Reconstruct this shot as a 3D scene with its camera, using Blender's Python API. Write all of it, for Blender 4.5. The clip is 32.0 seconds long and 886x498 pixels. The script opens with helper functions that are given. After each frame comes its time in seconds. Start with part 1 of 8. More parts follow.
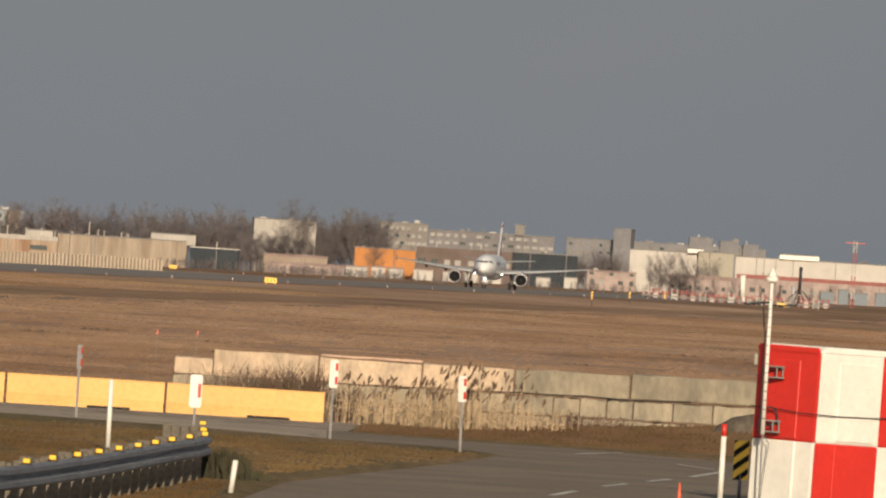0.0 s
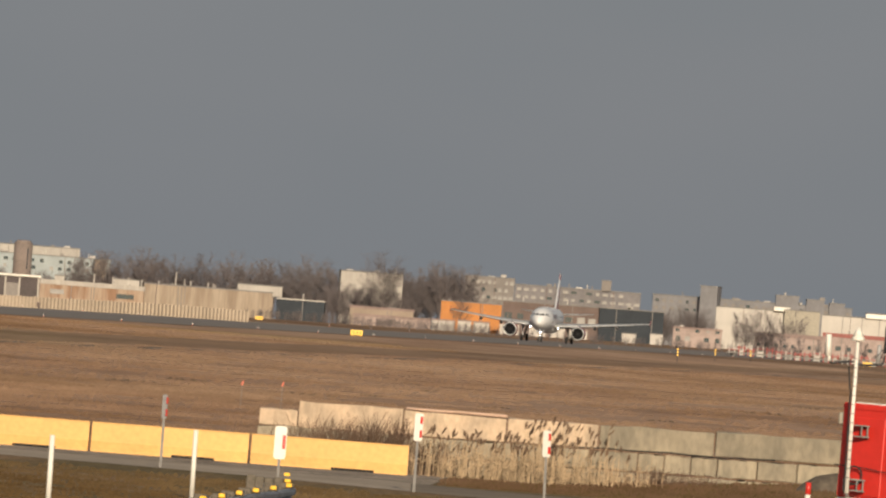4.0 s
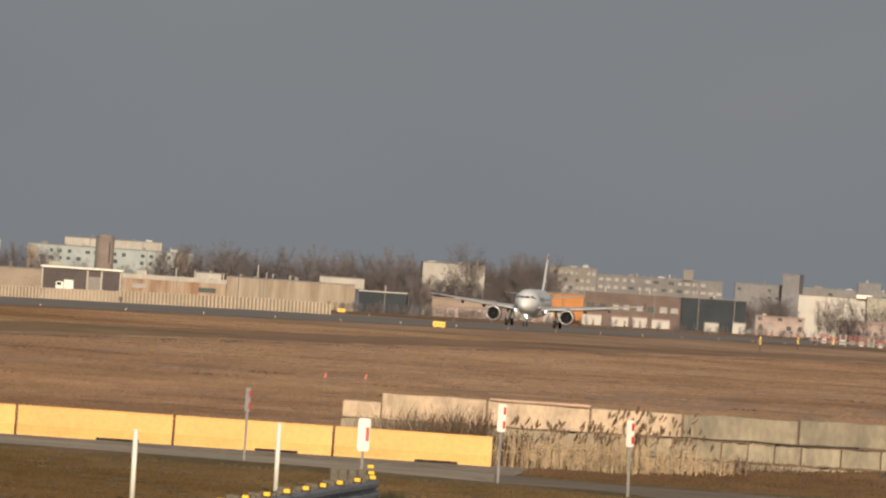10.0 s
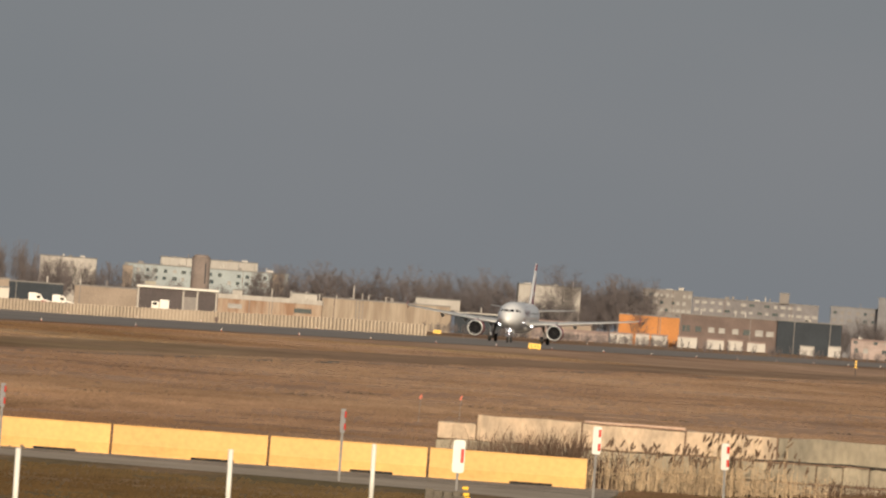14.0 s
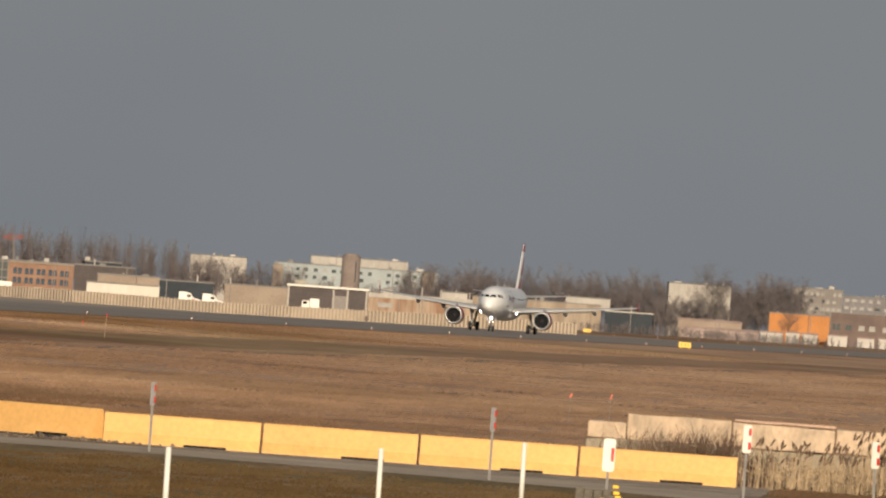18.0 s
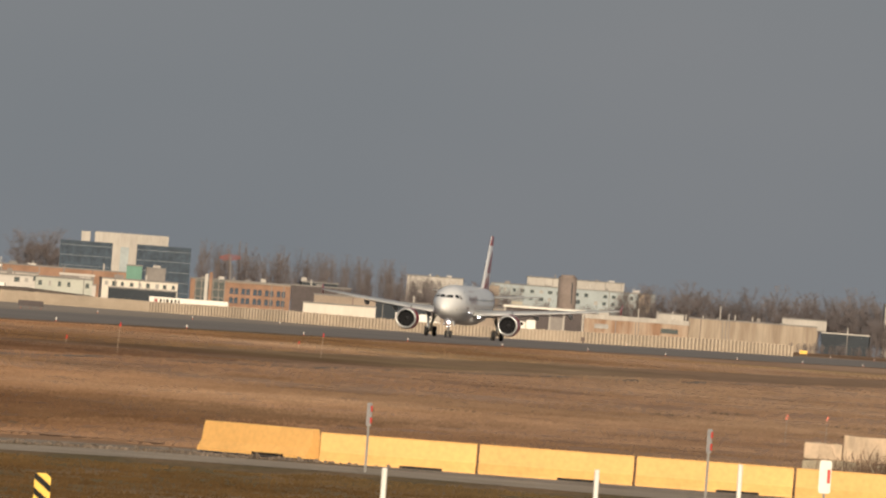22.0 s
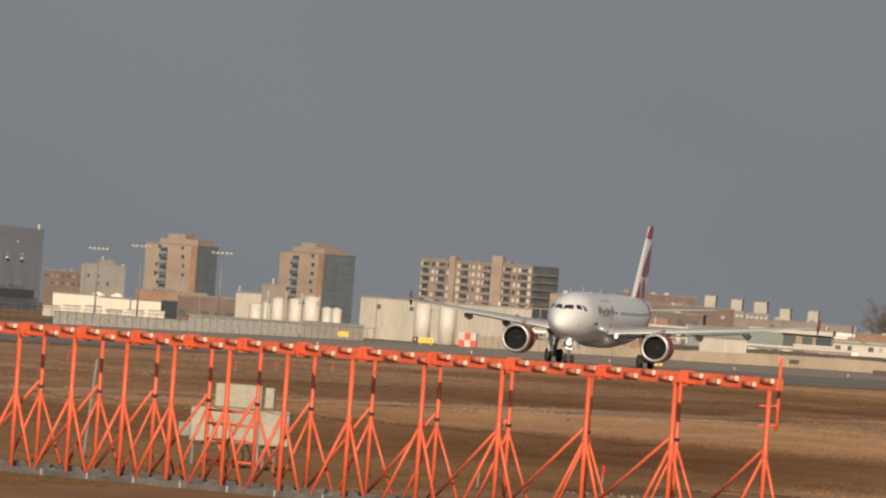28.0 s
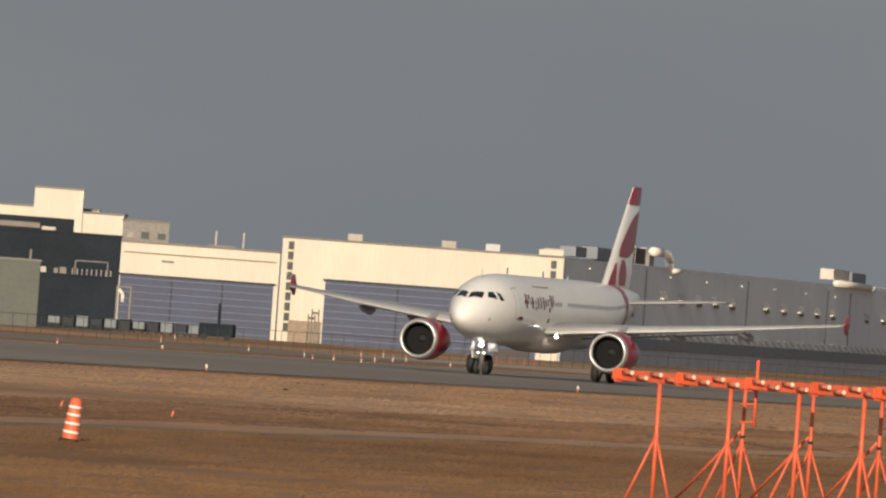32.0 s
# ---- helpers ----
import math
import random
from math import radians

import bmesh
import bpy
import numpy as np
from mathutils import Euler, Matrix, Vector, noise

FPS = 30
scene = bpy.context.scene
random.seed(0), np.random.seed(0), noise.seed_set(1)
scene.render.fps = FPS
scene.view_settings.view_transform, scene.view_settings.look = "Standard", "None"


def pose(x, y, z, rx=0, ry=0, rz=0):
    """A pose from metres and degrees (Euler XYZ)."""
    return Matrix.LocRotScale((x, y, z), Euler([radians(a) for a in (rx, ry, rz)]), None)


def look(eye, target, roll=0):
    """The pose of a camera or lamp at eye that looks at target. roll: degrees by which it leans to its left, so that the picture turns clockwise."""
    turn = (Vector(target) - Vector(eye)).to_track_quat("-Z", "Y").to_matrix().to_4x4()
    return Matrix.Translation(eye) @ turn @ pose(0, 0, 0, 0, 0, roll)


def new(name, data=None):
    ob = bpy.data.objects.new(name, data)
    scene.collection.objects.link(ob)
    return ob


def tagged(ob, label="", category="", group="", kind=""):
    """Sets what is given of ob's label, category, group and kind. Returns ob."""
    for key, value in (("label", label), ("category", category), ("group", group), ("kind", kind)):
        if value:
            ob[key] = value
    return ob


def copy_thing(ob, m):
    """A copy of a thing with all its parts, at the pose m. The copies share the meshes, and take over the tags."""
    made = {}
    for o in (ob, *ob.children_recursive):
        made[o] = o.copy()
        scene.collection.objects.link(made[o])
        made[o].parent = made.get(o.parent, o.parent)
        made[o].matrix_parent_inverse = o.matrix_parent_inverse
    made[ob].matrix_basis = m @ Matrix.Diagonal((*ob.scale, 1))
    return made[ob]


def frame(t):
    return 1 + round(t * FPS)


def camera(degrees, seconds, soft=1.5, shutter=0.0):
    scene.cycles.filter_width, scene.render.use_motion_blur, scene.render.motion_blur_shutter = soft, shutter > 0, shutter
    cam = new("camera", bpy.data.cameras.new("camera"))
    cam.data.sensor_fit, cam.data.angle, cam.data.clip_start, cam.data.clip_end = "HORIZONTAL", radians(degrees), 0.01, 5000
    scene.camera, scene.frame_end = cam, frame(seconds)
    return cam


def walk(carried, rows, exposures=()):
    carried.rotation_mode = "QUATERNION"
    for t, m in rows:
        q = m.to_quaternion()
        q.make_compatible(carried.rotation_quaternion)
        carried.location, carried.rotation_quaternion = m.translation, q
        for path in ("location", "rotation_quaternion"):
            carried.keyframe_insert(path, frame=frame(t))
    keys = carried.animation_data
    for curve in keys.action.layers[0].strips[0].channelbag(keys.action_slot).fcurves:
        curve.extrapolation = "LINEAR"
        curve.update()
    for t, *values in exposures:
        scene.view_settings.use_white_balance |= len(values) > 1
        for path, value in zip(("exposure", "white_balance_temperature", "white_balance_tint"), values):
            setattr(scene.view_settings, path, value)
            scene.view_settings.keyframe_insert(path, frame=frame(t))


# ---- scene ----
SUN_AZ, SUN_EL = -5.5, 17.0

# ---- camera ----
EYE = (0.0, 0.0, 3.14)


def aim(yaw, pitch, roll):
    """The pose at the fixed stand, from degrees."""
    a, e = radians(yaw), radians(pitch)
    way = Vector((math.sin(a) * math.cos(e), math.cos(a) * math.cos(e), math.sin(e)))
    return look(EYE, Vector(EYE) + way * 100, roll)


cam = camera(4.0819, 32.0, soft=2.3)
walk(cam, [
    (0.0, aim(0.000, 0.086, 3.63)), (0.5, aim(-0.073, 0.440, 4.01)), (1.0, aim(-0.078, 0.346, 4.16)),
    (1.5, aim(-0.111, 0.138, 4.16)), (2.0, aim(-0.221, 0.059, 4.24)), (2.5, aim(-0.321, 0.276, 4.35)),
    (3.0, aim(-0.257, 0.274, 4.41)), (3.5, aim(-0.379, 0.311, 4.47)), (5.5, aim(-0.386, 0.293, 3.89)),
    (6.0, aim(-0.361, 0.469, 3.75)), (6.5, aim(-0.456, 0.260, 3.94)), (7.0, aim(-0.507, 0.306, 4.16)),
    (7.5, aim(-0.706, 0.343, 4.35)), (8.0, aim(-0.583, 0.274, 4.17)), (8.5, aim(-0.636, 0.209, 4.08)),
    (9.0, aim(-0.689, 0.149, 3.99)), (9.5, aim(-0.727, 0.231, 3.84)), (10.0, aim(-0.789, 0.239, 3.89)),
    (10.5, aim(-0.942, 0.278, 4.26)), (11.0, aim(-0.977, 0.183, 4.15)), (11.5, aim(-0.995, 0.127, 4.01)),
    (12.0, aim(-1.054, 0.111, 3.85)), (12.5, aim(-1.058, 0.196, 4.03)), (13.0, aim(-1.103, 0.243, 4.03)),
    (13.5, aim(-1.171, 0.293, 4.22)), (15.5, aim(-1.489, 0.323, 4.02)), (16.0, aim(-1.650, 0.353, 4.31)),
    (16.5, aim(-1.657, 0.324, 4.25)), (17.0, aim(-1.651, 0.480, 4.24)), (17.5, aim(-1.728, 0.345, 4.24)),
    (18.0, aim(-1.927, 0.252, 4.16)), (18.5, aim(-2.084, 0.150, 4.19)), (19.0, aim(-2.200, 0.082, 4.31)),
    (19.5, aim(-2.309, 0.224, 4.40)), (20.0, aim(-2.288, 0.208, 4.21)), (20.5, aim(-2.558, 0.191, 4.34)),
    (21.0, aim(-2.842, 0.275, 4.38)), (21.5, aim(-2.891, 0.207, 4.30)), (22.0, aim(-2.929, 0.276, 4.29)),
    (22.5, aim(-3.093, 0.265, 4.25)), (23.0, aim(-3.265, 0.196, 4.19)), (23.5, aim(-3.412, 0.234, 4.18)),
    (24.0, aim(-3.742, 0.269, 4.29)), (24.5, aim(-4.113, 0.346, 4.40)), (26.5, aim(-5.222, 0.381, 4.27)),
    (27.0, aim(-5.695, 0.387, 4.25)), (27.5, aim(-6.214, 0.347, 4.39)), (28.0, aim(-6.877, 0.308, 4.22)),
    (28.5, aim(-7.686, 0.464, 4.15)), (29.0, aim(-7.893, 0.518, 3.95)), (29.5, aim(-8.152, 0.272, 3.96)),
    (30.0, aim(-8.418, 0.300, 4.05)), (30.5, aim(-8.883, 0.260, 4.18)), (31.0, aim(-9.562, 0.285, 4.29)),
    (31.5, aim(-10.506, 0.282, 4.18)), (32.0, aim(-11.346, 0.316, 4.22)),
])

# ---- light ----
world = bpy.data.worlds.new("sky")
scene.world = world
world.use_nodes = True
wn = world.node_tree
for n_ in list(wn.nodes):
    wn.nodes.remove(n_)
w_out = wn.nodes.new("ShaderNodeOutputWorld")
w_bg = wn.nodes.new("ShaderNodeBackground")
w_sky = wn.nodes.new("ShaderNodeTexSky")
w_sky.sky_type, w_sky.sun_disc = "NISHITA", False
w_sky.sun_elevation, w_sky.sun_rotation = radians(SUN_EL), radians(180 + SUN_AZ)
w_mix = wn.nodes.new("ShaderNodeMixRGB")
w_cloud = wn.nodes.new("ShaderNodeTexNoise")
w_ramp = wn.nodes.new("ShaderNodeValToRGB")
w_map = wn.nodes.new("ShaderNodeMapping")
w_tc = wn.nodes.new("ShaderNodeTexCoord")
# a heavy grey cloud deck, slightly uneven, covers nearly all of the blue sky
w_map.inputs["Scale"].default_value = (6, 6, 14)
w_cloud.inputs["Scale"].default_value = 2.0
w_cloud.inputs["Detail"].default_value = 3.0
w_ramp.color_ramp.elements[0].color = (1.78, 1.98, 2.20, 1)
w_ramp.color_ramp.elements[1].color = (2.06, 2.16, 2.34, 1)
w_ramp.color_ramp.elements[0].position, w_ramp.color_ramp.elements[1].position = 0.3, 0.7
# the deck lies ahead; behind the stand, where the sun comes from, the sky opens
w_sep = wn.nodes.new("ShaderNodeSeparateXYZ")
w_edge = wn.nodes.new("ShaderNodeMapRange")
w_edge.interpolation_type = "SMOOTHSTEP"
w_edge.inputs["From Min"].default_value, w_edge.inputs["From Max"].default_value = -0.9, 0.35
w_edge.inputs["To Min"].default_value, w_edge.inputs["To Max"].default_value = 0.55, 0.97
wn.links.new(w_tc.outputs["Generated"], w_sep.inputs["Vector"])
wn.links.new(w_sep.outputs["Y"], w_edge.inputs["Value"])
wn.links.new(w_edge.outputs["Result"], w_mix.inputs["Fac"])
w_bg.inputs["Strength"].default_value = 0.1
for a_, b_ in ((w_tc.outputs["Generated"], w_map.inputs["Vector"]), (w_map.outputs["Vector"], w_cloud.inputs["Vector"]),
               (w_cloud.outputs["Fac"], w_ramp.inputs["Fac"]), (w_sky.outputs["Color"], w_mix.inputs["Color1"]),
               (w_ramp.outputs["Color"], w_mix.inputs["Color2"]), (w_mix.outputs["Color"], w_bg.inputs["Color"]),
               (w_bg.outputs["Background"], w_out.inputs["Surface"])):
    wn.links.new(a_, b_)

sun = new("sun", bpy.data.lights.new("sun", "SUN"))
sun.data.energy, sun.data.angle, sun.data.color = 4.9, radians(0.6), (1.0, 0.83, 0.62)
# shadows fall away from the camera, towards SUN_AZ
sun_way = Vector((math.sin(radians(SUN_AZ)) * math.cos(radians(SUN_EL)), math.cos(radians(SUN_AZ)) * math.cos(radians(SUN_EL)), -math.sin(radians(SUN_EL))))
sun.matrix_world = look((0, -50, 60), Vector((0, -50, 60)) + sun_way)

# ---- materials ----


def mat(name, col, rough=0.7, metal=0.0, var=0.18, scale=0.6, fine=9.0, bump=0.0, col2=None, glow=0.0, rand=0.0, stretch=(1, 1, 1), coat=0.0, lo=0.35, hi=0.65):
    """A surface with two scales of variation: broad stains (scale, per metre) and grain (fine)."""
    m = bpy.data.materials.new(name)
    m.use_nodes = True
    nt = m.node_tree
    b = nt.nodes["Principled BSDF"]
    b.inputs["Roughness"].default_value, b.inputs["Metallic"].default_value = rough, metal
    b.inputs["Coat Weight"].default_value = coat
    tc, mp = nt.nodes.new("ShaderNodeTexCoord"), nt.nodes.new("ShaderNodeMapping")
    mp.inputs["Scale"].default_value = stretch
    nt.links.new(tc.outputs["Object"], mp.inputs["Vector"])
    big, small = nt.nodes.new("ShaderNodeTexNoise"), nt.nodes.new("ShaderNodeTexNoise")
    big.inputs["Scale"].default_value, small.inputs["Scale"].default_value = scale, fine
    big.inputs["Detail"].default_value, small.inputs["Detail"].default_value = 4.0, 3.0
    ramp = nt.nodes.new("ShaderNodeValToRGB")
    ramp.color_ramp.elements[0].position, ramp.color_ramp.elements[1].position = lo, hi
    c2 = col2 or tuple(c * (1 - var * 1.5) for c in col)
    ramp.color_ramp.elements[0].color, ramp.color_ramp.elements[1].color = (*c2, 1), (*col, 1)
    mul = nt.nodes.new("ShaderNodeMixRGB")
    mul.blend_type = "MULTIPLY"
    mul.inputs["Fac"].default_value = 1.0
    grain = nt.nodes.new("ShaderNodeMapRange")
    grain.inputs["From Min"].default_value, grain.inputs["From Max"].default_value = 0.3, 0.7
    grain.inputs["To Min"].default_value, grain.inputs["To Max"].default_value = 1 - var, 1 + var * 0.5
    for n in (big, small):
        nt.links.new(mp.outputs["Vector"], n.inputs["Vector"])
    nt.links.new(big.outputs["Fac"], ramp.inputs["Fac"])
    nt.links.new(small.outputs["Fac"], grain.inputs["Value"])
    nt.links.new(ramp.outputs["Color"], mul.inputs["Color1"])
    nt.links.new(grain.outputs["Result"], mul.inputs["Color2"])
    out = mul.outputs["Color"]
    if rand:
        info, rr, mu = nt.nodes.new("ShaderNodeObjectInfo"), nt.nodes.new("ShaderNodeMapRange"), nt.nodes.new("ShaderNodeMixRGB")
        rr.inputs["To Min"].default_value, rr.inputs["To Max"].default_value = 1 - rand, 1 + rand
        mu.blend_type = "MULTIPLY"
        mu.inputs["Fac"].default_value = 1.0
        nt.links.new(info.outputs["Random"], rr.inputs["Value"])
        nt.links.new(out, mu.inputs["Color1"])
        nt.links.new(rr.outputs["Result"], mu.inputs["Color2"])
        out = mu.outputs["Color"]
    nt.links.new(out, b.inputs["Base Color"])
    if bump:
        bp = nt.nodes.new("ShaderNodeBump")
        bp.inputs["Strength"].default_value, bp.inputs["Distance"].default_value = bump, 0.05
        nt.links.new(small.outputs["Fac"], bp.inputs["Height"])
        nt.links.new(bp.outputs["Normal"], b.inputs["Normal"])
    if glow:
        b.inputs["Emission Color"].default_value, b.inputs["Emission Strength"].default_value = (*col, 1), glow
    return m


def glass(name, col, rough=0.08):
    """Dark window glass, seen from afar: a glossy dark sheet."""
    m = mat(name, col, rough, 0.0, 0.15, 0.3, 2.0)
    m.node_tree.nodes["Principled BSDF"].inputs["Specular IOR Level"].default_value = 0.8
    return m


# ---- building helpers ----


def box(bm, c, s, rz=0.0, rx=0.0, ry=0.0):
    """A box of the size s round c."""
    m = Matrix.Translation(c) @ Euler((radians(rx), radians(ry), radians(rz))).to_matrix().to_4x4() @ Matrix.Diagonal((*s, 1))
    return bmesh.ops.create_cube(bm, size=1.0, matrix=m)["verts"]


def rod(bm, p, q, r, r2=None, seg=8, caps=True):
    """A tapered round bar from p to q."""
    p, q = Vector(p), Vector(q)
    d = q - p
    m = Matrix.Translation((p + q) / 2) @ d.to_track_quat("Z", "Y").to_matrix().to_4x4()
    return bmesh.ops.create_cone(bm, cap_ends=caps, segments=seg, radius1=r, radius2=r if r2 is None else r2, depth=d.length, matrix=m)["verts"]


def lathe(bm, rings, seg=24, axis=0):
    """Rings of (station, radius, centre height) round the axis."""
    rows_ = []
    for st, r, zc in rings:
        ring = []
        for i in range(seg):
            a = 2 * math.pi * i / seg
            ring.append(bm.verts.new((st, r * math.cos(a), zc + r * math.sin(a))))
        rows_.append(ring)
    for a_, b_ in zip(rows_, rows_[1:]):
        for i in range(seg):
            j = (i + 1) % seg
            bm.faces.new((a_[i], a_[j], b_[j], b_[i]))
    return rows_


def prism(bm, pts, z0, z1):
    """An upright prism over the outline pts (x, y)."""
    lo_ = [bm.verts.new((x, y, z0)) for x, y in pts]
    hi_ = [bm.verts.new((x, y, z1)) for x, y in pts]
    n = len(pts)
    bm.faces.new(lo_[::-1])
    bm.faces.new(hi_)
    for i in range(n):
        bm.faces.new((lo_[i], lo_[(i + 1) % n], hi_[(i + 1) % n], hi_[i]))


def soften(bm, r=0.02, seg=1):
    bmesh.ops.bevel(bm, geom=list(bm.edges), offset=r, segments=seg, affect="EDGES")


def mesh_of(name, bm, material, smooth=False):
    me = bpy.data.meshes.new(name)
    bmesh.ops.recalc_face_normals(bm, faces=bm.faces)
    bm.to_mesh(me)
    bm.free()
    for m in material if isinstance(material, (list, tuple)) else (material,):
        me.materials.append(m)
    if smooth:
        for p in me.polygons:
            p.use_smooth = True
    return me


def part(name, bm, material, parent=None, label="", smooth=False):
    """Links a bmesh as one mesh object under a thing or a part."""
    ob = new(name, mesh_of(name, bm, material, smooth))
    if parent is not None:
        ob.parent = parent
    if label:
        tagged(ob, label)
    return ob


def thing(name, m, label, category, group="", kind=""):
    """An Empty at the thing's base, which parents its parts."""
    ob = new(name)
    ob.empty_display_size = 0.2
    ob.matrix_basis = m
    return tagged(ob, label, category, group, kind)


def one(make):
    """A fresh bmesh, filled by make(bm)."""
    bm = bmesh.new()
    make(bm)
    return bm


def share(name, ob, m, parent):
    """One more piece on the mesh of ob."""
    o = new(name, ob.data)
    o.parent = parent
    o.matrix_basis = m
    return o


# ---- the runway's frame: w metres across (towards the camera's side), k metres along ----
RX, RY = 0.1007, 0.9949


def field(w, k):
    return (-207.2 + RY * w + RX * k, 21.0 - RX * w + RY * k)


def lie(w, k=0.0):
    """The height of the ground w metres across and k metres along the runway."""
    if w >= 130:
        return -0.45
    if w >= 30:
        return -0.1 - 0.35 * (w - 30) / 100
    if w >= -30:
        return -0.1 * abs(w) / 30
    low = -0.65
    if w >= -60:
        return -0.1 + (low + 0.1) * (-30 - w) / 30
    if w >= -112:
        return low
    if w >= -260:
        swell = 0.62 * (-112 - w) / 48 if w > -160 else 0.62 * (w + 260) / 100
        return low + (-3.2 - low) * (-112 - w) / 148 + swell * min(1.0, max(0.0, (k - 1300) / 300))
    return -3.2


LOW = -0.45


def grass(name, shade=1.0, col=(0.368, 0.249, 0.162), col2=(0.286, 0.186, 0.122), island=0.0):
    """Dry mown airfield grass: broad tan, brown and reddish patches with finer streaks."""
    m = mat(name, tuple(c * shade for c in col), 0.95, var=0.15, scale=0.06, fine=1.0, bump=0.2, col2=tuple(c * shade for c in col2), stretch=(1, 0.14, 1))
    nt = m.node_tree
    b = nt.nodes["Principled BSDF"]
    old = b.inputs["Base Color"].links[0].from_socket
    tc, mp = nt.nodes.new("ShaderNodeTexCoord"), nt.nodes.new("ShaderNodeMapping")
    mp.inputs["Scale"].default_value = (0.8, 0.32, 1.0)
    mp.inputs["Rotation"].default_value = (0, 0, radians(6))
    nt.links.new(tc.outputs["Object"], mp.inputs["Vector"])
    if island:
        gi, ri, xi = nt.nodes.new("ShaderNodeNewGeometry"), nt.nodes.new("ShaderNodeValToRGB"), nt.nodes.new("ShaderNodeMixRGB")
        ri.color_ramp.elements[0].color, ri.color_ramp.elements[1].color = (1 - island, 1 - island, 1 - island * 1.1, 1), (1 + island, 1 + island, 1 + island * 0.9, 1)
        xi.blend_type = "MULTIPLY"
        xi.inputs["Fac"].default_value = 1.0
        nt.links.new(gi.outputs["Random Per Island"], ri.inputs["Fac"])
        nt.links.new(old, xi.inputs["Color1"])
        nt.links.new(ri.outputs["Color"], xi.inputs["Color2"])
        old = xi.outputs["Color"]
    for sc, tint, lo, hi in ((0.009, (0.76, 0.70, 0.66), 0.46, 0.62), (0.015, (0.82, 0.72, 0.64), 0.50, 0.64), (0.012, (1.28, 1.26, 1.20), 0.50, 0.60), (0.06, (0.80, 0.78, 0.75), 0.50, 0.62), (0.02, (0.84, 0.86, 0.76), 0.52, 0.62), (0.17, (0.84, 0.81, 0.77), 0.50, 0.66)):
        n, r, x = nt.nodes.new("ShaderNodeTexNoise"), nt.nodes.new("ShaderNodeValToRGB"), nt.nodes.new("ShaderNodeMixRGB")
        n.inputs["Scale"].default_value, n.inputs["Detail"].default_value = sc, 2.0
        n.noise_dimensions = "4D"
        n.inputs["W"].default_value = sc * 700
        r.color_ramp.elements[0].position, r.color_ramp.elements[1].position = lo, hi
        r.color_ramp.elements[0].color, r.color_ramp.elements[1].color = (1, 1, 1, 1), (*tint, 1)
        x.blend_type = "MULTIPLY"
        x.inputs["Fac"].default_value = 1.0
        nt.links.new(mp.outputs["Vector"], n.inputs["Vector"])
        nt.links.new(n.outputs["Fac"], r.inputs["Fac"])
        nt.links.new(old, x.inputs["Color1"])
        nt.links.new(r.outputs["Color"], x.inputs["Color2"])
        old = x.outputs["Color"]
    nt.links.new(old, b.inputs["Base Color"])
    return m


M_GRASS = grass("dry_grass", 0.92)
M_BROWNGRASS = grass("reddish_brown_dry_grass", 0.88, (0.29, 0.188, 0.132), (0.232, 0.148, 0.106))
M_PALEGRASS = grass("pale_dry_grass", 1.0, (0.46, 0.312, 0.215), (0.375, 0.242, 0.163))
M_PALETUFT = grass("standing_pale_grass", 0.46, (0.46, 0.312, 0.215), (0.375, 0.242, 0.163), 0.10)
M_TUFT = grass("standing_dry_grass", 0.42, island=0.10)
M_BROWNTUFT = grass("standing_brown_grass", 0.46, (0.29, 0.188, 0.132), (0.232, 0.148, 0.106), 0.16)
M_VERGETUFT = grass("standing_verge_grass", 0.46, (0.27, 0.19, 0.10), (0.205, 0.15, 0.08), 0.2)
M_OLDTRACK = mat("old_broken_asphalt", (0.10, 0.09, 0.08), 0.9, var=0.4, scale=0.06, fine=1.0, col2=(0.19, 0.165, 0.14), lo=0.5, hi=0.6)
M_RUBBLE = mat("pale_dusty_rubble", (0.24, 0.19, 0.15), 0.95, var=0.35, scale=1.0, fine=6)
M_VERGE = mat("green_brown_verge", (0.155, 0.118, 0.06), 0.95, var=0.3, scale=0.5, fine=5.0, bump=0.6, col2=(0.245, 0.162, 0.09), lo=0.36, hi=0.62, stretch=(1, 0.14, 1))
M_RUNWAY = mat("runway_asphalt", (0.235, 0.21, 0.19), 0.85, var=0.12, scale=0.02, fine=1.0, col2=(0.20, 0.18, 0.165))
M_TAXI = mat("taxiway_concrete", (0.20, 0.19, 0.18), 0.9, var=0.1, scale=0.05, fine=0.6)
M_DUST = mat("dusty_tan_strip", (0.33, 0.272, 0.212), 0.95, var=0.2, scale=0.04, fine=0.6)
M_REDGRASS = mat("reddish_dry_grass", (0.33, 0.19, 0.105), 0.95, var=0.25, scale=0.05, fine=1.0)
M_ROAD = mat("worn_asphalt", (0.25, 0.205, 0.158), 0.9, var=0.14, scale=0.3, fine=6.0, bump=0.2)
M_PATH = mat("pale_dusty_path", (0.42, 0.35, 0.275), 0.95, var=0.16, scale=0.4, fine=5.0, bump=0.2)
M_GRAVEL = mat("gravel", (0.42, 0.35, 0.28), 0.95, var=0.35, scale=1.0, fine=8.0, bump=0.6)
M_LINE = mat("road_paint", (0.7, 0.68, 0.62), 0.7, var=0.25, scale=1.5, fine=10)
M_YELLOW = mat("yellow_painted_concrete", (0.78, 0.45, 0.15), 0.7, var=0.10, scale=0.9, fine=9, bump=0.1, rand=0.04)
M_CONC = mat("weathered_concrete", (0.60, 0.45, 0.315), 0.9, var=0.2, scale=1.6, fine=9, bump=0.4, rand=0.06, col2=(0.40, 0.315, 0.23), stretch=(1, 1, 0.6), lo=0.33, hi=0.55)
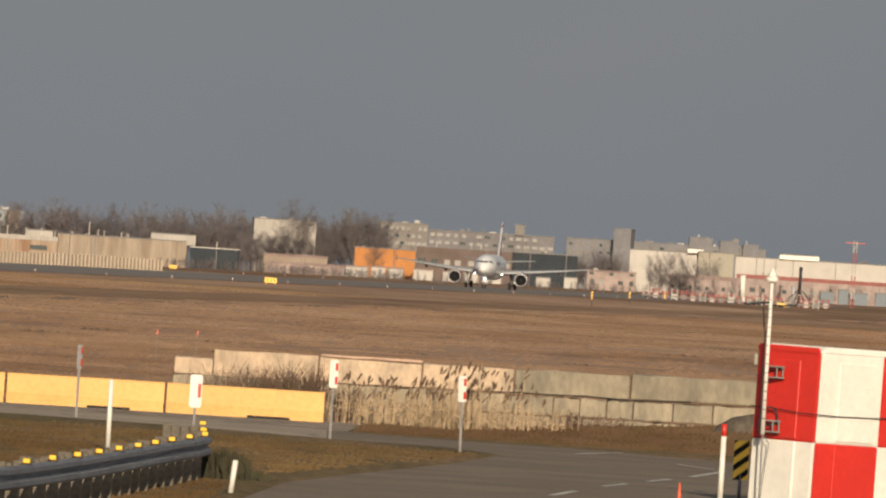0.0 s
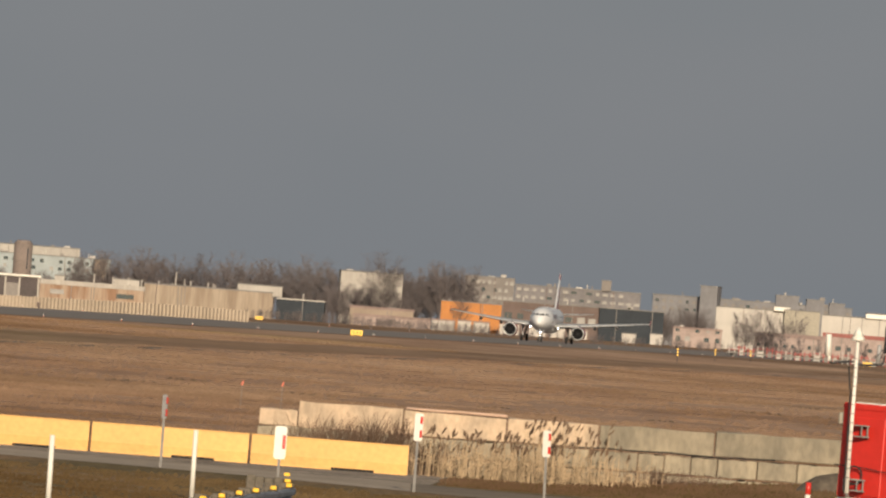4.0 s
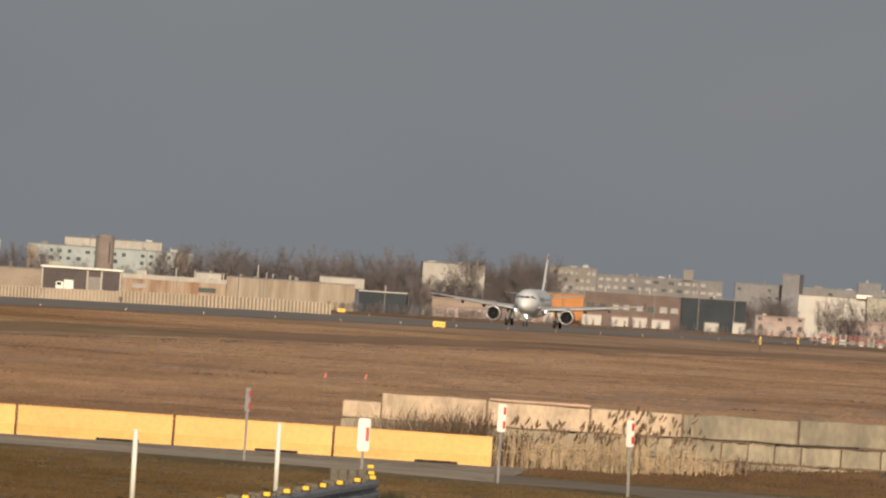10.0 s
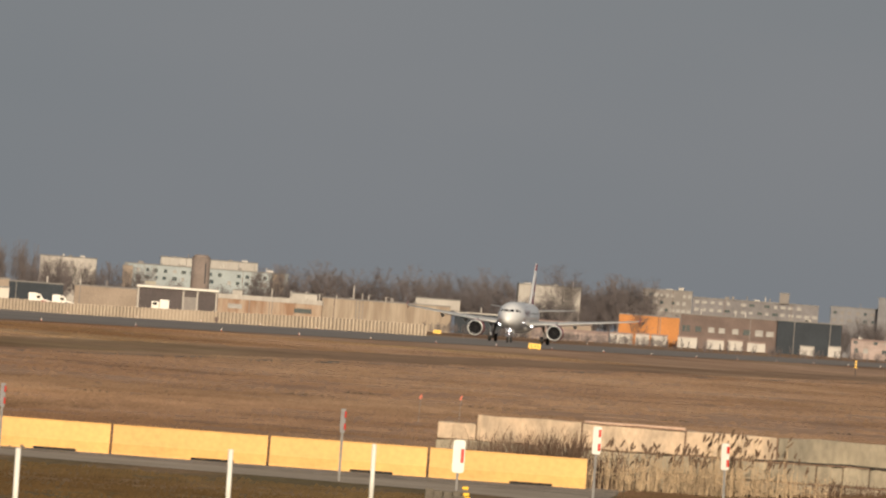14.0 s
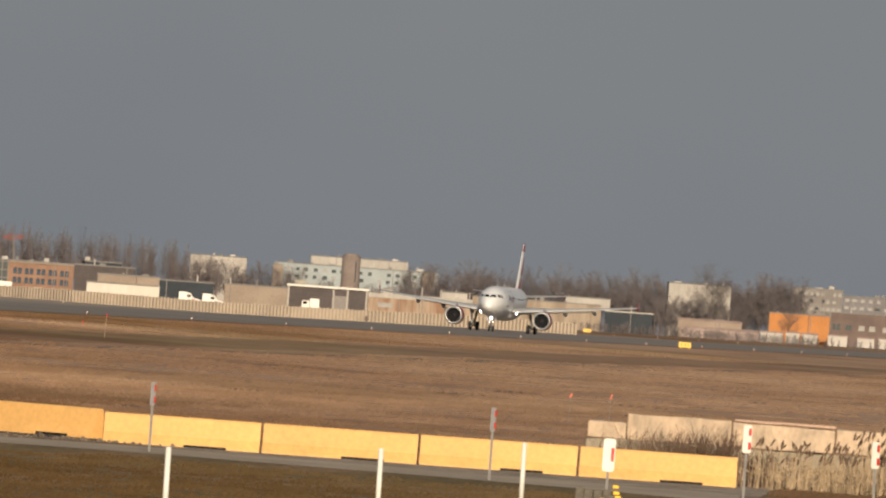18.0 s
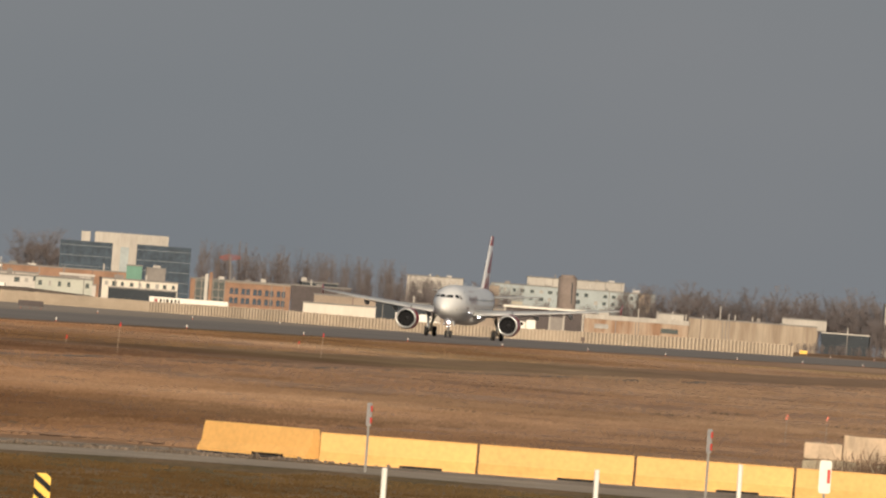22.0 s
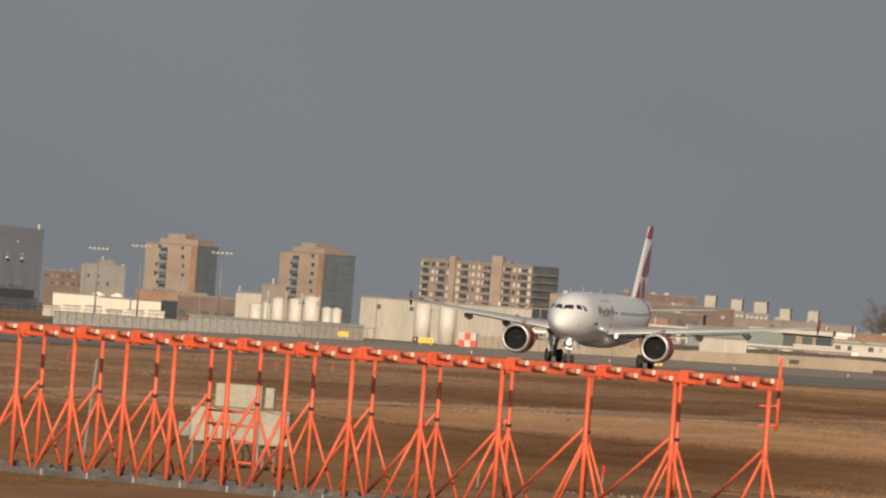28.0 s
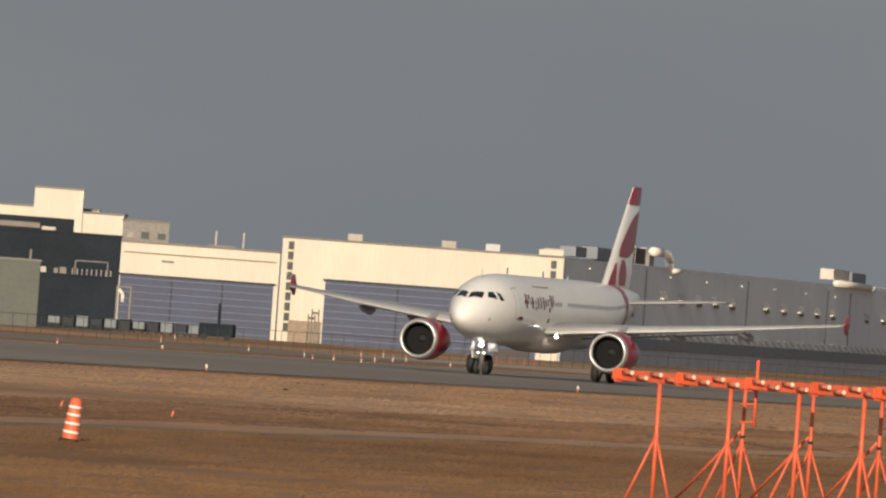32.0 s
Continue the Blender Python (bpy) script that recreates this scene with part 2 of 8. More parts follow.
M_CONCP = mat("pinkish_concrete_cap", (0.64, 0.44, 0.33), 0.9, var=0.10, scale=0.8, fine=9, bump=0.2)
M_CONC2 = mat("grey_concrete", (0.36, 0.305, 0.22), 0.9, var=0.2, scale=1.4, fine=9, bump=0.4, rand=0.12, col2=(0.23, 0.20, 0.15), stretch=(1, 1, 0.5))
M_ORANGE = mat("aviation_orange_paint", (0.72, 0.135, 0.062), 0.5, var=0.12, scale=1.5, fine=12)
M_RED = mat("red_paint", (0.62, 0.035, 0.025), 0.4, var=0.08, scale=0.8, fine=8)
M_WHITE = mat("white_paint", (0.80, 0.77, 0.70), 0.5, var=0.06, scale=0.8, fine=8)
M_STEEL = mat("galvanised_steel", (0.24, 0.24, 0.24), 0.55, 0.4, var=0.15, scale=1.5, fine=12)
M_ZINC = mat("pale_zinc_plate", (0.42, 0.42, 0.42), 0.5, 0.2, var=0.12, scale=2, fine=12)
M_RAIL = mat("weathered_rail_steel", (0.46, 0.49, 0.54), 0.55, 0.3, var=0.15, scale=1.2, fine=12)
M_TIMBER = mat("grey_weathered_timber", (0.235, 0.20, 0.155), 0.9, var=0.3, scale=2.0, fine=14, bump=0.3)
M_BLACK = mat("black_rubber", (0.018, 0.018, 0.019), 0.75, var=0.15, scale=2, fine=12)
M_DARK = mat("dark_metal", (0.035, 0.035, 0.038), 0.7, 0.0, var=0.15, scale=1, fine=8)
M_REFLECT = mat("amber_reflector", (0.95, 0.55, 0.03), 0.3, var=0.05)
# slight glow added to this yellow, on unlit markers and legs too
M_SIGNY = mat("glowing_yellow_sign_face", (0.88, 0.52, 0.06), 0.4, var=0.08, glow=0.12)
M_SIGNK = mat("black_sign_paint", (0.02, 0.02, 0.02), 0.5)
M_AIR = mat("aircraft_white_paint", (0.80, 0.80, 0.79), 0.28, var=0.04, scale=0.25, fine=3, coat=0.4)
M_AIRG = mat("aircraft_grey_paint", (0.36, 0.37, 0.38), 0.35, var=0.08, scale=0.4, fine=3)
M_SLAT = mat("bare_slat_metal", (0.58, 0.58, 0.58), 0.4, 0.1, var=0.08, scale=0.5, fine=3)
M_AIRRED = mat("aircraft_red_paint", (0.27, 0.008, 0.026), 0.35, var=0.06, scale=0.4, fine=3, coat=0.4)
M_AIRDK = mat("aircraft_dark_red_marking", (0.16, 0.028, 0.05), 0.4)
M_LIP = mat("polished_inlet_lip", (0.55, 0.55, 0.55), 0.38, 0.8, var=0.05)
M_FAN = mat("dark_fan_blades", (0.016, 0.016, 0.018), 0.8, 0.0, var=0.1)
M_PANE = glass("cockpit_glass", (0.012, 0.013, 0.016))
M_LAMP = mat("lit_landing_lamp", (1.0, 0.93, 0.88), 0.3, glow=20.0)
M_TAN = mat("tan_brick_wall", (0.315, 0.253, 0.20), 0.9, var=0.14, scale=0.15, fine=2.0)
M_CREAM = mat("cream_metal_cladding", (0.40, 0.37, 0.33), 0.6, var=0.12, scale=0.1, fine=1.0, stretch=(2, 2, 0.3))
M_BRICK = mat("red_brown_brick", (0.31, 0.185, 0.125), 0.9, var=0.18, scale=0.2, fine=2.5)
M_BROWN = mat("brown_brick", (0.165, 0.122, 0.108), 0.9, var=0.15, scale=0.2, fine=2.5)
M_GREYW = mat("grey_metal_cladding", (0.50, 0.51, 0.53), 0.6, var=0.05, scale=0.1, fine=1.0, stretch=(1, 1, 0.3))
M_DKBLUE = mat("dark_blue_cladding", (0.044, 0.052, 0.062), 0.6, var=0.12, scale=0.15, fine=1.5)
M_BLUEDOOR = mat("blue_hangar_door", (0.026, 0.042, 0.10), 0.55, var=0.12, scale=0.12, fine=1.0)
M_PALEBLUE = mat("pale_blue_curtain_wall", (0.27, 0.315, 0.325), 0.45, var=0.12, scale=0.15, fine=1.5)
M_TEAL = mat("teal_metal_wall", (0.15, 0.185, 0.18), 0.6, var=0.1, scale=0.1, fine=1.0)
M_ORANGEW = mat("orange_wall", (0.50, 0.20, 0.05), 0.7, var=0.12, scale=0.15, fine=1.2)
M_ROOF = mat("grey_roof", (0.22, 0.21, 0.20), 0.9, var=0.15, scale=0.1, fine=1.5)
M_ROOFW = mat("white_roof_edge", (0.48, 0.45, 0.41), 0.6, var=0.08, scale=0.2, fine=2)
M_DEEPRED = mat("deep_red_roof_edge", (0.30, 0.10, 0.085), 0.7, var=0.15, scale=0.3, fine=2)
M_ROOFR = mat("pinkish_red_roof", (0.28, 0.205, 0.185), 0.8, var=0.15, scale=0.3, fine=2)
# distance haze is put into these two base colours
M_FARGREY = mat("far_hazed_grey_concrete", (0.20, 0.19, 0.195), 0.9, var=0.15, scale=0.08, fine=0.6)
M_PALEHAZE = mat("pale_hazed_concrete", (0.215, 0.213, 0.224), 0.9, var=0.12, scale=0.08, fine=0.6)
M_UMBER = mat("dark_umber_cladding", (0.085, 0.070, 0.070), 0.8, var=0.15, scale=0.15, fine=1.5)
M_FLATS = mat("pinkish_tan_flats_brick", (0.305, 0.242, 0.20), 0.9, var=0.12, scale=0.15, fine=1.5)
M_SLABW = mat("grey_brown_flats_brick", (0.245, 0.197, 0.172), 0.9, var=0.14, scale=0.2, fine=1.5)
# darker blue-grey for the right-hand walls of the flats
M_TOWERSIDE = mat("blue_grey_tower_side", (0.135, 0.16, 0.185), 0.45, var=0.15, scale=0.2, fine=1.2)
M_STAINTAN = mat("streaked_tan_cladding", (0.345, 0.285, 0.22), 0.85, var=0.12, scale=0.4, fine=2.0, col2=(0.25, 0.195, 0.145), stretch=(1, 1, 0.1), lo=0.38, hi=0.6)
M_STAINED = mat("rust_stained_cladding", (0.36, 0.275, 0.205), 0.85, var=0.15, scale=0.35, fine=2.0, col2=(0.25, 0.15, 0.095), stretch=(1, 1, 0.12), lo=0.4, hi=0.56)
# grey for far parts, with distance haze mixed into the colour
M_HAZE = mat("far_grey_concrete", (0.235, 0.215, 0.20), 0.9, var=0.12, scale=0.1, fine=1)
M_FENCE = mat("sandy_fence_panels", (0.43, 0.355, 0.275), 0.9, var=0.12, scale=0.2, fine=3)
M_SHRUB = mat("reddish_brown_shrub_twigs", (0.155, 0.098, 0.066), 0.95, var=0.3, scale=2, fine=9)
M_REED = mat("dry_reed", (0.50, 0.365, 0.225), 0.9, var=0.3, scale=2, fine=10)
M_PLUME = mat("brown_reed_plume", (0.165, 0.105, 0.068), 0.95, var=0.3, scale=3, fine=12)
M_GLASS = glass("window_glass", (0.05, 0.075, 0.09), 0.12)
M_WINLIT = mat("pale_window_blind", (0.30, 0.285, 0.265), 0.4, var=0.2, scale=0.5, fine=3)
M_MASTRED = mat("mast_red", (0.40, 0.11, 0.10), 0.6)
M_RIB = mat("pale_door_rib", (0.085, 0.115, 0.22), 0.5, var=0.1, scale=0.3, fine=2)
# M_FENCE darkened: shade between the ribs is put into this colour
M_FENCEB = mat("shade_toned_fence", (0.33, 0.27, 0.21), 0.9, var=0.12, scale=0.2, fine=3)
M_HWHITE = mat("white_hangar_cladding", (0.60, 0.55, 0.475), 0.6, var=0.06, scale=0.1, fine=1.0, stretch=(2, 2, 0.3))
M_GREEN = mat("green_boxed_metal", (0.10, 0.24, 0.18), 0.6, var=0.1, scale=0.3, fine=2)
M_TANK = mat("white_tank_steel", (0.60, 0.57, 0.52), 0.5, var=0.08, scale=0.3, fine=2)
M_FADED = mat("faded_red_paint", (0.32, 0.12, 0.10), 0.6, var=0.2, scale=3, fine=12)
M_LENS = mat("pale_lens_glass", (0.70, 0.60, 0.48), 0.4, var=0.05)
M_CAN = mat("faded_orange_lamp_paint", (0.66, 0.22, 0.14), 0.55, var=0.15, scale=2, fine=12)
M_OFFICE = mat("blue_black_curtain_glass", (0.055, 0.078, 0.108), 0.4, var=0.2, scale=0.3, fine=1.0)
M_SOILBANK = mat("brown_bare_earth", (0.17, 0.125, 0.09), 0.95, var=0.25, scale=0.15, fine=1.5)
M_PALEWALL = mat("pale_green_white_wall", (0.42, 0.43, 0.38), 0.7, var=0.1, scale=0.2, fine=1.5)
M_SLATE = mat("slate_blue_panels", (0.17, 0.20, 0.23), 0.6, var=0.1, scale=0.2, fine=1.5)
M_GREYPOST = mat("dull_grey_steel", (0.27, 0.26, 0.25), 0.7, 0.2, var=0.2, scale=2, fine=12)
M_SHEDG = mat("grey_green_shed", (0.10, 0.112, 0.105), 0.7, var=0.1, scale=0.2, fine=1.5)
M_PINK = mat("faded_pink_white_wall", (0.40, 0.315, 0.285), 0.8, var=0.2, scale=0.25, fine=1.5)

# twig colour greyed to carry the distance haze
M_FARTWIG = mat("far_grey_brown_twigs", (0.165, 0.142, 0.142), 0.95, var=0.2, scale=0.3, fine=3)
M_NAVY = mat("dark_navy_cladding", (0.018, 0.026, 0.038), 0.6, var=0.15, scale=0.15, fine=1.5)
M_SIDEWALL = mat("light_grey_hangar_cladding", (0.72, 0.77, 0.81), 0.6, var=0.05, scale=0.1, fine=1.0, stretch=(1, 1, 0.3))
M_STAKE = mat("grey_tan_wooden_stake", (0.36, 0.27, 0.20), 0.9, var=0.2, scale=3, fine=12)
M_TRACK = mat("grey_foot_rail", (0.17, 0.16, 0.15), 0.8, var=0.25, scale=1.2, fine=9)
M_CABINET = mat("beige_cabinet_paint", (0.345, 0.315, 0.25), 0.6, var=0.12, scale=1.2, fine=9)
M_SIDELOW = mat("grey_lower_cladding", (0.50, 0.53, 0.57), 0.6, var=0.12, scale=0.1, fine=1.0)
M_REDLAMP = mat("lit_red_lamp", (1.0, 0.05, 0.03), 0.3, glow=1.6)
M_CLUMP = mat("dark_brown_clump", (0.085, 0.058, 0.036), 0.95, var=0.3, scale=0.6, fine=4)
M_SOIL = mat("grey_brown_gravel", (0.15, 0.12, 0.09), 0.95, var=0.3, scale=1.2, fine=8, bump=0.4)
M_WEED = mat("dark_green_weed", (0.05, 0.045, 0.022), 0.95, var=0.3, scale=2.0, fine=9)
M_WAREHOUSE = mat("beige_warehouse_cladding", (0.36, 0.335, 0.29), 0.6, var=0.12, scale=0.12, fine=1.0, stretch=(2, 2, 0.3))
# dry ground scatters light evenly, with hardly any sheen
for m_ in (M_GRASS, M_BROWNGRASS, M_TUFT, M_BROWNTUFT, M_VERGETUFT, M_VERGE, M_RUNWAY, M_TAXI, M_REDGRASS, M_ROAD, M_GRAVEL, M_OLDTRACK, M_RUBBLE, M_PATH, M_PALEGRASS, M_PALETUFT, M_OFFICE, M_DKBLUE, M_SIGNK, M_NAVY, M_FAN):
    m_.node_tree.nodes["Principled BSDF"].inputs["Specular IOR Level"].default_value = 0.08

# ---- ground, runway, roads ----


def strip_sheet(name, across, k0, k1, nk, material, lift=0.0, label="", category=""):
    """A sheet that follows the ground, along the runway between k0 and k1."""
    bm = bmesh.new()
    ks = [k0 + (k1 - k0) * i / nk for i in range(nk + 1)]
    grid = [[bm.verts.new((*field(w, k), lie(w, k) + lift)) for w in across] for k in ks]
    for a_, b_ in zip(grid, grid[1:]):
        for i in range(len(across) - 1):
            bm.faces.new((a_[i], a_[i + 1], b_[i + 1], b_[i]))
    return tagged(part(name, bm, material), label, category, kind="structure")


strip_sheet("ground", [-4600, -1500, -600, -260, -160, -112, -88, -60, -30, -15, 0, 15, 30, 70, 130, 250, 600, 2500], -900, 6400, 73, M_GRASS, 0, "dry brown mown airfield grass, flat and streaked", "ground")
strip_sheet("runway", [-30, -15, 0, 15, 30], -300, 1000, 13, M_RUNWAY, 0.03, "grey asphalt runway, crowned, with worn paint", "runway")
strip_sheet("runway", [-20, -15, 0, 15, 30], 1000, 2700, 17, M_RUNWAY, 0.03, "grey asphalt runway, crowned, with worn paint", "runway")

strip_sheet("taxiway", [-190, -160, -112, -88, -60, -30, -20.1], 1000, 2000, 10, M_DUST, 0.03, "dusty grey-brown strip before the panel fence", "taxiway")
strip_sheet("taxiway", [-112, -88], -300, 1000, 13, M_TAXI, 0.03, "pale grey taxiway beside the runway", "taxiway")
strip_sheet("far_grass", [-88, -60], -300, 1000, 13, M_REDGRASS, 0.02, "reddish dry grass strip between runway and taxiway", "grass")
strip_sheet("far_verge", [-260, -112], -300, 1300, 16, M_VERGE, 0.02, "green-brown grass before the hangars", "grass")
strip_sheet("edge_line", [-29.2, -28.3], -300, 1000, 13, M_LINE, 0.045, "white painted runway edge line", "line")


def wave(w, k):
    """Smooth swells between -1 and 1, from a few metres to tens of metres across."""
    return 0.30 * math.sin(w * 0.21 + 1.3 * math.sin(k * 0.031)) + 0.30 * math.sin(k * 0.083 + 1.7 * math.sin(w * 0.11)) + 0.22 * math.sin(w * 0.53 + k * 0.17) + 0.18 * math.sin(k * 0.29 - w * 0.37 + 2.0)


def kept(x, y):
    """How far the field's swells are allowed at a place: 0 beside the roads, wall and light bar."""
    if x > -30:
        d = y - 284.0
    else:
        d = max(-30 - x, 0.0) + max(y - 284.0, 0.0)
        bar = abs((x + 45.05) * 0.69 + (y - 243.36) * 0.724)
        d = min(max(d, 0.3), max(bar - 3.0, 0.0) + max(-75 - x, 0.0))
    return max(0.0, min(1.0, d / 14.0))


def rise(w, k):
    x, y = field(w, k)
    edge = max(0.0, min(1.0, (w - 36) / 15))
    return lie(w, k) + 0.012 + (0.07 + 0.07 * wave(w, k)) * kept(x, y) * edge


def stand(x, y):
    """The height on which a thing stands at a place in the field."""
    w, k = RY * (x + 207.2) - RX * (y - 21), RX * (x + 207.2) + RY * (y - 21)
    return rise(w, k) - 0.02


def field_sheet(name, w0, w1, step, material, label, j0=0, j1=256):
    """One strip of the near field, with uneven swells and wandering edges."""
    nw = max(1, round((w1 - w0) / step))
    bm = bmesh.new()
    rows = []
    for j in range(j0, j1):
        k = 190 + 4.0 * j if j < 176 else 890 + 12.0 * (j - 175)
        row = []
        for i in range(nw + 1):
            w = w0 + (w1 - w0) * i / nw
            if 60 < w < 130:
                w += 0.7 * math.sin(k * 0.05 + w * 0.02) + 0.35 * math.sin(k * 0.21 + w * 0.1)
            row.append(bm.verts.new((*field(w, k), rise(w, k))))
        rows.append(row)
    for a_, b_ in zip(rows, rows[1:]):
        for i in range(nw):
            x, y = a_[i].co.x, a_[i].co.y
            if x > -30 and y < 284:
                continue
            bm.faces.new((a_[i], a_[i + 1], b_[i + 1], b_[i]))
    bmesh.ops.delete(bm, geom=[v for v in bm.verts if not v.link_faces], context="VERTS")
    return tagged(part(name, bm, material, None, "", True), label, "grass", kind="structure")


field_sheet("field", 34, 83, 3.0, M_PALEGRASS, "tan dry grass beside the runway, slightly uneven")
field_sheet("field_band", 83, 102, 3.0, M_BROWNGRASS, "reddish brown dry grass band in the airfield", 0, 110)
field_sheet("field_band", 83, 102, 3.0, M_GRASS, "brown dry grass band in the airfield", 109, 256)
field_sheet("field", 102, 105.9, 1.8, M_PALEGRASS, "tan dry grass beside an old track")
field_sheet("old_track", 105.9, 106.9, 0.8, M_OLDTRACK, "broken dark strip of an old track in the grass")
field_sheet("field", 106.9, 152, 2.8, M_GRASS, "dry brown uneven airfield grass", 0, 48)
field_sheet("field", 106.9, 152, 2.8, M_PALEGRASS, "pale tan uneven airfield grass", 47, 256)
field_sheet("field", 152, 236, 2.8, M_PALEGRASS, "pale tan uneven airfield grass")


def tufts(name, label, n, seed, place, material, hi, wide):
    """Low clumps of dry grass, each a small fan of blades, in one mesh."""
    r = np.random.default_rng(seed)
    spots = place(r, n)
    n = len(spots)
    nb = 5
    h = (hi[0] + (hi[1] - hi[0]) * r.random((n, 1)) ** 2) * (0.55 + 0.45 * r.random((n, nb)))
    wd = wide[0] + (wide[1] - wide[0]) * r.random((n, 1))
    off = (np.arange(nb)[None, :] / (nb - 1) - 0.5) * wd + r.normal(0, 0.05, (n, nb)) * wd
    half = wd / nb * 0.9
    lean = r.normal(0, 0.25, (n, nb)) * wd / nb
    back = h * (0.35 + 0.5 * r.random((n, nb)))
    dep = r.normal(0, 0.1, (n, nb))
    v = np.zeros((n, nb * 2 + 1, 3))
    # a shared foot line keeps each clump one piece
    for i in range(nb):
        v[:, 2 * i, 0] = off[:, i] - half[:, 0]
        v[:, 2 * i + 1, 0] = off[:, i] + lean[:, i]
        v[:, 2 * i + 1, 1] = back[:, i]
        v[:, 2 * i + 1, 2] = h[:, i]
        v[:, 2 * i, 2] = -0.01
    v[:, 2 * nb, 0] = off[:, -1] + half[:, 0]
    v[:, 2 * nb, 2] = -0.01
    v += spots[:, None, :]
    tri = np.array([[2 * i, 2 * i + 2, 2 * i + 1] for i in range(nb)])
    f = (tri[None] + (np.arange(n) * (2 * nb + 1))[:, None, None]).reshape(-1, 3)
    me = bpy.data.meshes.new(name)
    me.vertices.add(n * (2 * nb + 1))
    me.vertices.foreach_set("co", v.astype(np.float32).ravel())
    me.loops.add(f.size)
    me.loops.foreach_set("vertex_index", f.astype(np.int32).ravel())
    me.polygons.add(len(f))
    me.polygons.foreach_set("loop_start", np.arange(0, f.size, 3, dtype=np.int32))
    me.update(calc_edges=True)
    me.materials.append(material)
    return tagged(new(name, me), label, "grass", kind="stuff")


def in_band(w0, w1, k0, k1, skip=()):
    def place(r, n):
        out = []
        for w, k in zip(r.uniform(w0, w1, n), r.uniform(k0, k1, n)):
            x, y = field(w, k)
            if x > -29.5 and y < 283 or abs(x / y + 0.06) > 0.20 or any(a <= w <= b for a, b in skip):
                continue
            if x < -20 and y < 262 and abs((x + 45.05) * 0.69 + (y - 243.36) * 0.724) < 2.2:
                continue
            out.append((x, y, rise(w, k)))
        return np.array(out)
    return place


def on_verge(r, n):
    out = []
    for x, y in zip(r.uniform(-26, 9, n), r.uniform(150, 262, n)):
        road = -3.0 + 0.0 * y if y < 200 else -3.0 + (y - 200) * 0.1
        far = 258 + min(0.0, (x + 15.3) * -0.75) if x > -15.3 else 254
        if x > road - 0.3 and x < 8.6 or y > far - 4 or x / y < -0.11:
            continue
        out.append((x, y, LOW + 0.006))
    return np.array(out)


tufts("grass_tufts", "clumps of dry tan airfield grass", 11000, 3, in_band(107.3, 153, 200, 385), M_TUFT, (0.02, 0.11), (0.25, 1.1))
tufts("grass_tufts", "clumps of pale tan airfield grass", 6000, 13, in_band(107.3, 153, 375, 470), M_PALETUFT, (0.02, 0.11), (0.25, 1.1))
tufts("grass_tufts", "clumps of dry tan airfield grass", 7000, 4, in_band(107.4, 153, 440, 1200), M_PALETUFT, (0.02, 0.12), (0.5, 2.2))
tufts("grass_tufts", "clumps of pale tan grass beside the runway", 9000, 9, in_band(36, 105, 400, 1200, ((82, 103),)), M_PALETUFT, (0.02, 0.12), (0.5, 2.2))
tufts("grass_tufts", "clumps of pale tan airfield grass", 12000, 7, in_band(151, 222, 270, 470), M_PALETUFT, (0.02, 0.10), (0.25, 1.1))
tufts("grass_tufts", "clumps of pale tan airfield grass", 10000, 8, in_band(151, 300, 440, 1200), M_PALETUFT, (0.02, 0.12), (0.6, 2.4))
tufts("grass_tufts", "clumps of reddish brown grass", 4500, 5, in_band(83, 102, 300, 640), M_BROWNTUFT, (0.02, 0.11), (0.5, 2.0))
tufts("dark_clumps", "small dark brown clumps in the dry grass", 130, 21, in_band(40, 215, 290, 700, ((104, 108),)), M_CLUMP, (0.04, 0.13), (0.4, 2.2))
tufts("verge_tufts", "clumps of green-brown verge grass", 15000, 6, on_verge, M_VERGETUFT, (0.015, 0.09), (0.12, 0.6))


def flat(name, pts, material, z, label, category):
    bm = bmesh.new()
    bm.faces.new([bm.verts.new((x, y, z)) for x, y in pts])
    return tagged(part(name, bm, material), label, category, kind="structure")

# ---- the airliner ----


def foil(chord, thick, n=9, bow=0.02):
    """A closed wing section: (back from the leading edge, up)."""
    xs = [0.5 * (1 - math.cos(math.pi * i / n)) for i in range(n + 1)]
    th = [5 * thick * (0.2969 * math.sqrt(x) - 0.126 * x - 0.3516 * x * x + 0.2843 * x ** 3 - 0.1036 * x ** 4) for x in xs]
    up = [(x * chord, (t + bow * math.sin(math.pi * x)) * chord) for x, t in zip(xs, th)]
    dn = [(x * chord, (-t * (0.75 if bow else 1) + bow * math.sin(math.pi * x)) * chord) for x, t in zip(xs, th)]
    return up + dn[-2:0:-1]


def surface(bm, secs, upright=False):
    """Lofts sections of (leading edge x, y, z, chord, thickness); upright for a fin."""
    rings = []
    for x, y, z, c, t in secs:
        rings.append([bm.verts.new((x - a, y + b, z) if upright else (x - a, y, z + b)) for a, b in foil(c, t, 9, 0.0 if upright else 0.02)])
    for a_, b_ in zip(rings, rings[1:]):
        n = len(a_)
        for i in range(n):
            bm.faces.new((a_[i], a_[(i + 1) % n], b_[(i + 1) % n], b_[i]))
    bm.faces.new(rings[0])
    bm.faces.new(rings[-1][::-1])


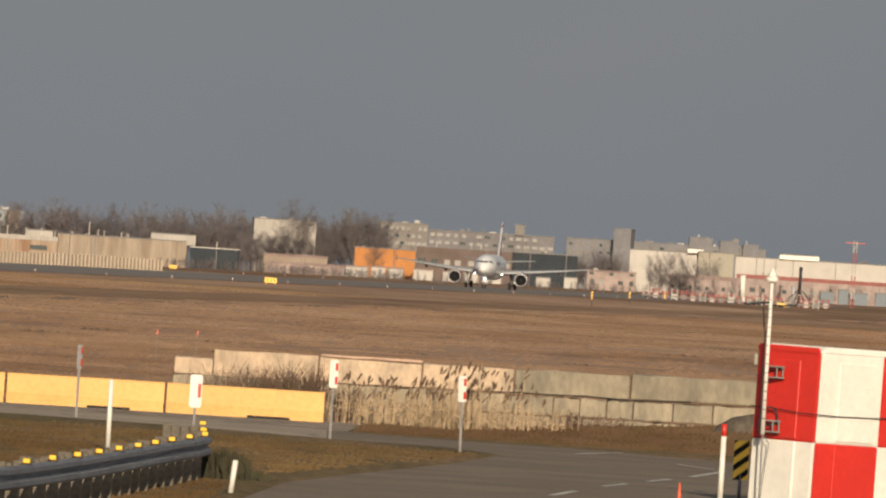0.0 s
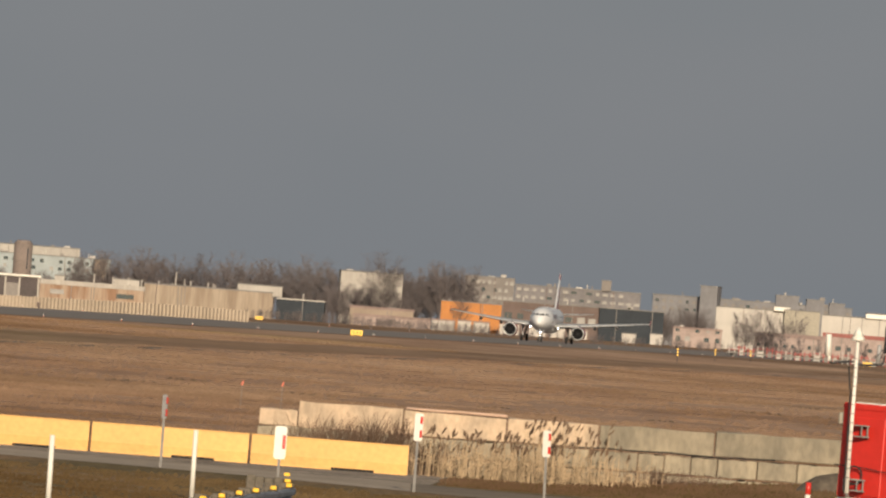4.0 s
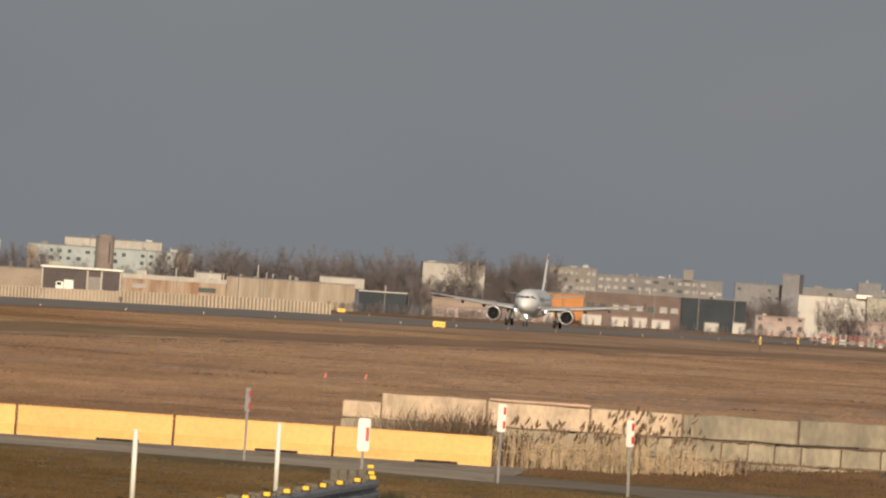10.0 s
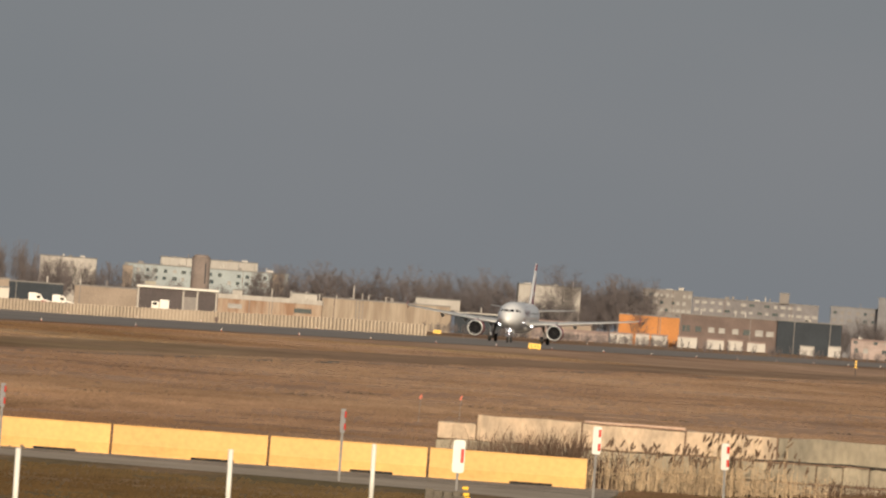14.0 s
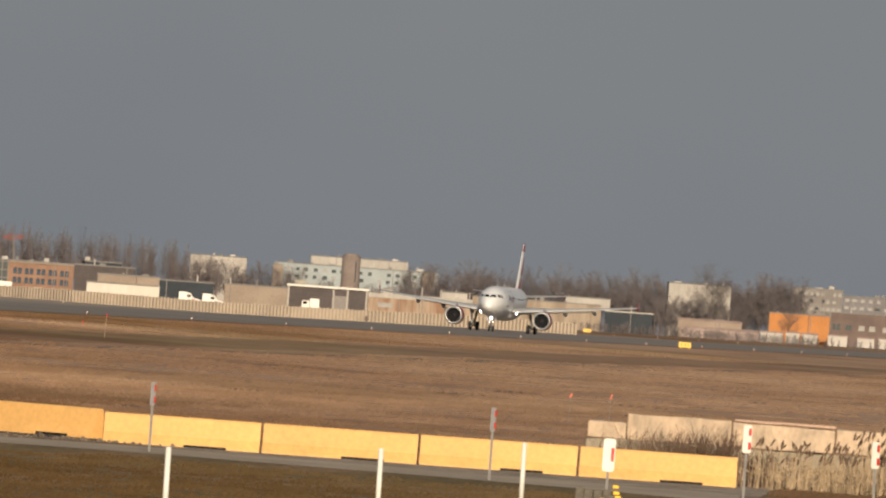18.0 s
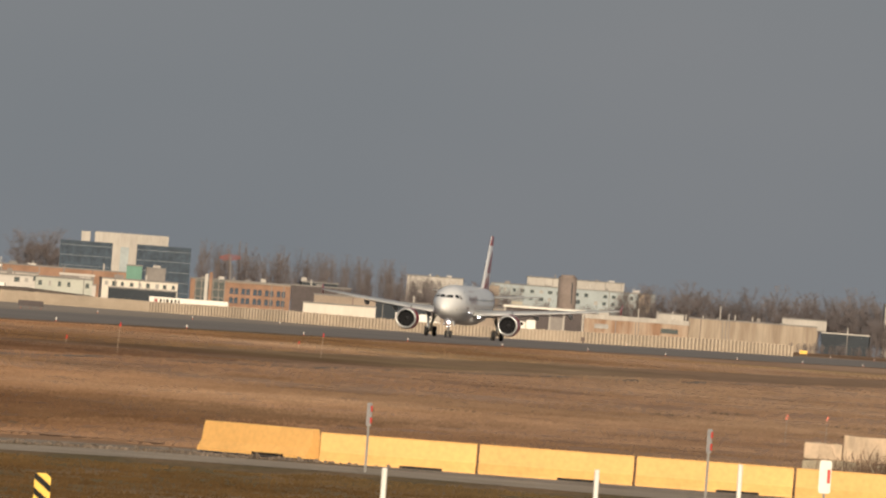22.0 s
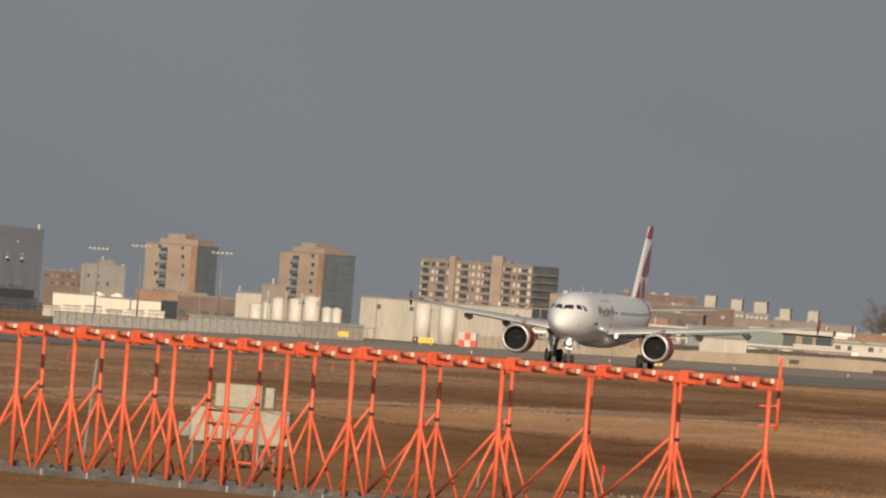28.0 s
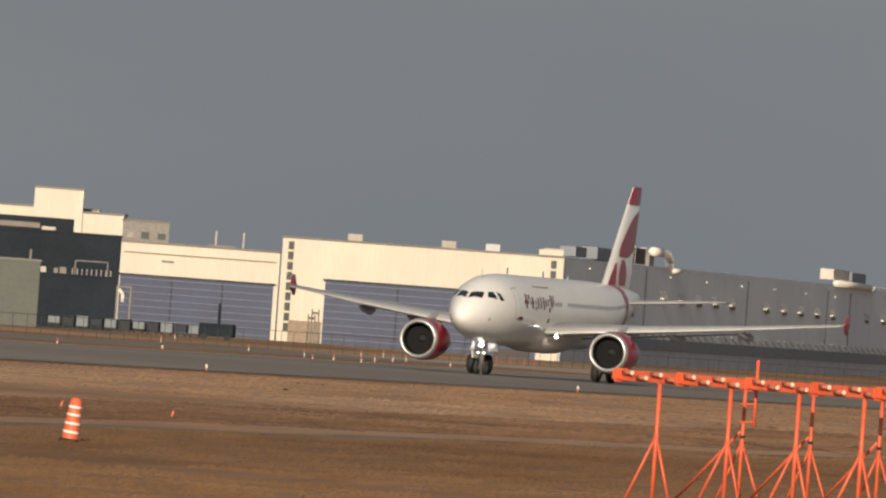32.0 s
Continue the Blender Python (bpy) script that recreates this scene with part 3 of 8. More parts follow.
FUSE = [(0.0, 0.04, 3.28), (0.12, 0.27, 3.29), (0.35, 0.49, 3.32), (0.8, 0.77, 3.38), (1.4, 1.04, 3.46), (2.1, 1.285, 3.56), (3.0, 1.545, 3.67), (4.0, 1.755, 3.75), (5.2, 1.90, 3.80),
        (6.8, 1.975, 3.83), (8.2, 1.985, 3.83), (12, 1.985, 3.83), (18, 1.985, 3.83), (24.5, 1.985, 3.83), (27, 1.86, 3.95), (29.5, 1.60, 4.17), (32, 1.23, 4.45), (34.3, 0.82, 4.76), (36.2, 0.45, 5.02), (37.4, 0.17, 5.16)]


def fuse_at(x):
    """The fuselage's radius and centre height x metres behind the nose."""
    for (a, r, z), (b, s, y) in zip(FUSE, FUSE[1:]):
        if a <= x <= b:
            f = (x - a) / (b - a)
            return r + (s - r) * f, z + (y - z) * f
    return FUSE[-1][1:]


def skin(x, ang, out=0.012):
    """A point on the fuselage: x behind the nose, ang degrees up from level on the aircraft's left."""
    r, zc = fuse_at(x)
    a = radians(ang)
    return (-x, (r + out) * math.cos(a), zc + (r + out) * 1.04 * math.sin(a))


def decal(bm, corners, nx=3, ny=3, out=0.012, mirror=False):
    """A patch on the fuselage over four corners (x, angle)."""
    (x0, a0), (x1, a1), (x2, a2), (x3, a3) = corners
    g = []
    for i in range(nx + 1):
        u, col = i / nx, []
        for j in range(ny + 1):
            v = j / ny
            x = (1 - v) * ((1 - u) * x0 + u * x1) + v * ((1 - u) * x3 + u * x2)
            a = (1 - v) * ((1 - u) * a0 + u * a1) + v * ((1 - u) * a3 + u * a2)
            p = skin(x, a, out)
            col.append(bm.verts.new((p[0], -p[1], p[2]) if mirror else p))
        g.append(col)
    for a_, b_ in zip(g, g[1:]):
        for j in range(ny):
            bm.faces.new((a_[j], a_[j + 1], b_[j + 1], b_[j]))


def fin_pt(s, h, side=1):
    """A point on the fin: s along the chord (0 to 1), h metres over its root at 5.75."""
    f = h / 6.0
    le, c = -29.4 - 5.2 * f, 6.1 - 4.2 * f
    t = 5 * 0.09 * (0.2969 * math.sqrt(s) - 0.126 * s - 0.3516 * s * s + 0.2843 * s ** 3 - 0.1036 * s ** 4)
    return (le - s * c, side * (t * c + 0.03), 5.75 + h)


def fin_patch(bm, rows_, side):
    """A patch between (h, first s, last s) rows, laid on the fin."""
    n = 8
    g = [[bm.verts.new(fin_pt(a + (b - a) * i / n, h, side)) for i in range(n + 1)] for h, a, b in rows_]
    for a_, b_ in zip(g, g[1:]):
        for i in range(n):
            bm.faces.new((a_[i], a_[i + 1], b_[i + 1], b_[i]))


def airliner():
    jet = thing("airliner", pose(0, 0, 0), "white twin-engined airliner with red tail petals on its takeoff run", "airliner")
    bm = bmesh.new()
    rings = lathe(bm, [(-x, r, z) for x, r, z in FUSE], 40)
    bm.faces.new(rings[0])
    bm.faces.new(rings[-1][::-1])
    for v in bm.verts:  # taller than wide
        r, zc = fuse_at(-v.co.x)
        v.co.z = zc + (v.co.z - zc) * 1.04
    part("fuselage", bm, M_AIR, jet, "glossy white fuselage", True)
    bm = bmesh.new()
    lathe(bm, [(-11.6, 0.2, 2.45), (-12.6, 1.1, 2.55), (-14, 1.75, 2.75), (-18, 1.85, 2.8), (-20.5, 1.5, 2.95), (-22.3, 0.4, 3.1)], 20)
    for v in bm.verts:
        v.co.y *= 1.2
        v.co.z = 2.7 + (v.co.z - 2.7) * 0.72
    part("belly_fairing", bm, M_AIR, jet, "", True)
    # cockpit windows: two in front and two on each side
    front = (((1.66, 49), (1.08, 86.5), (1.67, 86.5), (2.20, 58)), ((2.12, 42), (2.45, 53.5), (2.84, 47.5), (2.86, 28)), ((3.14, 22.5), (3.02, 43), (3.34, 39), (3.56, 22)))
    for c in front:
        for s in (False, True):
            bm = bmesh.new()
            decal(bm, c, 4, 4, 0.02, s)
            part("cockpit_window", bm, M_PANE, jet, "dark cockpit window")
    # cabin windows and doors
    for i in range(44):
        x = 6.6 + i * 0.53
        if 14.4 < x < 15.4 or x > 29:
            continue
        for s in (False, True):
            bm = bmesh.new()
            decal(bm, ((x, 12), (x + 0.2, 12), (x + 0.2, 18.5), (x, 18.5)), 1, 2, 0.014, s)
            part("cabin_window", bm, M_PANE, jet)
    for x in (5.0, 30.2):
        for s in (False, True):
            bm = bmesh.new()
            for c in (((x, -12), (x + 0.05, -12), (x + 0.05, 42), (x, 42)), ((x + 0.82, -12), (x + 0.87, -12), (x + 0.87, 42), (x + 0.82, 42)), ((x, 40), (x + 0.87, 40), (x + 0.87, 42), (x, 42)), ((x, -13.5), (x + 0.87, -13.5), (x + 0.87, -12), (x, -12))):
                decal(bm, c, 2, 4, 0.01, s)
            part("door_outline", bm, M_AIRG, jet)
    # the name on the side becomes plain upright bars of its size and colour
    strokes = [((a, l), (a + w, l), (a + w + 0.12, h), (a + 0.12, h)) for a, w, l, h in ((6.72, 0.3, 5, 29), (7.3, 0.34, 20, 28), (7.95, 0.3, 5, 24), (8.55, 0.24, 3, 9), (9.1, 0.3, 5, 23), (9.7, 0.28, 6, 25), (10.3, 0.28, 4, 25), (10.8, 0.26, 9, 22), (11.4, 0.32, -31, 23), (11.95, 0.3, 8, 30), (12.45, 0.28, 18, 29))]
    for s in (False, True):
        bm = bmesh.new()
        for c in strokes:
            decal(bm, c, 1, 3, 0.016, s)
        part("side_marking", bm, M_AIRDK, jet, "dark red plain marking bars on the side")
        bm = bmesh.new()
        decal(bm, ((9.4, 43.5), (12.9, 43.5), (12.9, 45.5), (9.4, 45.5)), 3, 1, 0.014, s)
        part("small_marking", bm, M_AIRRED, jet)
        # red sweep round the rear fuselage
        bm = bmesh.new()
        decal(bm, ((28.6, -42), (29.6, -42), (31.8, 80), (30.0, 80)), 3, 10, 0.014, s)
        part("tail_sweep", bm, M_AIRRED, jet, "dark red sweep round the tail")
    # wings
    for s in (1, -1):
        bm = bmesh.new()
        surface(bm, [(-11.9, s * 1.7, 2.72, 7.3, 0.14), (-14.6, s * 6.1, 3.12, 4.9, 0.12), (-18.2, s * 11.8, 3.72, 3.15, 0.11), (-21.4, s * 17.0, 4.34, 1.6, 0.10)])
        part("wing", bm, M_AIRG, jet, "pale grey wing", True)
        bm = bmesh.new()
        surface(bm, [(-11.72, s * 1.75, 2.66, 0.75, 0.3), (-14.42, s * 6.1, 3.06, 0.6, 0.3), (-18.05, s * 11.8, 3.68, 0.45, 0.3), (-21.3, s * 16.9, 4.30, 0.3, 0.3)])
        part("slat", bm, M_SLAT, jet, "pale grey slat along the leading edge", True)
        bm = bmesh.new()
        surface(bm, [(-19.0, s * 1.9, 2.45, 1.5, 0.1), (-19.2, s * 6.1, 2.86, 1.2, 0.1), (-20.6, s * 11.6, 3.45, 0.9, 0.1)])
        part("flap", bm, M_AIRG, jet, "", True)
        bm = bmesh.new()
        surface(bm, [(-22.2, s * 16.98, 3.80, 0.5, 0.08), (-21.6, s * 17.0, 4.35, 1.5, 0.08), (-22.4, s * 17.1, 5.05, 0.5, 0.08)], True)
        part("wingtip_fence", bm, M_AIRRED, jet, "red wingtip fence", True)
        for y, x, z in ((8.0, -18.5, 2.95), (11.6, -20.3, 3.35), (4.2, -18.4, 2.55)):
            bm = bmesh.new()
            lathe(bm, [(2.2, 0.03, 0.12), (1.2, 0.2, -0.02), (-0.2, 0.26, -0.14), (-1.6, 0.03, -0.05)], 10)
            fa = part("flap_fairing", bm, M_AIRG, jet, "", True)
            fa.matrix_basis = pose(x, s * y, z)
        bm = bmesh.new()
        surface(bm, [(-30.8, s * 0.5, 4.72, 3.6, 0.10), (-34.3, s * 6.22, 5.22, 1.4, 0.09)])
        part("tailplane", bm, M_AIRG, jet, "pale grey tailplane", True)
        # engine
        bm = bmesh.new()
        lathe(bm, [(-0.02, 1.00, 0), (-0.25, 1.17, 0), (-0.9, 1.24, 0), (-2.0, 1.22, 0), (-3.2, 1.02, 0), (-3.9, 0.86, 0), (-3.9, 0.8, 0), (-3.0, 0.7, 0)], 28)
        en = part("nacelle", bm, M_AIRRED, jet, "dark red engine nacelle", True)
        en.matrix_basis = pose(-11.2, s * 5.75, 1.80)
        bm = bmesh.new()
        lathe(bm, [(-0.26, 1.19, 0), (-0.08, 1.14, 0), (0.02, 1.06, 0), (0.0, 0.98, 0), (-0.12, 0.93, 0)], 28)
        dk = bmesh.new()
        lathe(dk, [(-0.12, 0.93, 0), (-0.45, 0.88, 0), (-0.9, 0.88, 0)], 28)
        part("inlet_duct", dk, M_FAN, en, "dark inlet duct", True)
        part("inlet_lip", bm, M_LIP, en, "polished metal inlet lip", True)
        bm = bmesh.new()
        lathe(bm, [(-0.85, 0.9, 0), (-0.9, 0.2, 0)], 28)
        part("fan_disc", bm, M_FAN, en, "dark fan disc", False)
        blade = None
        for i in range(22):
            a = 360 * i / 22
            if blade is None:
                blade = part("fan_blade", one(lambda bm: box(bm, (-0.8, 0.58, 0), (0.05, 0.62, 0.10))), M_FAN, en)
            else:
                share("fan_blade", blade, pose(0, 0, 0, a), en)
        bm = bmesh.new()
        lathe(bm, [(-0.9, 0.24, 0), (-0.65, 0.15, 0), (-0.5, 0.03, 0)], 16)
        part("spinner", bm, M_DARK, en, "", True)
        bm = bmesh.new()
        lathe(bm, [(-3.0, 0.62, 0), (-4.3, 0.42, 0), (-4.9, 0.08, 0)], 16)
        part("exhaust_cone", bm, M_DARK, en, "", True)
        bm = bmesh.new()
        surface(bm, [(-11.9, s * 5.75, 2.85, 5.6, 0.07), (-13.6, s * 5.75, 3.35, 4.6, 0.07)], True)
        part("pylon", bm, M_AIRG, jet, "", True)
    # fin
    bm = bmesh.new()
    surface(bm, [(-27.2, 0, 5.55, 8.3, 0.05), (-29.4, 0, 5.75, 6.1, 0.09), (-34.6, 0, 11.75, 1.9, 0.09)], True)
    part("fin", bm, M_AIR, jet, "white fin", True)
    for s in (1, -1):
        for nm, ol in (("fin_cap", [(4.95, 0.0, 1.0), (5.5, 0.0, 1.0), (6.02, 0.02, 1.0)]),
                       ("fin_petal", [(4.55, 0.86, 1.0), (4.2, 0.56, 1.0), (3.7, 0.34, 1.0), (3.1, 0.22, 1.0), (2.5, 0.15, 0.97), (2.1, 0.14, 0.90), (1.75, 0.18, 0.62)]),
                       ("fin_petal", [(1.6, 0.34, 0.46), (1.2, 0.32, 0.60), (0.7, 0.34, 0.68), (0.05, 0.42, 0.70)]),
                       ("fin_petal", [(1.4, 0.12, 0.16), (0.7, 0.08, 0.24), (0.05, 0.06, 0.30)])):
            bm = bmesh.new()
            fin_patch(bm, ol, s)
            part(nm, bm, M_AIRRED, jet, "dark red petal on the fin")
    # landing gear
    def leg(name, x, y, top, wheel_r, wheel_w, gap, lean=0.0):
        bm = bmesh.new()
        rod(bm, (x, y, wheel_r), (x, y + lean, top), 0.13, 0.16, 10)
        rod(bm, (x, y, wheel_r), (x, y, 1.5), 0.09, None, 10)
        rod(bm, (x - 0.1, y, 1.1), (x + (0.9 if lean == 0 else 0.2), y + lean * 2.2, top), 0.06, None, 8)
        rod(bm, (x, y - gap, wheel_r), (x, y + gap, wheel_r), 0.08, None, 8)
        g = part(name, bm, M_STEEL, jet, "steel landing gear leg", True)
        for o in (-gap, gap):
            bm = bmesh.new()
            lathe(bm, [(-wheel_w / 2, wheel_r * 0.55, 0), (-wheel_w / 2, wheel_r * 0.86, 0), (-wheel_w * 0.3, wheel_r * 0.98, 0), (0, wheel_r, 0), (wheel_w * 0.3, wheel_r * 0.98, 0), (wheel_w / 2, wheel_r * 0.86, 0), (wheel_w / 2, wheel_r * 0.55, 0)], 22)
            ty = part("tyre", bm, M_BLACK, g, "black tyre", True)
            ty.matrix_basis = pose(x, y + o, wheel_r, 0, 0, 90)
            bm = bmesh.new()
            lathe(bm, [(-wheel_w * 0.42, 0.02, 0), (-wheel_w * 0.46, wheel_r * 0.56, 0), (wheel_w * 0.46, wheel_r * 0.56, 0), (wheel_w * 0.42, 0.02, 0)], 14)
            rm = part("rim", bm, M_STEEL, g, "", True)
            rm.matrix_basis = pose(x, y + o, wheel_r, 0, 0, 90)
    leg("nose_gear", -5.07, 0, 2.4, 0.40, 0.24, 0.26)
    leg("main_gear", -17.7, 3.8, 2.9, 0.58, 0.42, 0.46, -0.35)
    leg("main_gear", -17.7, -3.8, 2.9, 0.58, 0.42, 0.46, 0.35)
    bm = bmesh.new()
    for s in (1, -1):
        box(bm, (-5.4, s * 0.5, 1.75), (1.7, 0.05, 0.75), 0, s * 12)
    part("nose_gear_doors", bm, M_AIR, jet)
    for s in (1, -1):
        bm = bmesh.new()
        box(bm, (-17.7, s * 4.15, 1.75), (1.5, 0.06, 1.7), 0, s * -6)
        part("main_gear_door", bm, M_AIR, jet)
    # lamps
    for x, y, z, r in ((-4.75, 0.0, 1.72, 0.12), (-4.85, 0.17, 1.28, 0.03), (-4.85, -0.17, 1.28, 0.03), (-12.15, 2.35, 2.5, 0.09), (-12.15, -2.35, 2.5, 0.09)):
        bm = bmesh.new()
        bmesh.ops.create_uvsphere(bm, u_segments=12, v_segments=8, radius=r, matrix=Matrix.Translation((x, y, z)))
        part("landing_lamp", bm, M_LAMP, jet, "lit white landing lamp", True)
    for sd in (False, True):
        part("air_probe", one(lambda bm: decal(bm, ((1.82, -18), (1.96, -18), (1.96, -11), (1.82, -11)), 1, 1, 0.05, sd)), M_AIRG, jet)
        part("service_hatch", one(lambda bm: decal(bm, ((5.5, -15), (6.35, -15), (6.35, -9), (5.5, -9)), 2, 1, 0.012, sd)), M_AIRDK, jet)
    for x, h in ((3.9, 0.55), (9.0, 0.4), (16.5, 0.35), (22.0, 0.25)):
        part("antenna", one(lambda bm: box(bm, (-x, 0, fuse_at(x)[1] + fuse_at(x)[0] * 1.04 + h / 2 - 0.02), (0.3 if x > 5 else 0.06, 0.04, h))), M_AIRG, jet)
    return jet


jet = airliner()

# ---- near ground: roads, barriers, posts, guard rail, shelter, wall, reeds ----
flat("verge", [(-30, 60), (40, 60), (40, 330), (12, 320), (9, 277), (-1.6, 273), (-19, 279), (-24, 270), (-26, 240)], M_VERGE, LOW + 0.006, "rough green-brown verge grass", "verge")
flat("service_road", [(-2.1, 250), (0.3, 248), (1.4, 242.5), (0.4, 228), (-1.1, 212), (-2.3, 198), (-2.8, 180), (-3.4, 120), (8, 120), (8.2, 236), (6.3, 252), (2.9, 258), (0.3, 259), (-2.2, 262)], M_ROAD, LOW + 0.014, "worn grey-brown asphalt service road", "road")
flat("service_path", [(-26, 249.5), (-24, 254), (-18.6, 260), (-15.3, 260.5), (-8.9, 257.5), (-5.4, 255), (-2.1, 250), (-2.2, 262), (-5.8, 266), (-9.3, 267.5), (-15.3, 271), (-20.4, 270), (-24.4, 262.5), (-28, 257)], M_PATH, LOW + 0.014, "pale dusty narrow path along the barriers", "path")
flat("gravel_shoulder", [(-28, 266), (-19.6, 271), (-16, 273.5), (-10.2, 265.5), (-1.8, 261.5), (-1.5, 277), (-19, 281), (-27, 272)], M_GRAVEL, LOW + 0.010, "pale gravel shoulder under the barriers", "gravel")
for x0, y0, x1, y1 in ((3.0, 213.5, 3.45, 217.5), (3.9, 221.5, 4.35, 225.5), (2.0, 201.5, 2.45, 207), (4.85, 230, 5.65, 239)):
    flat("road_dash", [(x0 - 0.05, y0), (x0 + 0.07, y0), (x1 + 0.07, y1), (x1 - 0.05, y1)], M_LINE, LOW + 0.022, "worn white road dash", "line")
flat("road_line", [(2.9, 250.5), (3.9, 256.2), (4.0, 256.2), (3.05, 250.5)], M_LINE, LOW + 0.022, "worn white road edge line", "line")
flat("road_line", [(4.8, 245), (5.6, 239.6), (5.68, 239.6), (4.92, 245)], M_LINE, LOW + 0.022, "worn white road edge line", "line")


def jersey(bm, length, h):
    """A concrete barrier section along x, with lifting slots and a battered foot."""
    prof = [(-0.30, 0.0), (-0.30, 0.07), (-0.17, 0.24), (-0.10, h - 0.03), (-0.07, h), (0.07, h), (0.10, h - 0.03), (0.17, 0.24), (0.30, 0.07), (0.30, 0.0)]
    ends = []
    for x in (-length / 2, length / 2):
        ends.append([bm.verts.new((x, y, z)) for y, z in prof])
    n = len(prof)
    for i in range(n):
        bm.faces.new((ends[0][i], ends[0][(i + 1) % n], ends[1][(i + 1) % n], ends[1][i]))
    bm.faces.new(ends[0])
    bm.faces.new(ends[1][::-1])


def barrier(x0, y0, x1, y1, dz=0.0):
    ang = math.degrees(math.atan2(y1 - y0, x1 - x0))
    length = math.hypot(x1 - x0, y1 - y0)
    b = thing("jersey_barrier", pose((x0 + x1) / 2, (y0 + y1) / 2, LOW + dz, 0, 0, ang), "yellow-painted concrete barrier section standing on gravel", "barrier", "yellow barriers in a row")
    bm = bmesh.new()
    jersey(bm, length - 0.06, 0.67)
    part("body", bm, M_YELLOW, b)
    bm = bmesh.new()
    box(bm, (0.15 * length, -0.297, 0.035), (0.95, 0.05, 0.06))
    part("drain_slot", bm, M_SIGNK, b, "dark drain slot at the foot")
    return b


barrier(-19.17, 277.4, -16.55, 275.2, 0.05)
for a_, b_ in zip((-16.48, -12.95, -9.46, -5.92), (-12.95, -9.46, -5.92, -2.38)):
    barrier(a_, 275, b_, 275)


def white_post(x, y, top, lean=1.2):
    p = thing("marker_post", pose(x, y, LOW, 0, -lean * 0.4), "slim white plastic road marker post", "post", "white marker posts")
    bm = bmesh.new()
    rod(bm, (0, 0, 0), (0, 0, top - LOW), 0.045, 0.042, 10)
    part("tube", bm, M_WHITE, p, "", True)
    bm = bmesh.new()
    rod(bm, (0, 0, 0), (0, 0, 0.03), 0.11, 0.10, 10)
    part("base", bm, M_BLACK, p)
    return p


for x_, y_, z_ in ((-5.7, 220, 0.79), (-7.44, 199, 0.76), (-9.86, 181, 0.77)):
    white_post(x_, y_, z_)


def sign_post(x, y, top, pw, ph, turn, post_mat, white=True, lean=0.0):
    """A post with a small panel that carries a red stripe."""
    p = thing("road_sign", pose(x, y, LOW, 0, lean, 0), "small white marker sign with red stripes on a thin steel post" if white else "weathered steel post with a narrow red striped marker", "sign", "marker signs")
    h = top - LOW
    bm = bmesh.new()
    box(bm, (0, 0, (h - 0.05) / 2), (0.05, 0.03, h - 0.05))
    part("post", bm, post_mat, p)
    bm = bmesh.new()
    rr = pw * 0.22
    ring = [(cx * (pw / 2 - rr) + rr * math.cos(radians(a)), h - ph / 2 + cz * (ph / 2 - rr) + rr * math.sin(radians(a))) for cx, cz, a0 in ((1, 1, 0), (-1, 1, 90), (-1, -1, 180), (1, -1, 270)) for a in (a0, a0 + 30, a0 + 60, a0 + 90)]
    ct, st_ = math.cos(radians(turn)), math.sin(radians(turn))
    fr, bk = [[bm.verts.new((x_ * ct - y_ * st_, x_ * st_ + y_ * ct - 0.03, z_)) for x_, z_ in ring] for y_ in (-0.006, 0.006)]
    bm.faces.new(fr)
    bm.faces.new(bk[::-1])
    for i in range(len(ring)):
        bm.faces.new((fr[i], bk[i], bk[(i + 1) % len(ring)], fr[(i + 1) % len(ring)]))
    pl = part("panel", bm, M_WHITE if white else M_ZINC, p)
    for f in ((0.12, 0.62) if not white or pw < 0.2 else (0.36,)):
        bm = bmesh.new()
        box(bm, (0, -0.038, h - ph * f - ph * 0.12), (pw * 0.27, 0.012, ph * (0.26 if pw < 0.2 else 0.42)), turn)
        st = part("stripe", bm, M_RED, pl, "red stripe")
        st.location.x = pw * 0.3
    return p


sign_post(-4.74, 248, 0.70, 0.24, 0.66, 0, M_GREYPOST)
sign_post(-2.03, 250, 1.15, 0.18, 0.56, 20, M_GREYPOST)
sign_post(0.58, 242, 1.07, 0.18, 0.52, 35, M_GREYPOST, True, -1.5)
sign_post(-7.38, 258, 1.07, 0.15, 0.5, 50, M_GREYPOST, False)
sign_post(-14.78, 263.5, 1.04, 0.15, 0.5, 50, M_GREYPOST, False)

# post with a red cap beside the shelter
rp = thing("marker_post", pose(4.8, 204.2, LOW), "white road marker post with a red cap", "post", "white marker posts")
part("tube", one(lambda bm: rod(bm, (0, 0, 0), (0, 0, 1.12), 0.045, None, 10)), M_WHITE, rp, "", True)
part("cap", one(lambda bm: rod(bm, (0, 0, 1.12), (0, 0, 1.32), 0.047, None, 10)), M_RED, rp, "red cap", True)

# short grey pipe bollard
bo = thing("pipe_bollard", pose(-2.96, 187, LOW - 0.0, 0, 2), "short grey steel pipe bollard", "bollard")
part("pipe", one(lambda bm: rod(bm, (0, 0, 0), (0.03, 0, 0.50), 0.042, None, 12)), M_WHITE, bo, "", True)


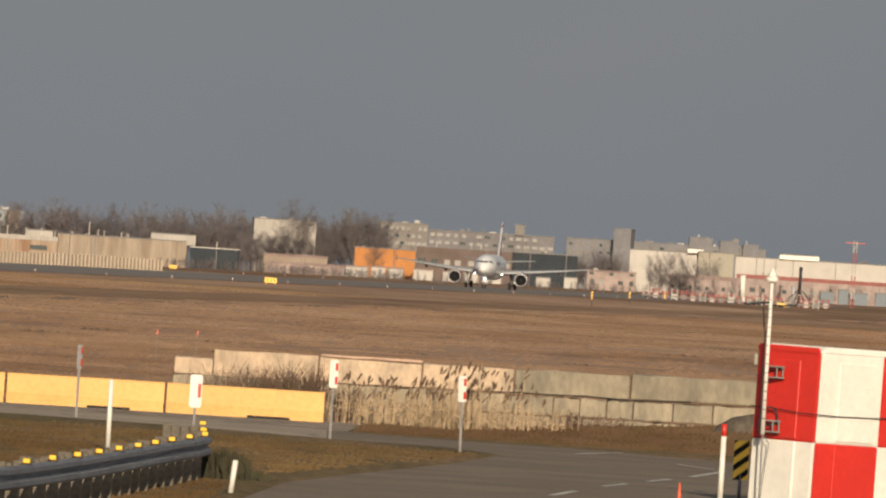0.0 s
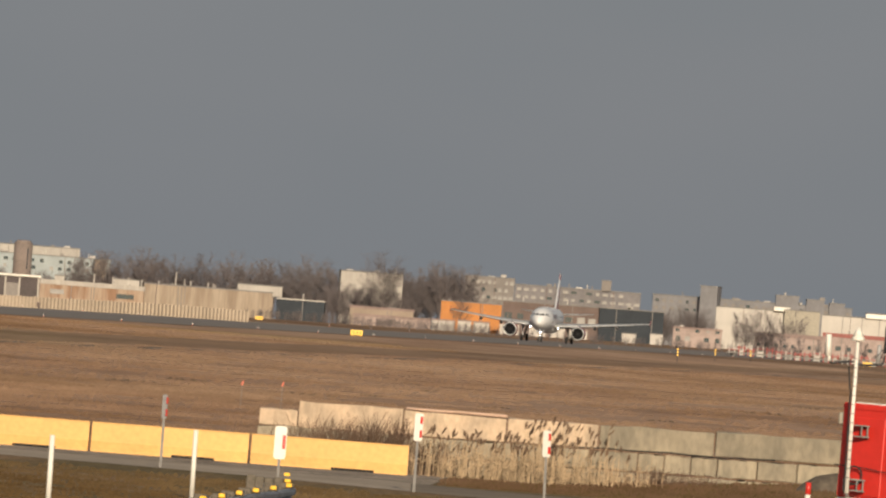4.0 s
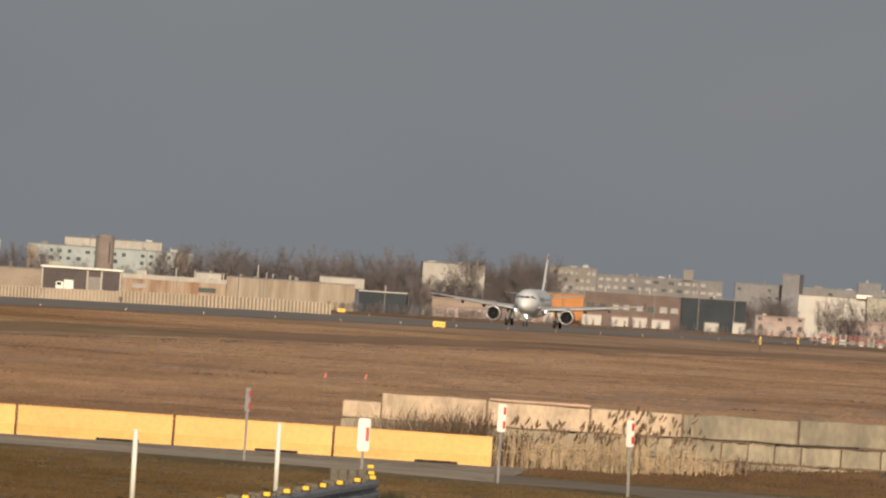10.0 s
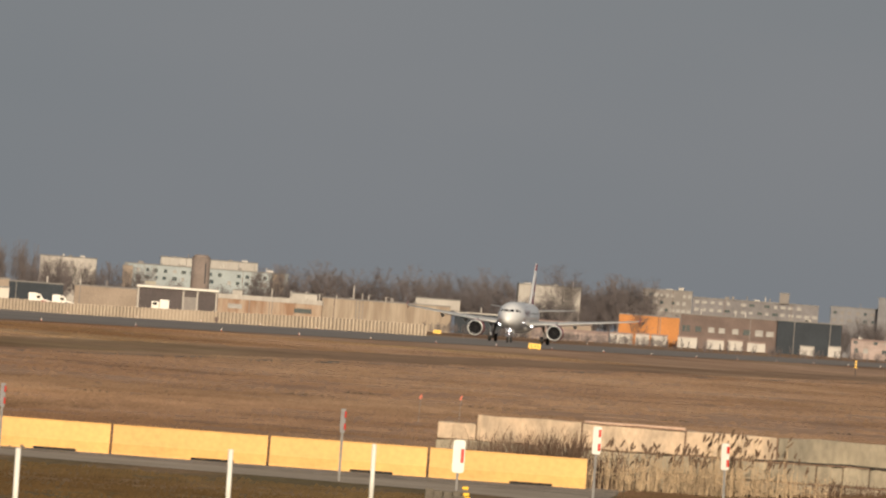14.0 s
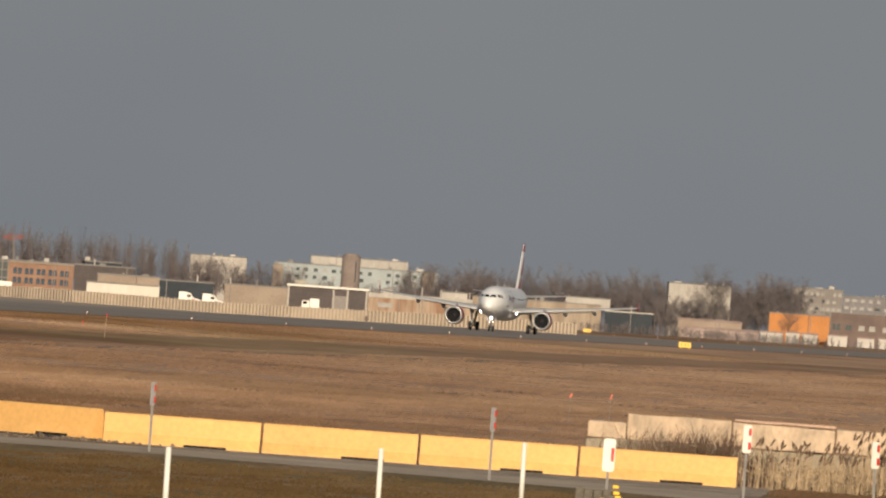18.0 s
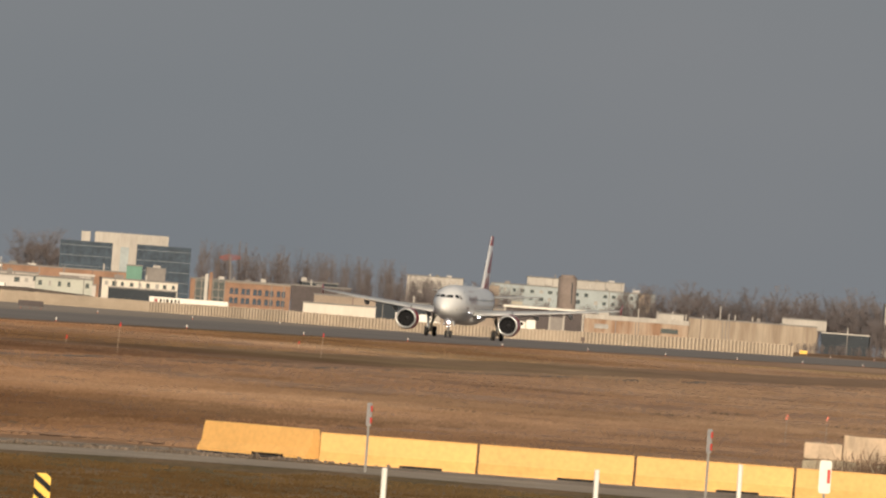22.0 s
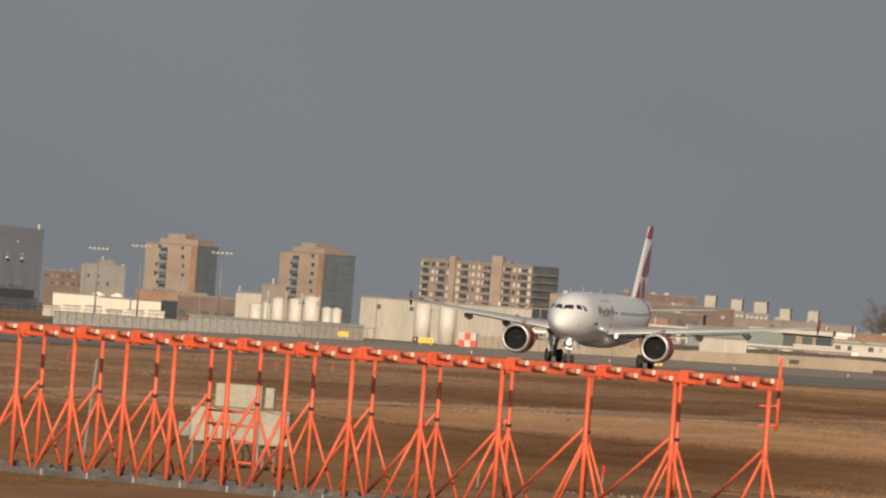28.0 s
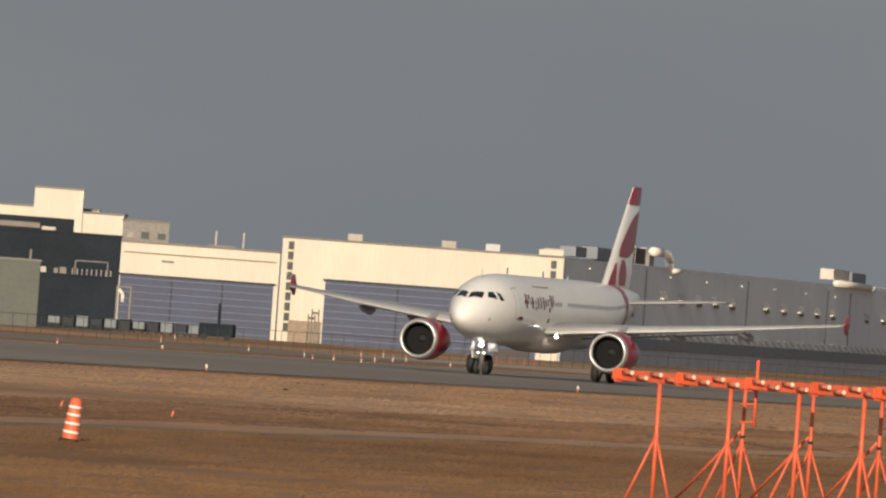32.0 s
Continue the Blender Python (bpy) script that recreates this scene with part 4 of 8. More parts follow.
def chevron(x, y, z0, z1, way):
    p = thing("hazard_marker", pose(x, y, LOW), "yellow and black slanted-stripe hazard marker on a post", "sign", "hazard markers")
    h = z1 - z0
    part("post", one(lambda bm: rod(bm, (0, 0.02, 0), (0, 0.02, z0 - LOW + 0.1), 0.03, None, 8)), M_STEEL, p, "", True)
    pl = part("panel", one(lambda bm: box(bm, (0, 0, (z0 + z1) / 2 - LOW), (0.25, 0.012, h))), M_SIGNK, p, "black panel")
    pitch, rise_ = 0.235, 0.20 * way
    for i in range(-1, 5):
        c = z1 - LOW - pitch * (i + 0.35)
        lo_, hi_ = z0 - LOW, z1 - LOW
        quad = [(-0.125, c - rise_ / 2), (0.125, c + rise_ / 2), (0.125, c + rise_ / 2 + 0.125), (-0.125, c - rise_ / 2 + 0.125)]
        bm = bmesh.new()
        vs = [bm.verts.new((sx, -0.011, sz)) for sx, sz in quad]
        bm.faces.new(vs)
        for co, no in (((0, 0, hi_), (0, 0, 1)), ((0, 0, lo_), (0, 0, -1))):
            bmesh.ops.bisect_plane(bm, geom=list(bm.verts) + list(bm.edges) + list(bm.faces), plane_co=co, plane_no=no, clear_outer=True)
        if bm.faces:
            part("stripe", bm, M_SIGNY, pl, "yellow slanted stripe")
    return p


chevron(5.2, 208, -0.09, 0.57, 1)
chevron(-15.5, 189, -0.44, 0.19, -1)

# guard rail: a bowed W-beam on timber posts that ends in a tight curve
RAIL = [(-16.0, 78.0), (-12.4, 100.0), (-9.3, 122.0), (-7.3, 138.0), (-6.2, 150.0), (-5.3, 160.0), (-4.72, 170.0), (-4.25, 180.0), (-3.86, 189.0), (-3.60, 194.0), (-3.52, 196.5), (-3.56, 198.2), (-3.75, 199.2), (-4.1, 199.6)]
gr = thing("guard_rail", pose(0, 0, 0), "curved steel guard rail on timber posts with amber reflectors", "guard rail")
bm = bmesh.new()
prof_ = [(0.0, 0.0), (0.07, 0.04), (0.07, 0.10), (0.0, 0.14), (0.0, 0.17), (0.07, 0.21), (0.07, 0.27), (0.0, 0.31)]
rings_ = []
for i, (x_, y_) in enumerate(RAIL):
    a_, b_ = RAIL[max(0, i - 1)], RAIL[min(len(RAIL) - 1, i + 1)]
    d_ = Vector((b_[0] - a_[0], b_[1] - a_[1])).normalized()
    n_ = Vector((d_.y, -d_.x))
    rings_.append([bm.verts.new((x_ + n_.x * o, y_ + n_.y * o, 0.25 - z)) for o, z in prof_])
for a_, b_ in zip(rings_, rings_[1:]):
    for i in range(len(prof_) - 1):
        bm.faces.new((a_[i], a_[i + 1], b_[i + 1], b_[i]))
bmesh.ops.solidify(bm, geom=list(bm.faces), thickness=0.012)
part("beam", bm, M_RAIL, gr, "grey steel beam")


def along(path, step, start=0.5):
    """Points every step metres along a line of points, with the direction."""
    out, left = [], start
    for (x0, y0), (x1, y1) in zip(path, path[1:]):
        ln = math.hypot(x1 - x0, y1 - y0)
        d = left
        while d < ln:
            out.append((x0 + (x1 - x0) * d / ln, y0 + (y1 - y0) * d / ln, math.degrees(math.atan2(y1 - y0, x1 - x0))))
            d += step
        left = d - ln
    return out


for n_rail, (x_, y_, a_) in enumerate(along(RAIL, 1.9)):
    if y_ < 199.0:
        post_h = 0.74 + 0.035 * math.sin(n_rail * 2.4)
        po = part("post", one(lambda bm: [box(bm, (0, 0.17, post_h / 2), (0.12, 0.2, post_h)), soften(bm, 0.012)]), M_TIMBER, gr)
        po.matrix_basis = pose(x_, y_, LOW, 0, 0, a_)
        bl = part("spacer_block", one(lambda bm: [box(bm, (0.20, 0.10, 0.56), (0.17, 0.17, 0.36)), soften(bm, 0.012)]), M_TIMBER, gr)
        bl.matrix_basis = pose(x_, y_, LOW, 0, 0, a_)
    if n_rail % 2 == 0 and y_ < 196.0:
        re = part("reflector", one(lambda bm: [box(bm, (0, 0.0, 0), (0.095, 0.05, 0.062)), soften(bm, 0.01)]), M_REFLECT, gr, "amber reflector")
        re.matrix_basis = pose(x_, y_, 0.295)
        mo = part("mount", one(lambda bm: box(bm, (0.02, 0.04, -0.01), (0.12, 0.03, 0.09))), M_DARK, re)
for x_, y_, z_ in ((-3.69, 197.4, 0.235), (-3.63, 198.4, 0.325), (-3.66, 199.1, 0.415)):
    re = part("reflector", one(lambda bm: [box(bm, (0, -0.03, 0), (0.10, 0.05, 0.055)), soften(bm, 0.01)]), M_REFLECT, gr, "amber reflector")
    re.matrix_basis = pose(x_, y_, z_)
for x_, h_ in ((-3.78, 0.82), (-3.93, 0.80), (-4.08, 0.81), (-4.22, 0.83)):
    po = part("end_post", one(lambda bm: [box(bm, (0, 0, h_ / 2), (0.14, 0.16, h_)), soften(bm, 0.012)]), M_TIMBER, gr, "weathered timber end post")
    po.matrix_basis = pose(x_, 198.6, LOW)

# shelter with red and white checks
SH = thing("equipment_shelter", pose(6.25, 203.2, LOW, 0, 0.8, 0), "red and white chequered equipment shelter with rounded ribs", "shelter")
la, lb = Vector((-0.74, 0.67)), Vector((0.80, 0.60))
CA, CB, MIDZ, TOPZ = 1.33, 1.30, 1.115, 2.59


def shelter_face(fdir, odir, cell, n, first_red):
    """Chequered panels on one face, each with a flat field between rounded ribs and a curved top."""
    ang = math.degrees(math.atan2(fdir.y, fdir.x))
    for i in range(n):
        for j, (z0, z1) in enumerate(((MIDZ, TOPZ), (0.02, MIDZ))):
            red_ = (i + j + (0 if first_red else 1)) % 2 == 0
            m = M_RED if red_ else M_WHITE
            mid = fdir * (i + 0.5) * cell + odir * 0.01
            bm = bmesh.new()
            box(bm, (mid.x, mid.y, (z0 + z1) / 2), (cell - 0.004, 0.06, z1 - z0 - 0.004), ang)
            soften(bm, 0.02, 2)
            pn = part("panel", bm, m, SH, "red panel" if red_ else "white panel")
            bm = bmesh.new()
            fm = fdir * (i + 0.58) * cell + odir * 0.05
            box(bm, (fm.x, fm.y, (z0 + z1) / 2 - (0.05 if j == 0 else 0.0)), (cell * 0.62, 0.05, z1 - z0 - (0.16 if j == 0 else 0.0)), ang)
            soften(bm, 0.024, 3)
            part("raised_field", bm, m, pn)


body_ = [(0.03, 0.05), (lb.x * 3 * CB, lb.y * 3 * CB), (lb.x * 3 * CB + la.x * CA, lb.y * 3 * CB + la.y * CA), (la.x * CA, la.y * CA + 0.03)]
part("body", one(lambda bm: prism(bm, body_, 0.05, TOPZ - 0.03)), M_WHITE, SH)
shelter_face(la, -lb, CA, 1, True)
shelter_face(lb, -la, CB, 3, False)
bm = bmesh.new()
mid_ = Vector((sum(p[0] for p in body_) / 4, sum(p[1] for p in body_) / 4))
low_, high_ = [], []
for x_, y_ in body_:
    d_ = (Vector((x_, y_)) - mid_)
    low_.append(bm.verts.new((*(mid_ + d_ * 1.02), TOPZ - 0.02)))
    high_.append(bm.verts.new((*(mid_ + d_ * 0.93), TOPZ + 0.10)))
bm.faces.new(low_[::-1])
bm.faces.new(high_)
for i in range(4):
    bm.faces.new((low_[i], low_[(i + 1) % 4], high_[(i + 1) % 4], high_[i]))
soften(bm, 0.03, 2)
part("roof_cap", bm, M_WHITE, SH, "white domed roof edge")
part("roof_flash", one(lambda bm: [box(bm, (*(la * CA * 0.5 + lb * -0.03), TOPZ + 0.02), (CA, 0.06, 0.12), math.degrees(math.atan2(la.y, la.x))), soften(bm, 0.025, 2)]), M_RED, SH, "red roof edge strip")
for z_ in (1.33, 2.22):
    part("bracket", one(lambda bm: [box(bm, (-0.74, 0.42, z_ + dz), (0.34, 0.24, 0.02)) for dz in (-0.09, 0.09)] + [box(bm, (-0.60, 0.42, z_), (0.02, 0.24, 0.18)), box(bm, (-0.70, 0.42, z_), (0.02, 0.24, 0.18)), box(bm, (-0.91, 0.42, z_), (0.03, 0.24, 0.2))]), M_GREYPOST, SH, "galvanised clamp bracket")
part("side_lamp", one(lambda bm: [box(bm, (-1.02, 0.9, 2.40), (0.11, 0.1, 0.2)), soften(bm, 0.02)]), M_CABINET, SH, "small cream side lamp")
bm = bmesh.new()
pts_ = [(-1.08, 0.75, 1.64), (-0.6, 0.34, 1.62), (-0.3, 0.1, 1.585), (-0.02, -0.14, 1.58), (0.4, 0.17, 1.57), (0.9, 0.55, 1.58), (1.3, 0.86, 1.60), (2.3, 1.6, 1.64)]
for a_, b_ in zip(pts_, pts_[1:]):
    rod(bm, a_, b_, 0.009, None, 6)
for a_ in range(12):  # a coil of spare cable
    p_, q_ = radians(a_ * 30), radians(a_ * 30 + 30)
    rod(bm, (-0.76 + 0.13 * math.cos(p_), 0.36, 1.49 + 0.15 * math.sin(p_)), (-0.76 + 0.13 * math.cos(q_), 0.36, 1.49 + 0.15 * math.sin(q_)), 0.014, None, 6)
part("cable", bm, M_BLACK, SH, "sagging black cable with a coil")
part("ground_wire", one(lambda bm: [rod(bm, (-0.86, 0.40, 1.2), (-0.74, 0.33, 1.05), 0.008, None, 5), rod(bm, (-0.74, 0.33, 1.05), (-0.78, 0.35, 0.6), 0.008, None, 5), rod(bm, (-0.78, 0.35, 0.6), (-0.82, 0.36, 0.05), 0.008, None, 5)]), M_GREYPOST, SH)

# instrument mast clamped to the shelter
MA = thing("instrument_mast", pose(5.415, 203.35, LOW, 0, -0.42), "white instrument mast with sensors on curved arms", "mast")
part("pole", one(lambda bm: rod(bm, (0, 0, 1.2), (0.02, 0, 3.72), 0.034, 0.028, 12)), M_WHITE, MA, "", True)
part("pole_foot", one(lambda bm: rod(bm, (0, 0, 0), (0, 0, 1.2), 0.014, None, 8)), M_GREYPOST, MA)
for i in range(14):
    part("cable_tie", one(lambda bm: rod(bm, (0.004, 0, 1.45 + i * 0.15), (0.004, 0, 1.465 + i * 0.15), 0.036, None, 10)), M_GREYPOST, MA)
part("mast_cable", one(lambda bm: [rod(bm, (-0.045, 0.02, 1.2), (-0.046, 0.02, 2.9), 0.014, None, 6), rod(bm, (-0.06, 0.02, 2.9), (-0.10, 0.02, 3.28), 0.014, None, 6)]), M_BLACK, MA)
part("pole_cap", one(lambda bm: [rod(bm, (0.02, 0, 3.70), (0.02, 0, 3.76), 0.10, 0.11, 12), rod(bm, (0.02, 0, 3.76), (0.02, 0, 3.92), 0.10, 0.02, 12)]), M_WHITE, MA, "white cone cap", True)
for pts2 in ([(0.0, 3.36), (-0.12, 3.35), (-0.30, 3.33), (-0.38, 3.31), (-0.44, 3.36), (-0.45, 3.45)], [(0.02, 3.32), (0.18, 3.31), (0.33, 3.33), (0.42, 3.33), (0.46, 3.38), (0.47, 3.5)]):
    part("curved_arm", one(lambda bm: [rod(bm, (a, 0, b), (c, 0, d), 0.018, None, 8) for (a, b), (c, d) in zip(pts2, pts2[1:])]), M_DARK, MA, "dark curved sensor arm", True)
part("sensor", one(lambda bm: rod(bm, (-0.45, 0, 3.42), (-0.46, 0, 3.78), 0.045, None, 10)), M_WHITE, MA, "white tube sensor", True)
part("sensor_neck", one(lambda bm: rod(bm, (-0.43, 0, 3.34), (-0.44, 0, 3.45), 0.028, None, 10)), M_WHITE, MA, "", True)
part("sensor", one(lambda bm: rod(bm, (0.47, 0, 3.52), (0.48, 0, 3.97), 0.028, 0.026, 8)), M_DARK, MA, "dark rod sensor", True)
part("sensor", one(lambda bm: rod(bm, (0.37, 0, 3.36), (0.38, 0, 3.66), 0.034, None, 10)), M_ZINC, MA, "grey tube sensor", True)
for i in range(10):  # a skirt of thin ground radials
    a_ = radians(i * 36)
    part("radial", one(lambda bm: rod(bm, (0.475, 0, 3.62), (0.475 + 0.22 * math.cos(a_), 0.22 * math.sin(a_), 3.42), 0.005, None, 5)), M_DARK, MA)

# concrete block wall behind the ditch
WALL = new("retaining_wall")
tagged(WALL, "old stacked concrete block wall, stained and lit warm", "wall", kind="structure")
rng = random.Random(5)
tops = [(-5.88, -5.0, 0.39, 0.77, M_CONC), (-5.0, -2.63, 0.39, 0.98, M_CONC), (-2.62, -0.3, 0.40, 0.955, M_CONC), (-2.60, -0.28, 0.965, 1.03, M_CONCP), (-0.28, 1.78, 0.42, 0.96, M_CONC), (1.80, 4.40, 0.43, 0.97, M_CONC2), (4.42, 7.28, 0.46, 1.02, M_CONC2), (7.3, 10.2, 0.5, 1.04, M_CONC2)]
for z0, z1, cuts in ((-0.03, 0.38, (-5.9, -3.6, -1.9, -0.1, 1.6, 2.7, 3.3, 3.9, 4.5, 5.4, 6.3, 7.4, 8.6, 10.2)), (-0.5, -0.05, (-5.9, -4.4, -2.7, -1.1, 0.7, 2.1, 3.1, 4.3, 5.2, 6.0, 7.1, 8.2, 10.2))):
    for x0, x1 in zip(cuts, cuts[1:]):
        up = 0.06 * max(0.0, (x0 - 1.0) / 9.0) if z1 > 0 else 0.0
        tops.append((x0, x1, z0 + up * 0.5, z1 + up, M_CONC2))
for x0, x1, z0, z1, m_ in tops:
    bm = bmesh.new()
    box(bm, ((x0 + x1) / 2, 280.4 + rng.uniform(-0.05, 0.05) - (0.03 if z1 - z0 < 0.1 else 0.0), (z0 + z1) / 2), (x1 - x0 - 0.02, 0.8, z1 - z0 - 0.012), 0, 0, rng.uniform(-0.25, 0.25))
    bmesh.ops.subdivide_edges(bm, edges=[e for e in bm.edges if abs(e.verts[0].co.x - e.verts[1].co.x) > 0.5], cuts=5)
    for v in bm.verts:  # worn, slightly uneven edges
        v.co.z += rng.gauss(0, 0.010) if z1 - z0 > 0.1 else rng.gauss(0, 0.004)
        v.co.y += rng.gauss(0, 0.012)
    soften(bm, 0.02)
    part("concrete_block", bm, m_, WALL)
hp_ = [(1.3, 0.42), (1.9, 0.44), (2.6, 0.432), (3.4, 0.455), (3.9, 0.43), (4.6, 0.425), (5.8, 0.46)]
part("hose", one(lambda bm: [rod(bm, (a, 279.95, b), (c, 279.95, d), 0.016, None, 6) for (a, b), (c, d) in zip(hp_, hp_[1:])]), M_BLACK, WALL, "thin black hose along the joint", True)

# grass bank that rises before the wall
bm = bmesh.new()
nb = 12
g_ = []
for i in range(nb + 1):
    x_ = -1.6 + 12.0 * i / nb
    f_ = max(0.0, min(1.0, (x_ - 0.5) / 9.0))
    g_.append([bm.verts.new((x_, 263.0 + 0.2 * math.sin(i * 1.7), LOW - 0.02)), bm.verts.new((x_, 272.0, LOW + 0.34 * f_)), bm.verts.new((x_, 279.9, LOW + (0.62 + 0.05 * math.sin(i * 2.3)) * f_))])
for a_, b_ in zip(g_, g_[1:]):
    for i in range(2):
        bm.faces.new((a_[i], b_[i], b_[i + 1], a_[i + 1]))
tagged(part("grass_bank", bm, M_VERGE), "low grass bank rising against the block wall", "bank", kind="structure")

def on_bank(r, n):
    out = []
    for x, y in zip(r.uniform(-1.4, 10.2, n), r.uniform(262.5, 279.8, n)):
        f = max(0.0, min(1.0, (x - 0.5) / 9.0))
        z = 0.34 * f * max(0.0, (y - 263) / 9) if y < 272 else f * (0.34 + 0.28 * (y - 272) / 7.9)
        out.append((x, y, LOW + z - 0.01))
    return np.array(out)


tufts("bank_tufts", "clumps of olive brown grass on the bank", 2200, 12, on_bank, M_VERGETUFT, (0.03, 0.10), (0.15, 0.6))
tufts("bank_tufts", "clumps of dry tan grass on the bank", 2600, 14, on_bank, M_TUFT, (0.03, 0.12), (0.15, 0.6))

# dusty rubble and dirt between the path and the barriers
RU = thing("rubble", pose(0, 0, LOW), "pale dusty rubble and dirt along the path edge", "rubble", kind="stuff")
bm = bmesh.new()
for i in range(900):
    f_ = rng.random() ** 0.8
    x_, y_ = -28.5 + 12.0 * f_ + rng.gauss(0, 0.8), 263.5 + 11.5 * f_ + rng.gauss(0, 0.9)
    s_ = rng.uniform(0.015, 0.05) if rng.random() < 0.95 else rng.uniform(0.05, 0.09)
    bmesh.ops.create_icosphere(bm, subdivisions=1, radius=s_, matrix=pose(x_, y_, s_ * 0.2, rng.uniform(0, 90), rng.uniform(0, 90), rng.uniform(0, 90)) @ Matrix.Diagonal((rng.uniform(0.8, 1.9), 1.0, rng.uniform(0.4, 0.9), 1.0)))
part("stones", bm, M_RUBBLE, RU)

# dark gravel heap beside the wall's end, a cone by the road
HP = thing("gravel_heap", pose(7.15, 276, LOW + 0.33), "small dark grey gravel heap by the wall", "heap")
bm = bmesh.new()
prev = None
for j, (r_, z_) in enumerate(((0.62, -0.05), (0.46, 0.16), (0.26, 0.34), (0.08, 0.42))):
    ring = [bm.verts.new((r_ * 1.7 * math.cos(k * 0.5236) + rng.gauss(0, 0.04), r_ * math.sin(k * 0.5236), z_ + rng.gauss(0, 0.02))) for k in range(12)]
    if prev:
        for k in range(12):
            bm.faces.new((prev[k], prev[(k + 1) % 12], ring[(k + 1) % 12], ring[k]))
    prev = ring
bm.faces.new(prev)
part("mound", bm, M_SOIL, HP, "", True)
CN = thing("traffic_cone", pose(3.94, 195, LOW), "small orange-red traffic cone on the road", "cone")
part("cone", one(lambda bm: rod(bm, (0, 0, 0.03), (0, 0, 0.46), 0.05, 0.015, 14)), M_ORANGE, CN, "", True)
part("base", one(lambda bm: [box(bm, (0, 0, 0.02), (0.16, 0.16, 0.04)), soften(bm, 0.01)]), M_ORANGE, CN)

# reeds in the ditch
RE = thing("reed_bed", pose(0, 0, LOW), "dry tan reeds with nodding brown plumes", "reeds", kind="stuff")
bm, bp = bmesh.new(), bmesh.new()
for i in range(760):
    x_, y_ = rng.gauss(0.25, 1.3), 277.5 + rng.uniform(-2.5, 1.8)
    if not -2.5 < x_ < 3.4:
        continue
    tall = rng.random() < 0.2 and x_ < 2.5
    h_ = (rng.uniform(0.98, 1.42) if x_ > 0.2 and rng.random() < 0.6 else rng.uniform(0.62, 1.05)) if tall else rng.uniform(0.28, 0.85)
    lx = rng.gauss(0.02, 0.06) * h_
    w_ = rng.uniform(0.005, 0.011)
    vs = [bm.verts.new(p) for p in ((x_ - w_, y_, 0), (x_ + w_, y_, 0), (x_ + lx + w_ * 0.4, y_, h_), (x_ + lx - w_ * 0.4, y_, h_))]
    bm.faces.new(vs)
    for k in range(1):
        z_ = h_ * rng.uniform(0.25, 0.8)
        s_ = rng.choice((-1, 1))
        f_ = z_ / h_
        bm.faces.new([bm.verts.new(p) for p in ((x_ + lx * f_, y_, z_), (x_ + lx * f_, y_, z_ + 0.03), (x_ + lx * f_ + s_ * rng.uniform(0.06, 0.18), y_ - 0.05, z_ + rng.uniform(0.02, 0.16)))])
    if tall:  # a soft plume that nods to one side
        px, pz, nod, big = x_ + lx, h_, rng.gauss(0.03, 0.035), rng.uniform(0.75, 1.25)
        for k in range(7):
            f0 = k / 7.0
            z0_, c0 = pz - 0.07 + 0.16 * big * f0, px + nod * f0 * 1.4
            w0 = 0.034 * big * math.sin(math.pi * (0.12 + 0.8 * f0))
            bp.faces.new([bp.verts.new(p) for p in ((c0 - w0 + rng.gauss(0, 0.006), y_ + rng.gauss(0, 0.02), z0_), (c0 + w0 + rng.gauss(0, 0.006), y_ + rng.gauss(0, 0.02), z0_ + rng.uniform(-0.01, 0.01)), (c0 + nod * 0.3 + rng.gauss(0, 0.012), y_, z0_ + 0.055 * big))])
part("stems", bm, M_REED, RE)
part("plumes", bp, M_PLUME, RE)
BU = thing("bare_bushes", pose(0, 0, LOW), "thin bare brown bushes before the concrete wall", "bush", kind="stuff")
bm = bmesh.new()
for cx, n, hh in ((-5.2, 60, 0.95), (-4.7, 80, 1.05), (-4.2, 110, 1.15), (-3.7, 110, 1.15), (-3.2, 130, 1.3), (-2.7, 110, 1.25), (-2.2, 70, 0.9), (-1.7, 50, 0.9), (2.6, 40, 0.6), (3.2, 70, 0.6), (3.7, 50, 0.55), (4.3, 50, 0.5), (8.4, 16, 0.8)):
    for i in range(n):
        x_, y_ = cx + rng.gauss(0, 0.2), 278.5 + rng.uniform(-0.5, 0.5)
        p0 = Vector((x_, y_, 0.0))
        d = Vector((rng.gauss(0, 0.45), rng.gauss(0, 0.3), 1)).normalized()
        for k in range(4):
            p1 = p0 + d * hh * rng.uniform(0.15, 0.32)
            w_ = 0.012 - 0.002 * k
            bm.faces.new([bm.verts.new(v) for v in (p0 - Vector((w_, 0, 0)), p0 + Vector((w_, 0, 0)), p1 + Vector((w_ * 0.6, 0, 0)), p1 - Vector((w_ * 0.6, 0, 0)))])
            p0 = p1
            d = (d + Vector((rng.gauss(0, 0.4), rng.gauss(0, 0.3), 0.1))).normalized()
part("twigs", bm, M_SHRUB, BU)

WD = thing("weed_clump", pose(-3.3, 198.8, LOW), "dark green weeds under the rail end", "weeds", kind="stuff")
bm = bmesh.new()
for i in range(1500):
    x_, y_ = rng.gauss(-0.05, 0.30), rng.gauss(0, 0.3)
    h_ = rng.uniform(0.15, 0.55) * math.exp(-x_ * x_ * 2.5)
    bm.faces.new([bm.verts.new(v) for v in ((x_ - 0.02, y_, 0), (x_ + 0.02, y_, 0), (x_ + rng.gauss(0, 0.07), y_ + 0.03, h_))])
part("blades", bm, M_WEED, WD)
# dark blades added so that the gap under the rail looks dark
RW = thing("rail_weeds", pose(0, 0, LOW), "dark blades added behind the guard rail", "weeds", kind="stuff")
bm = bmesh.new()
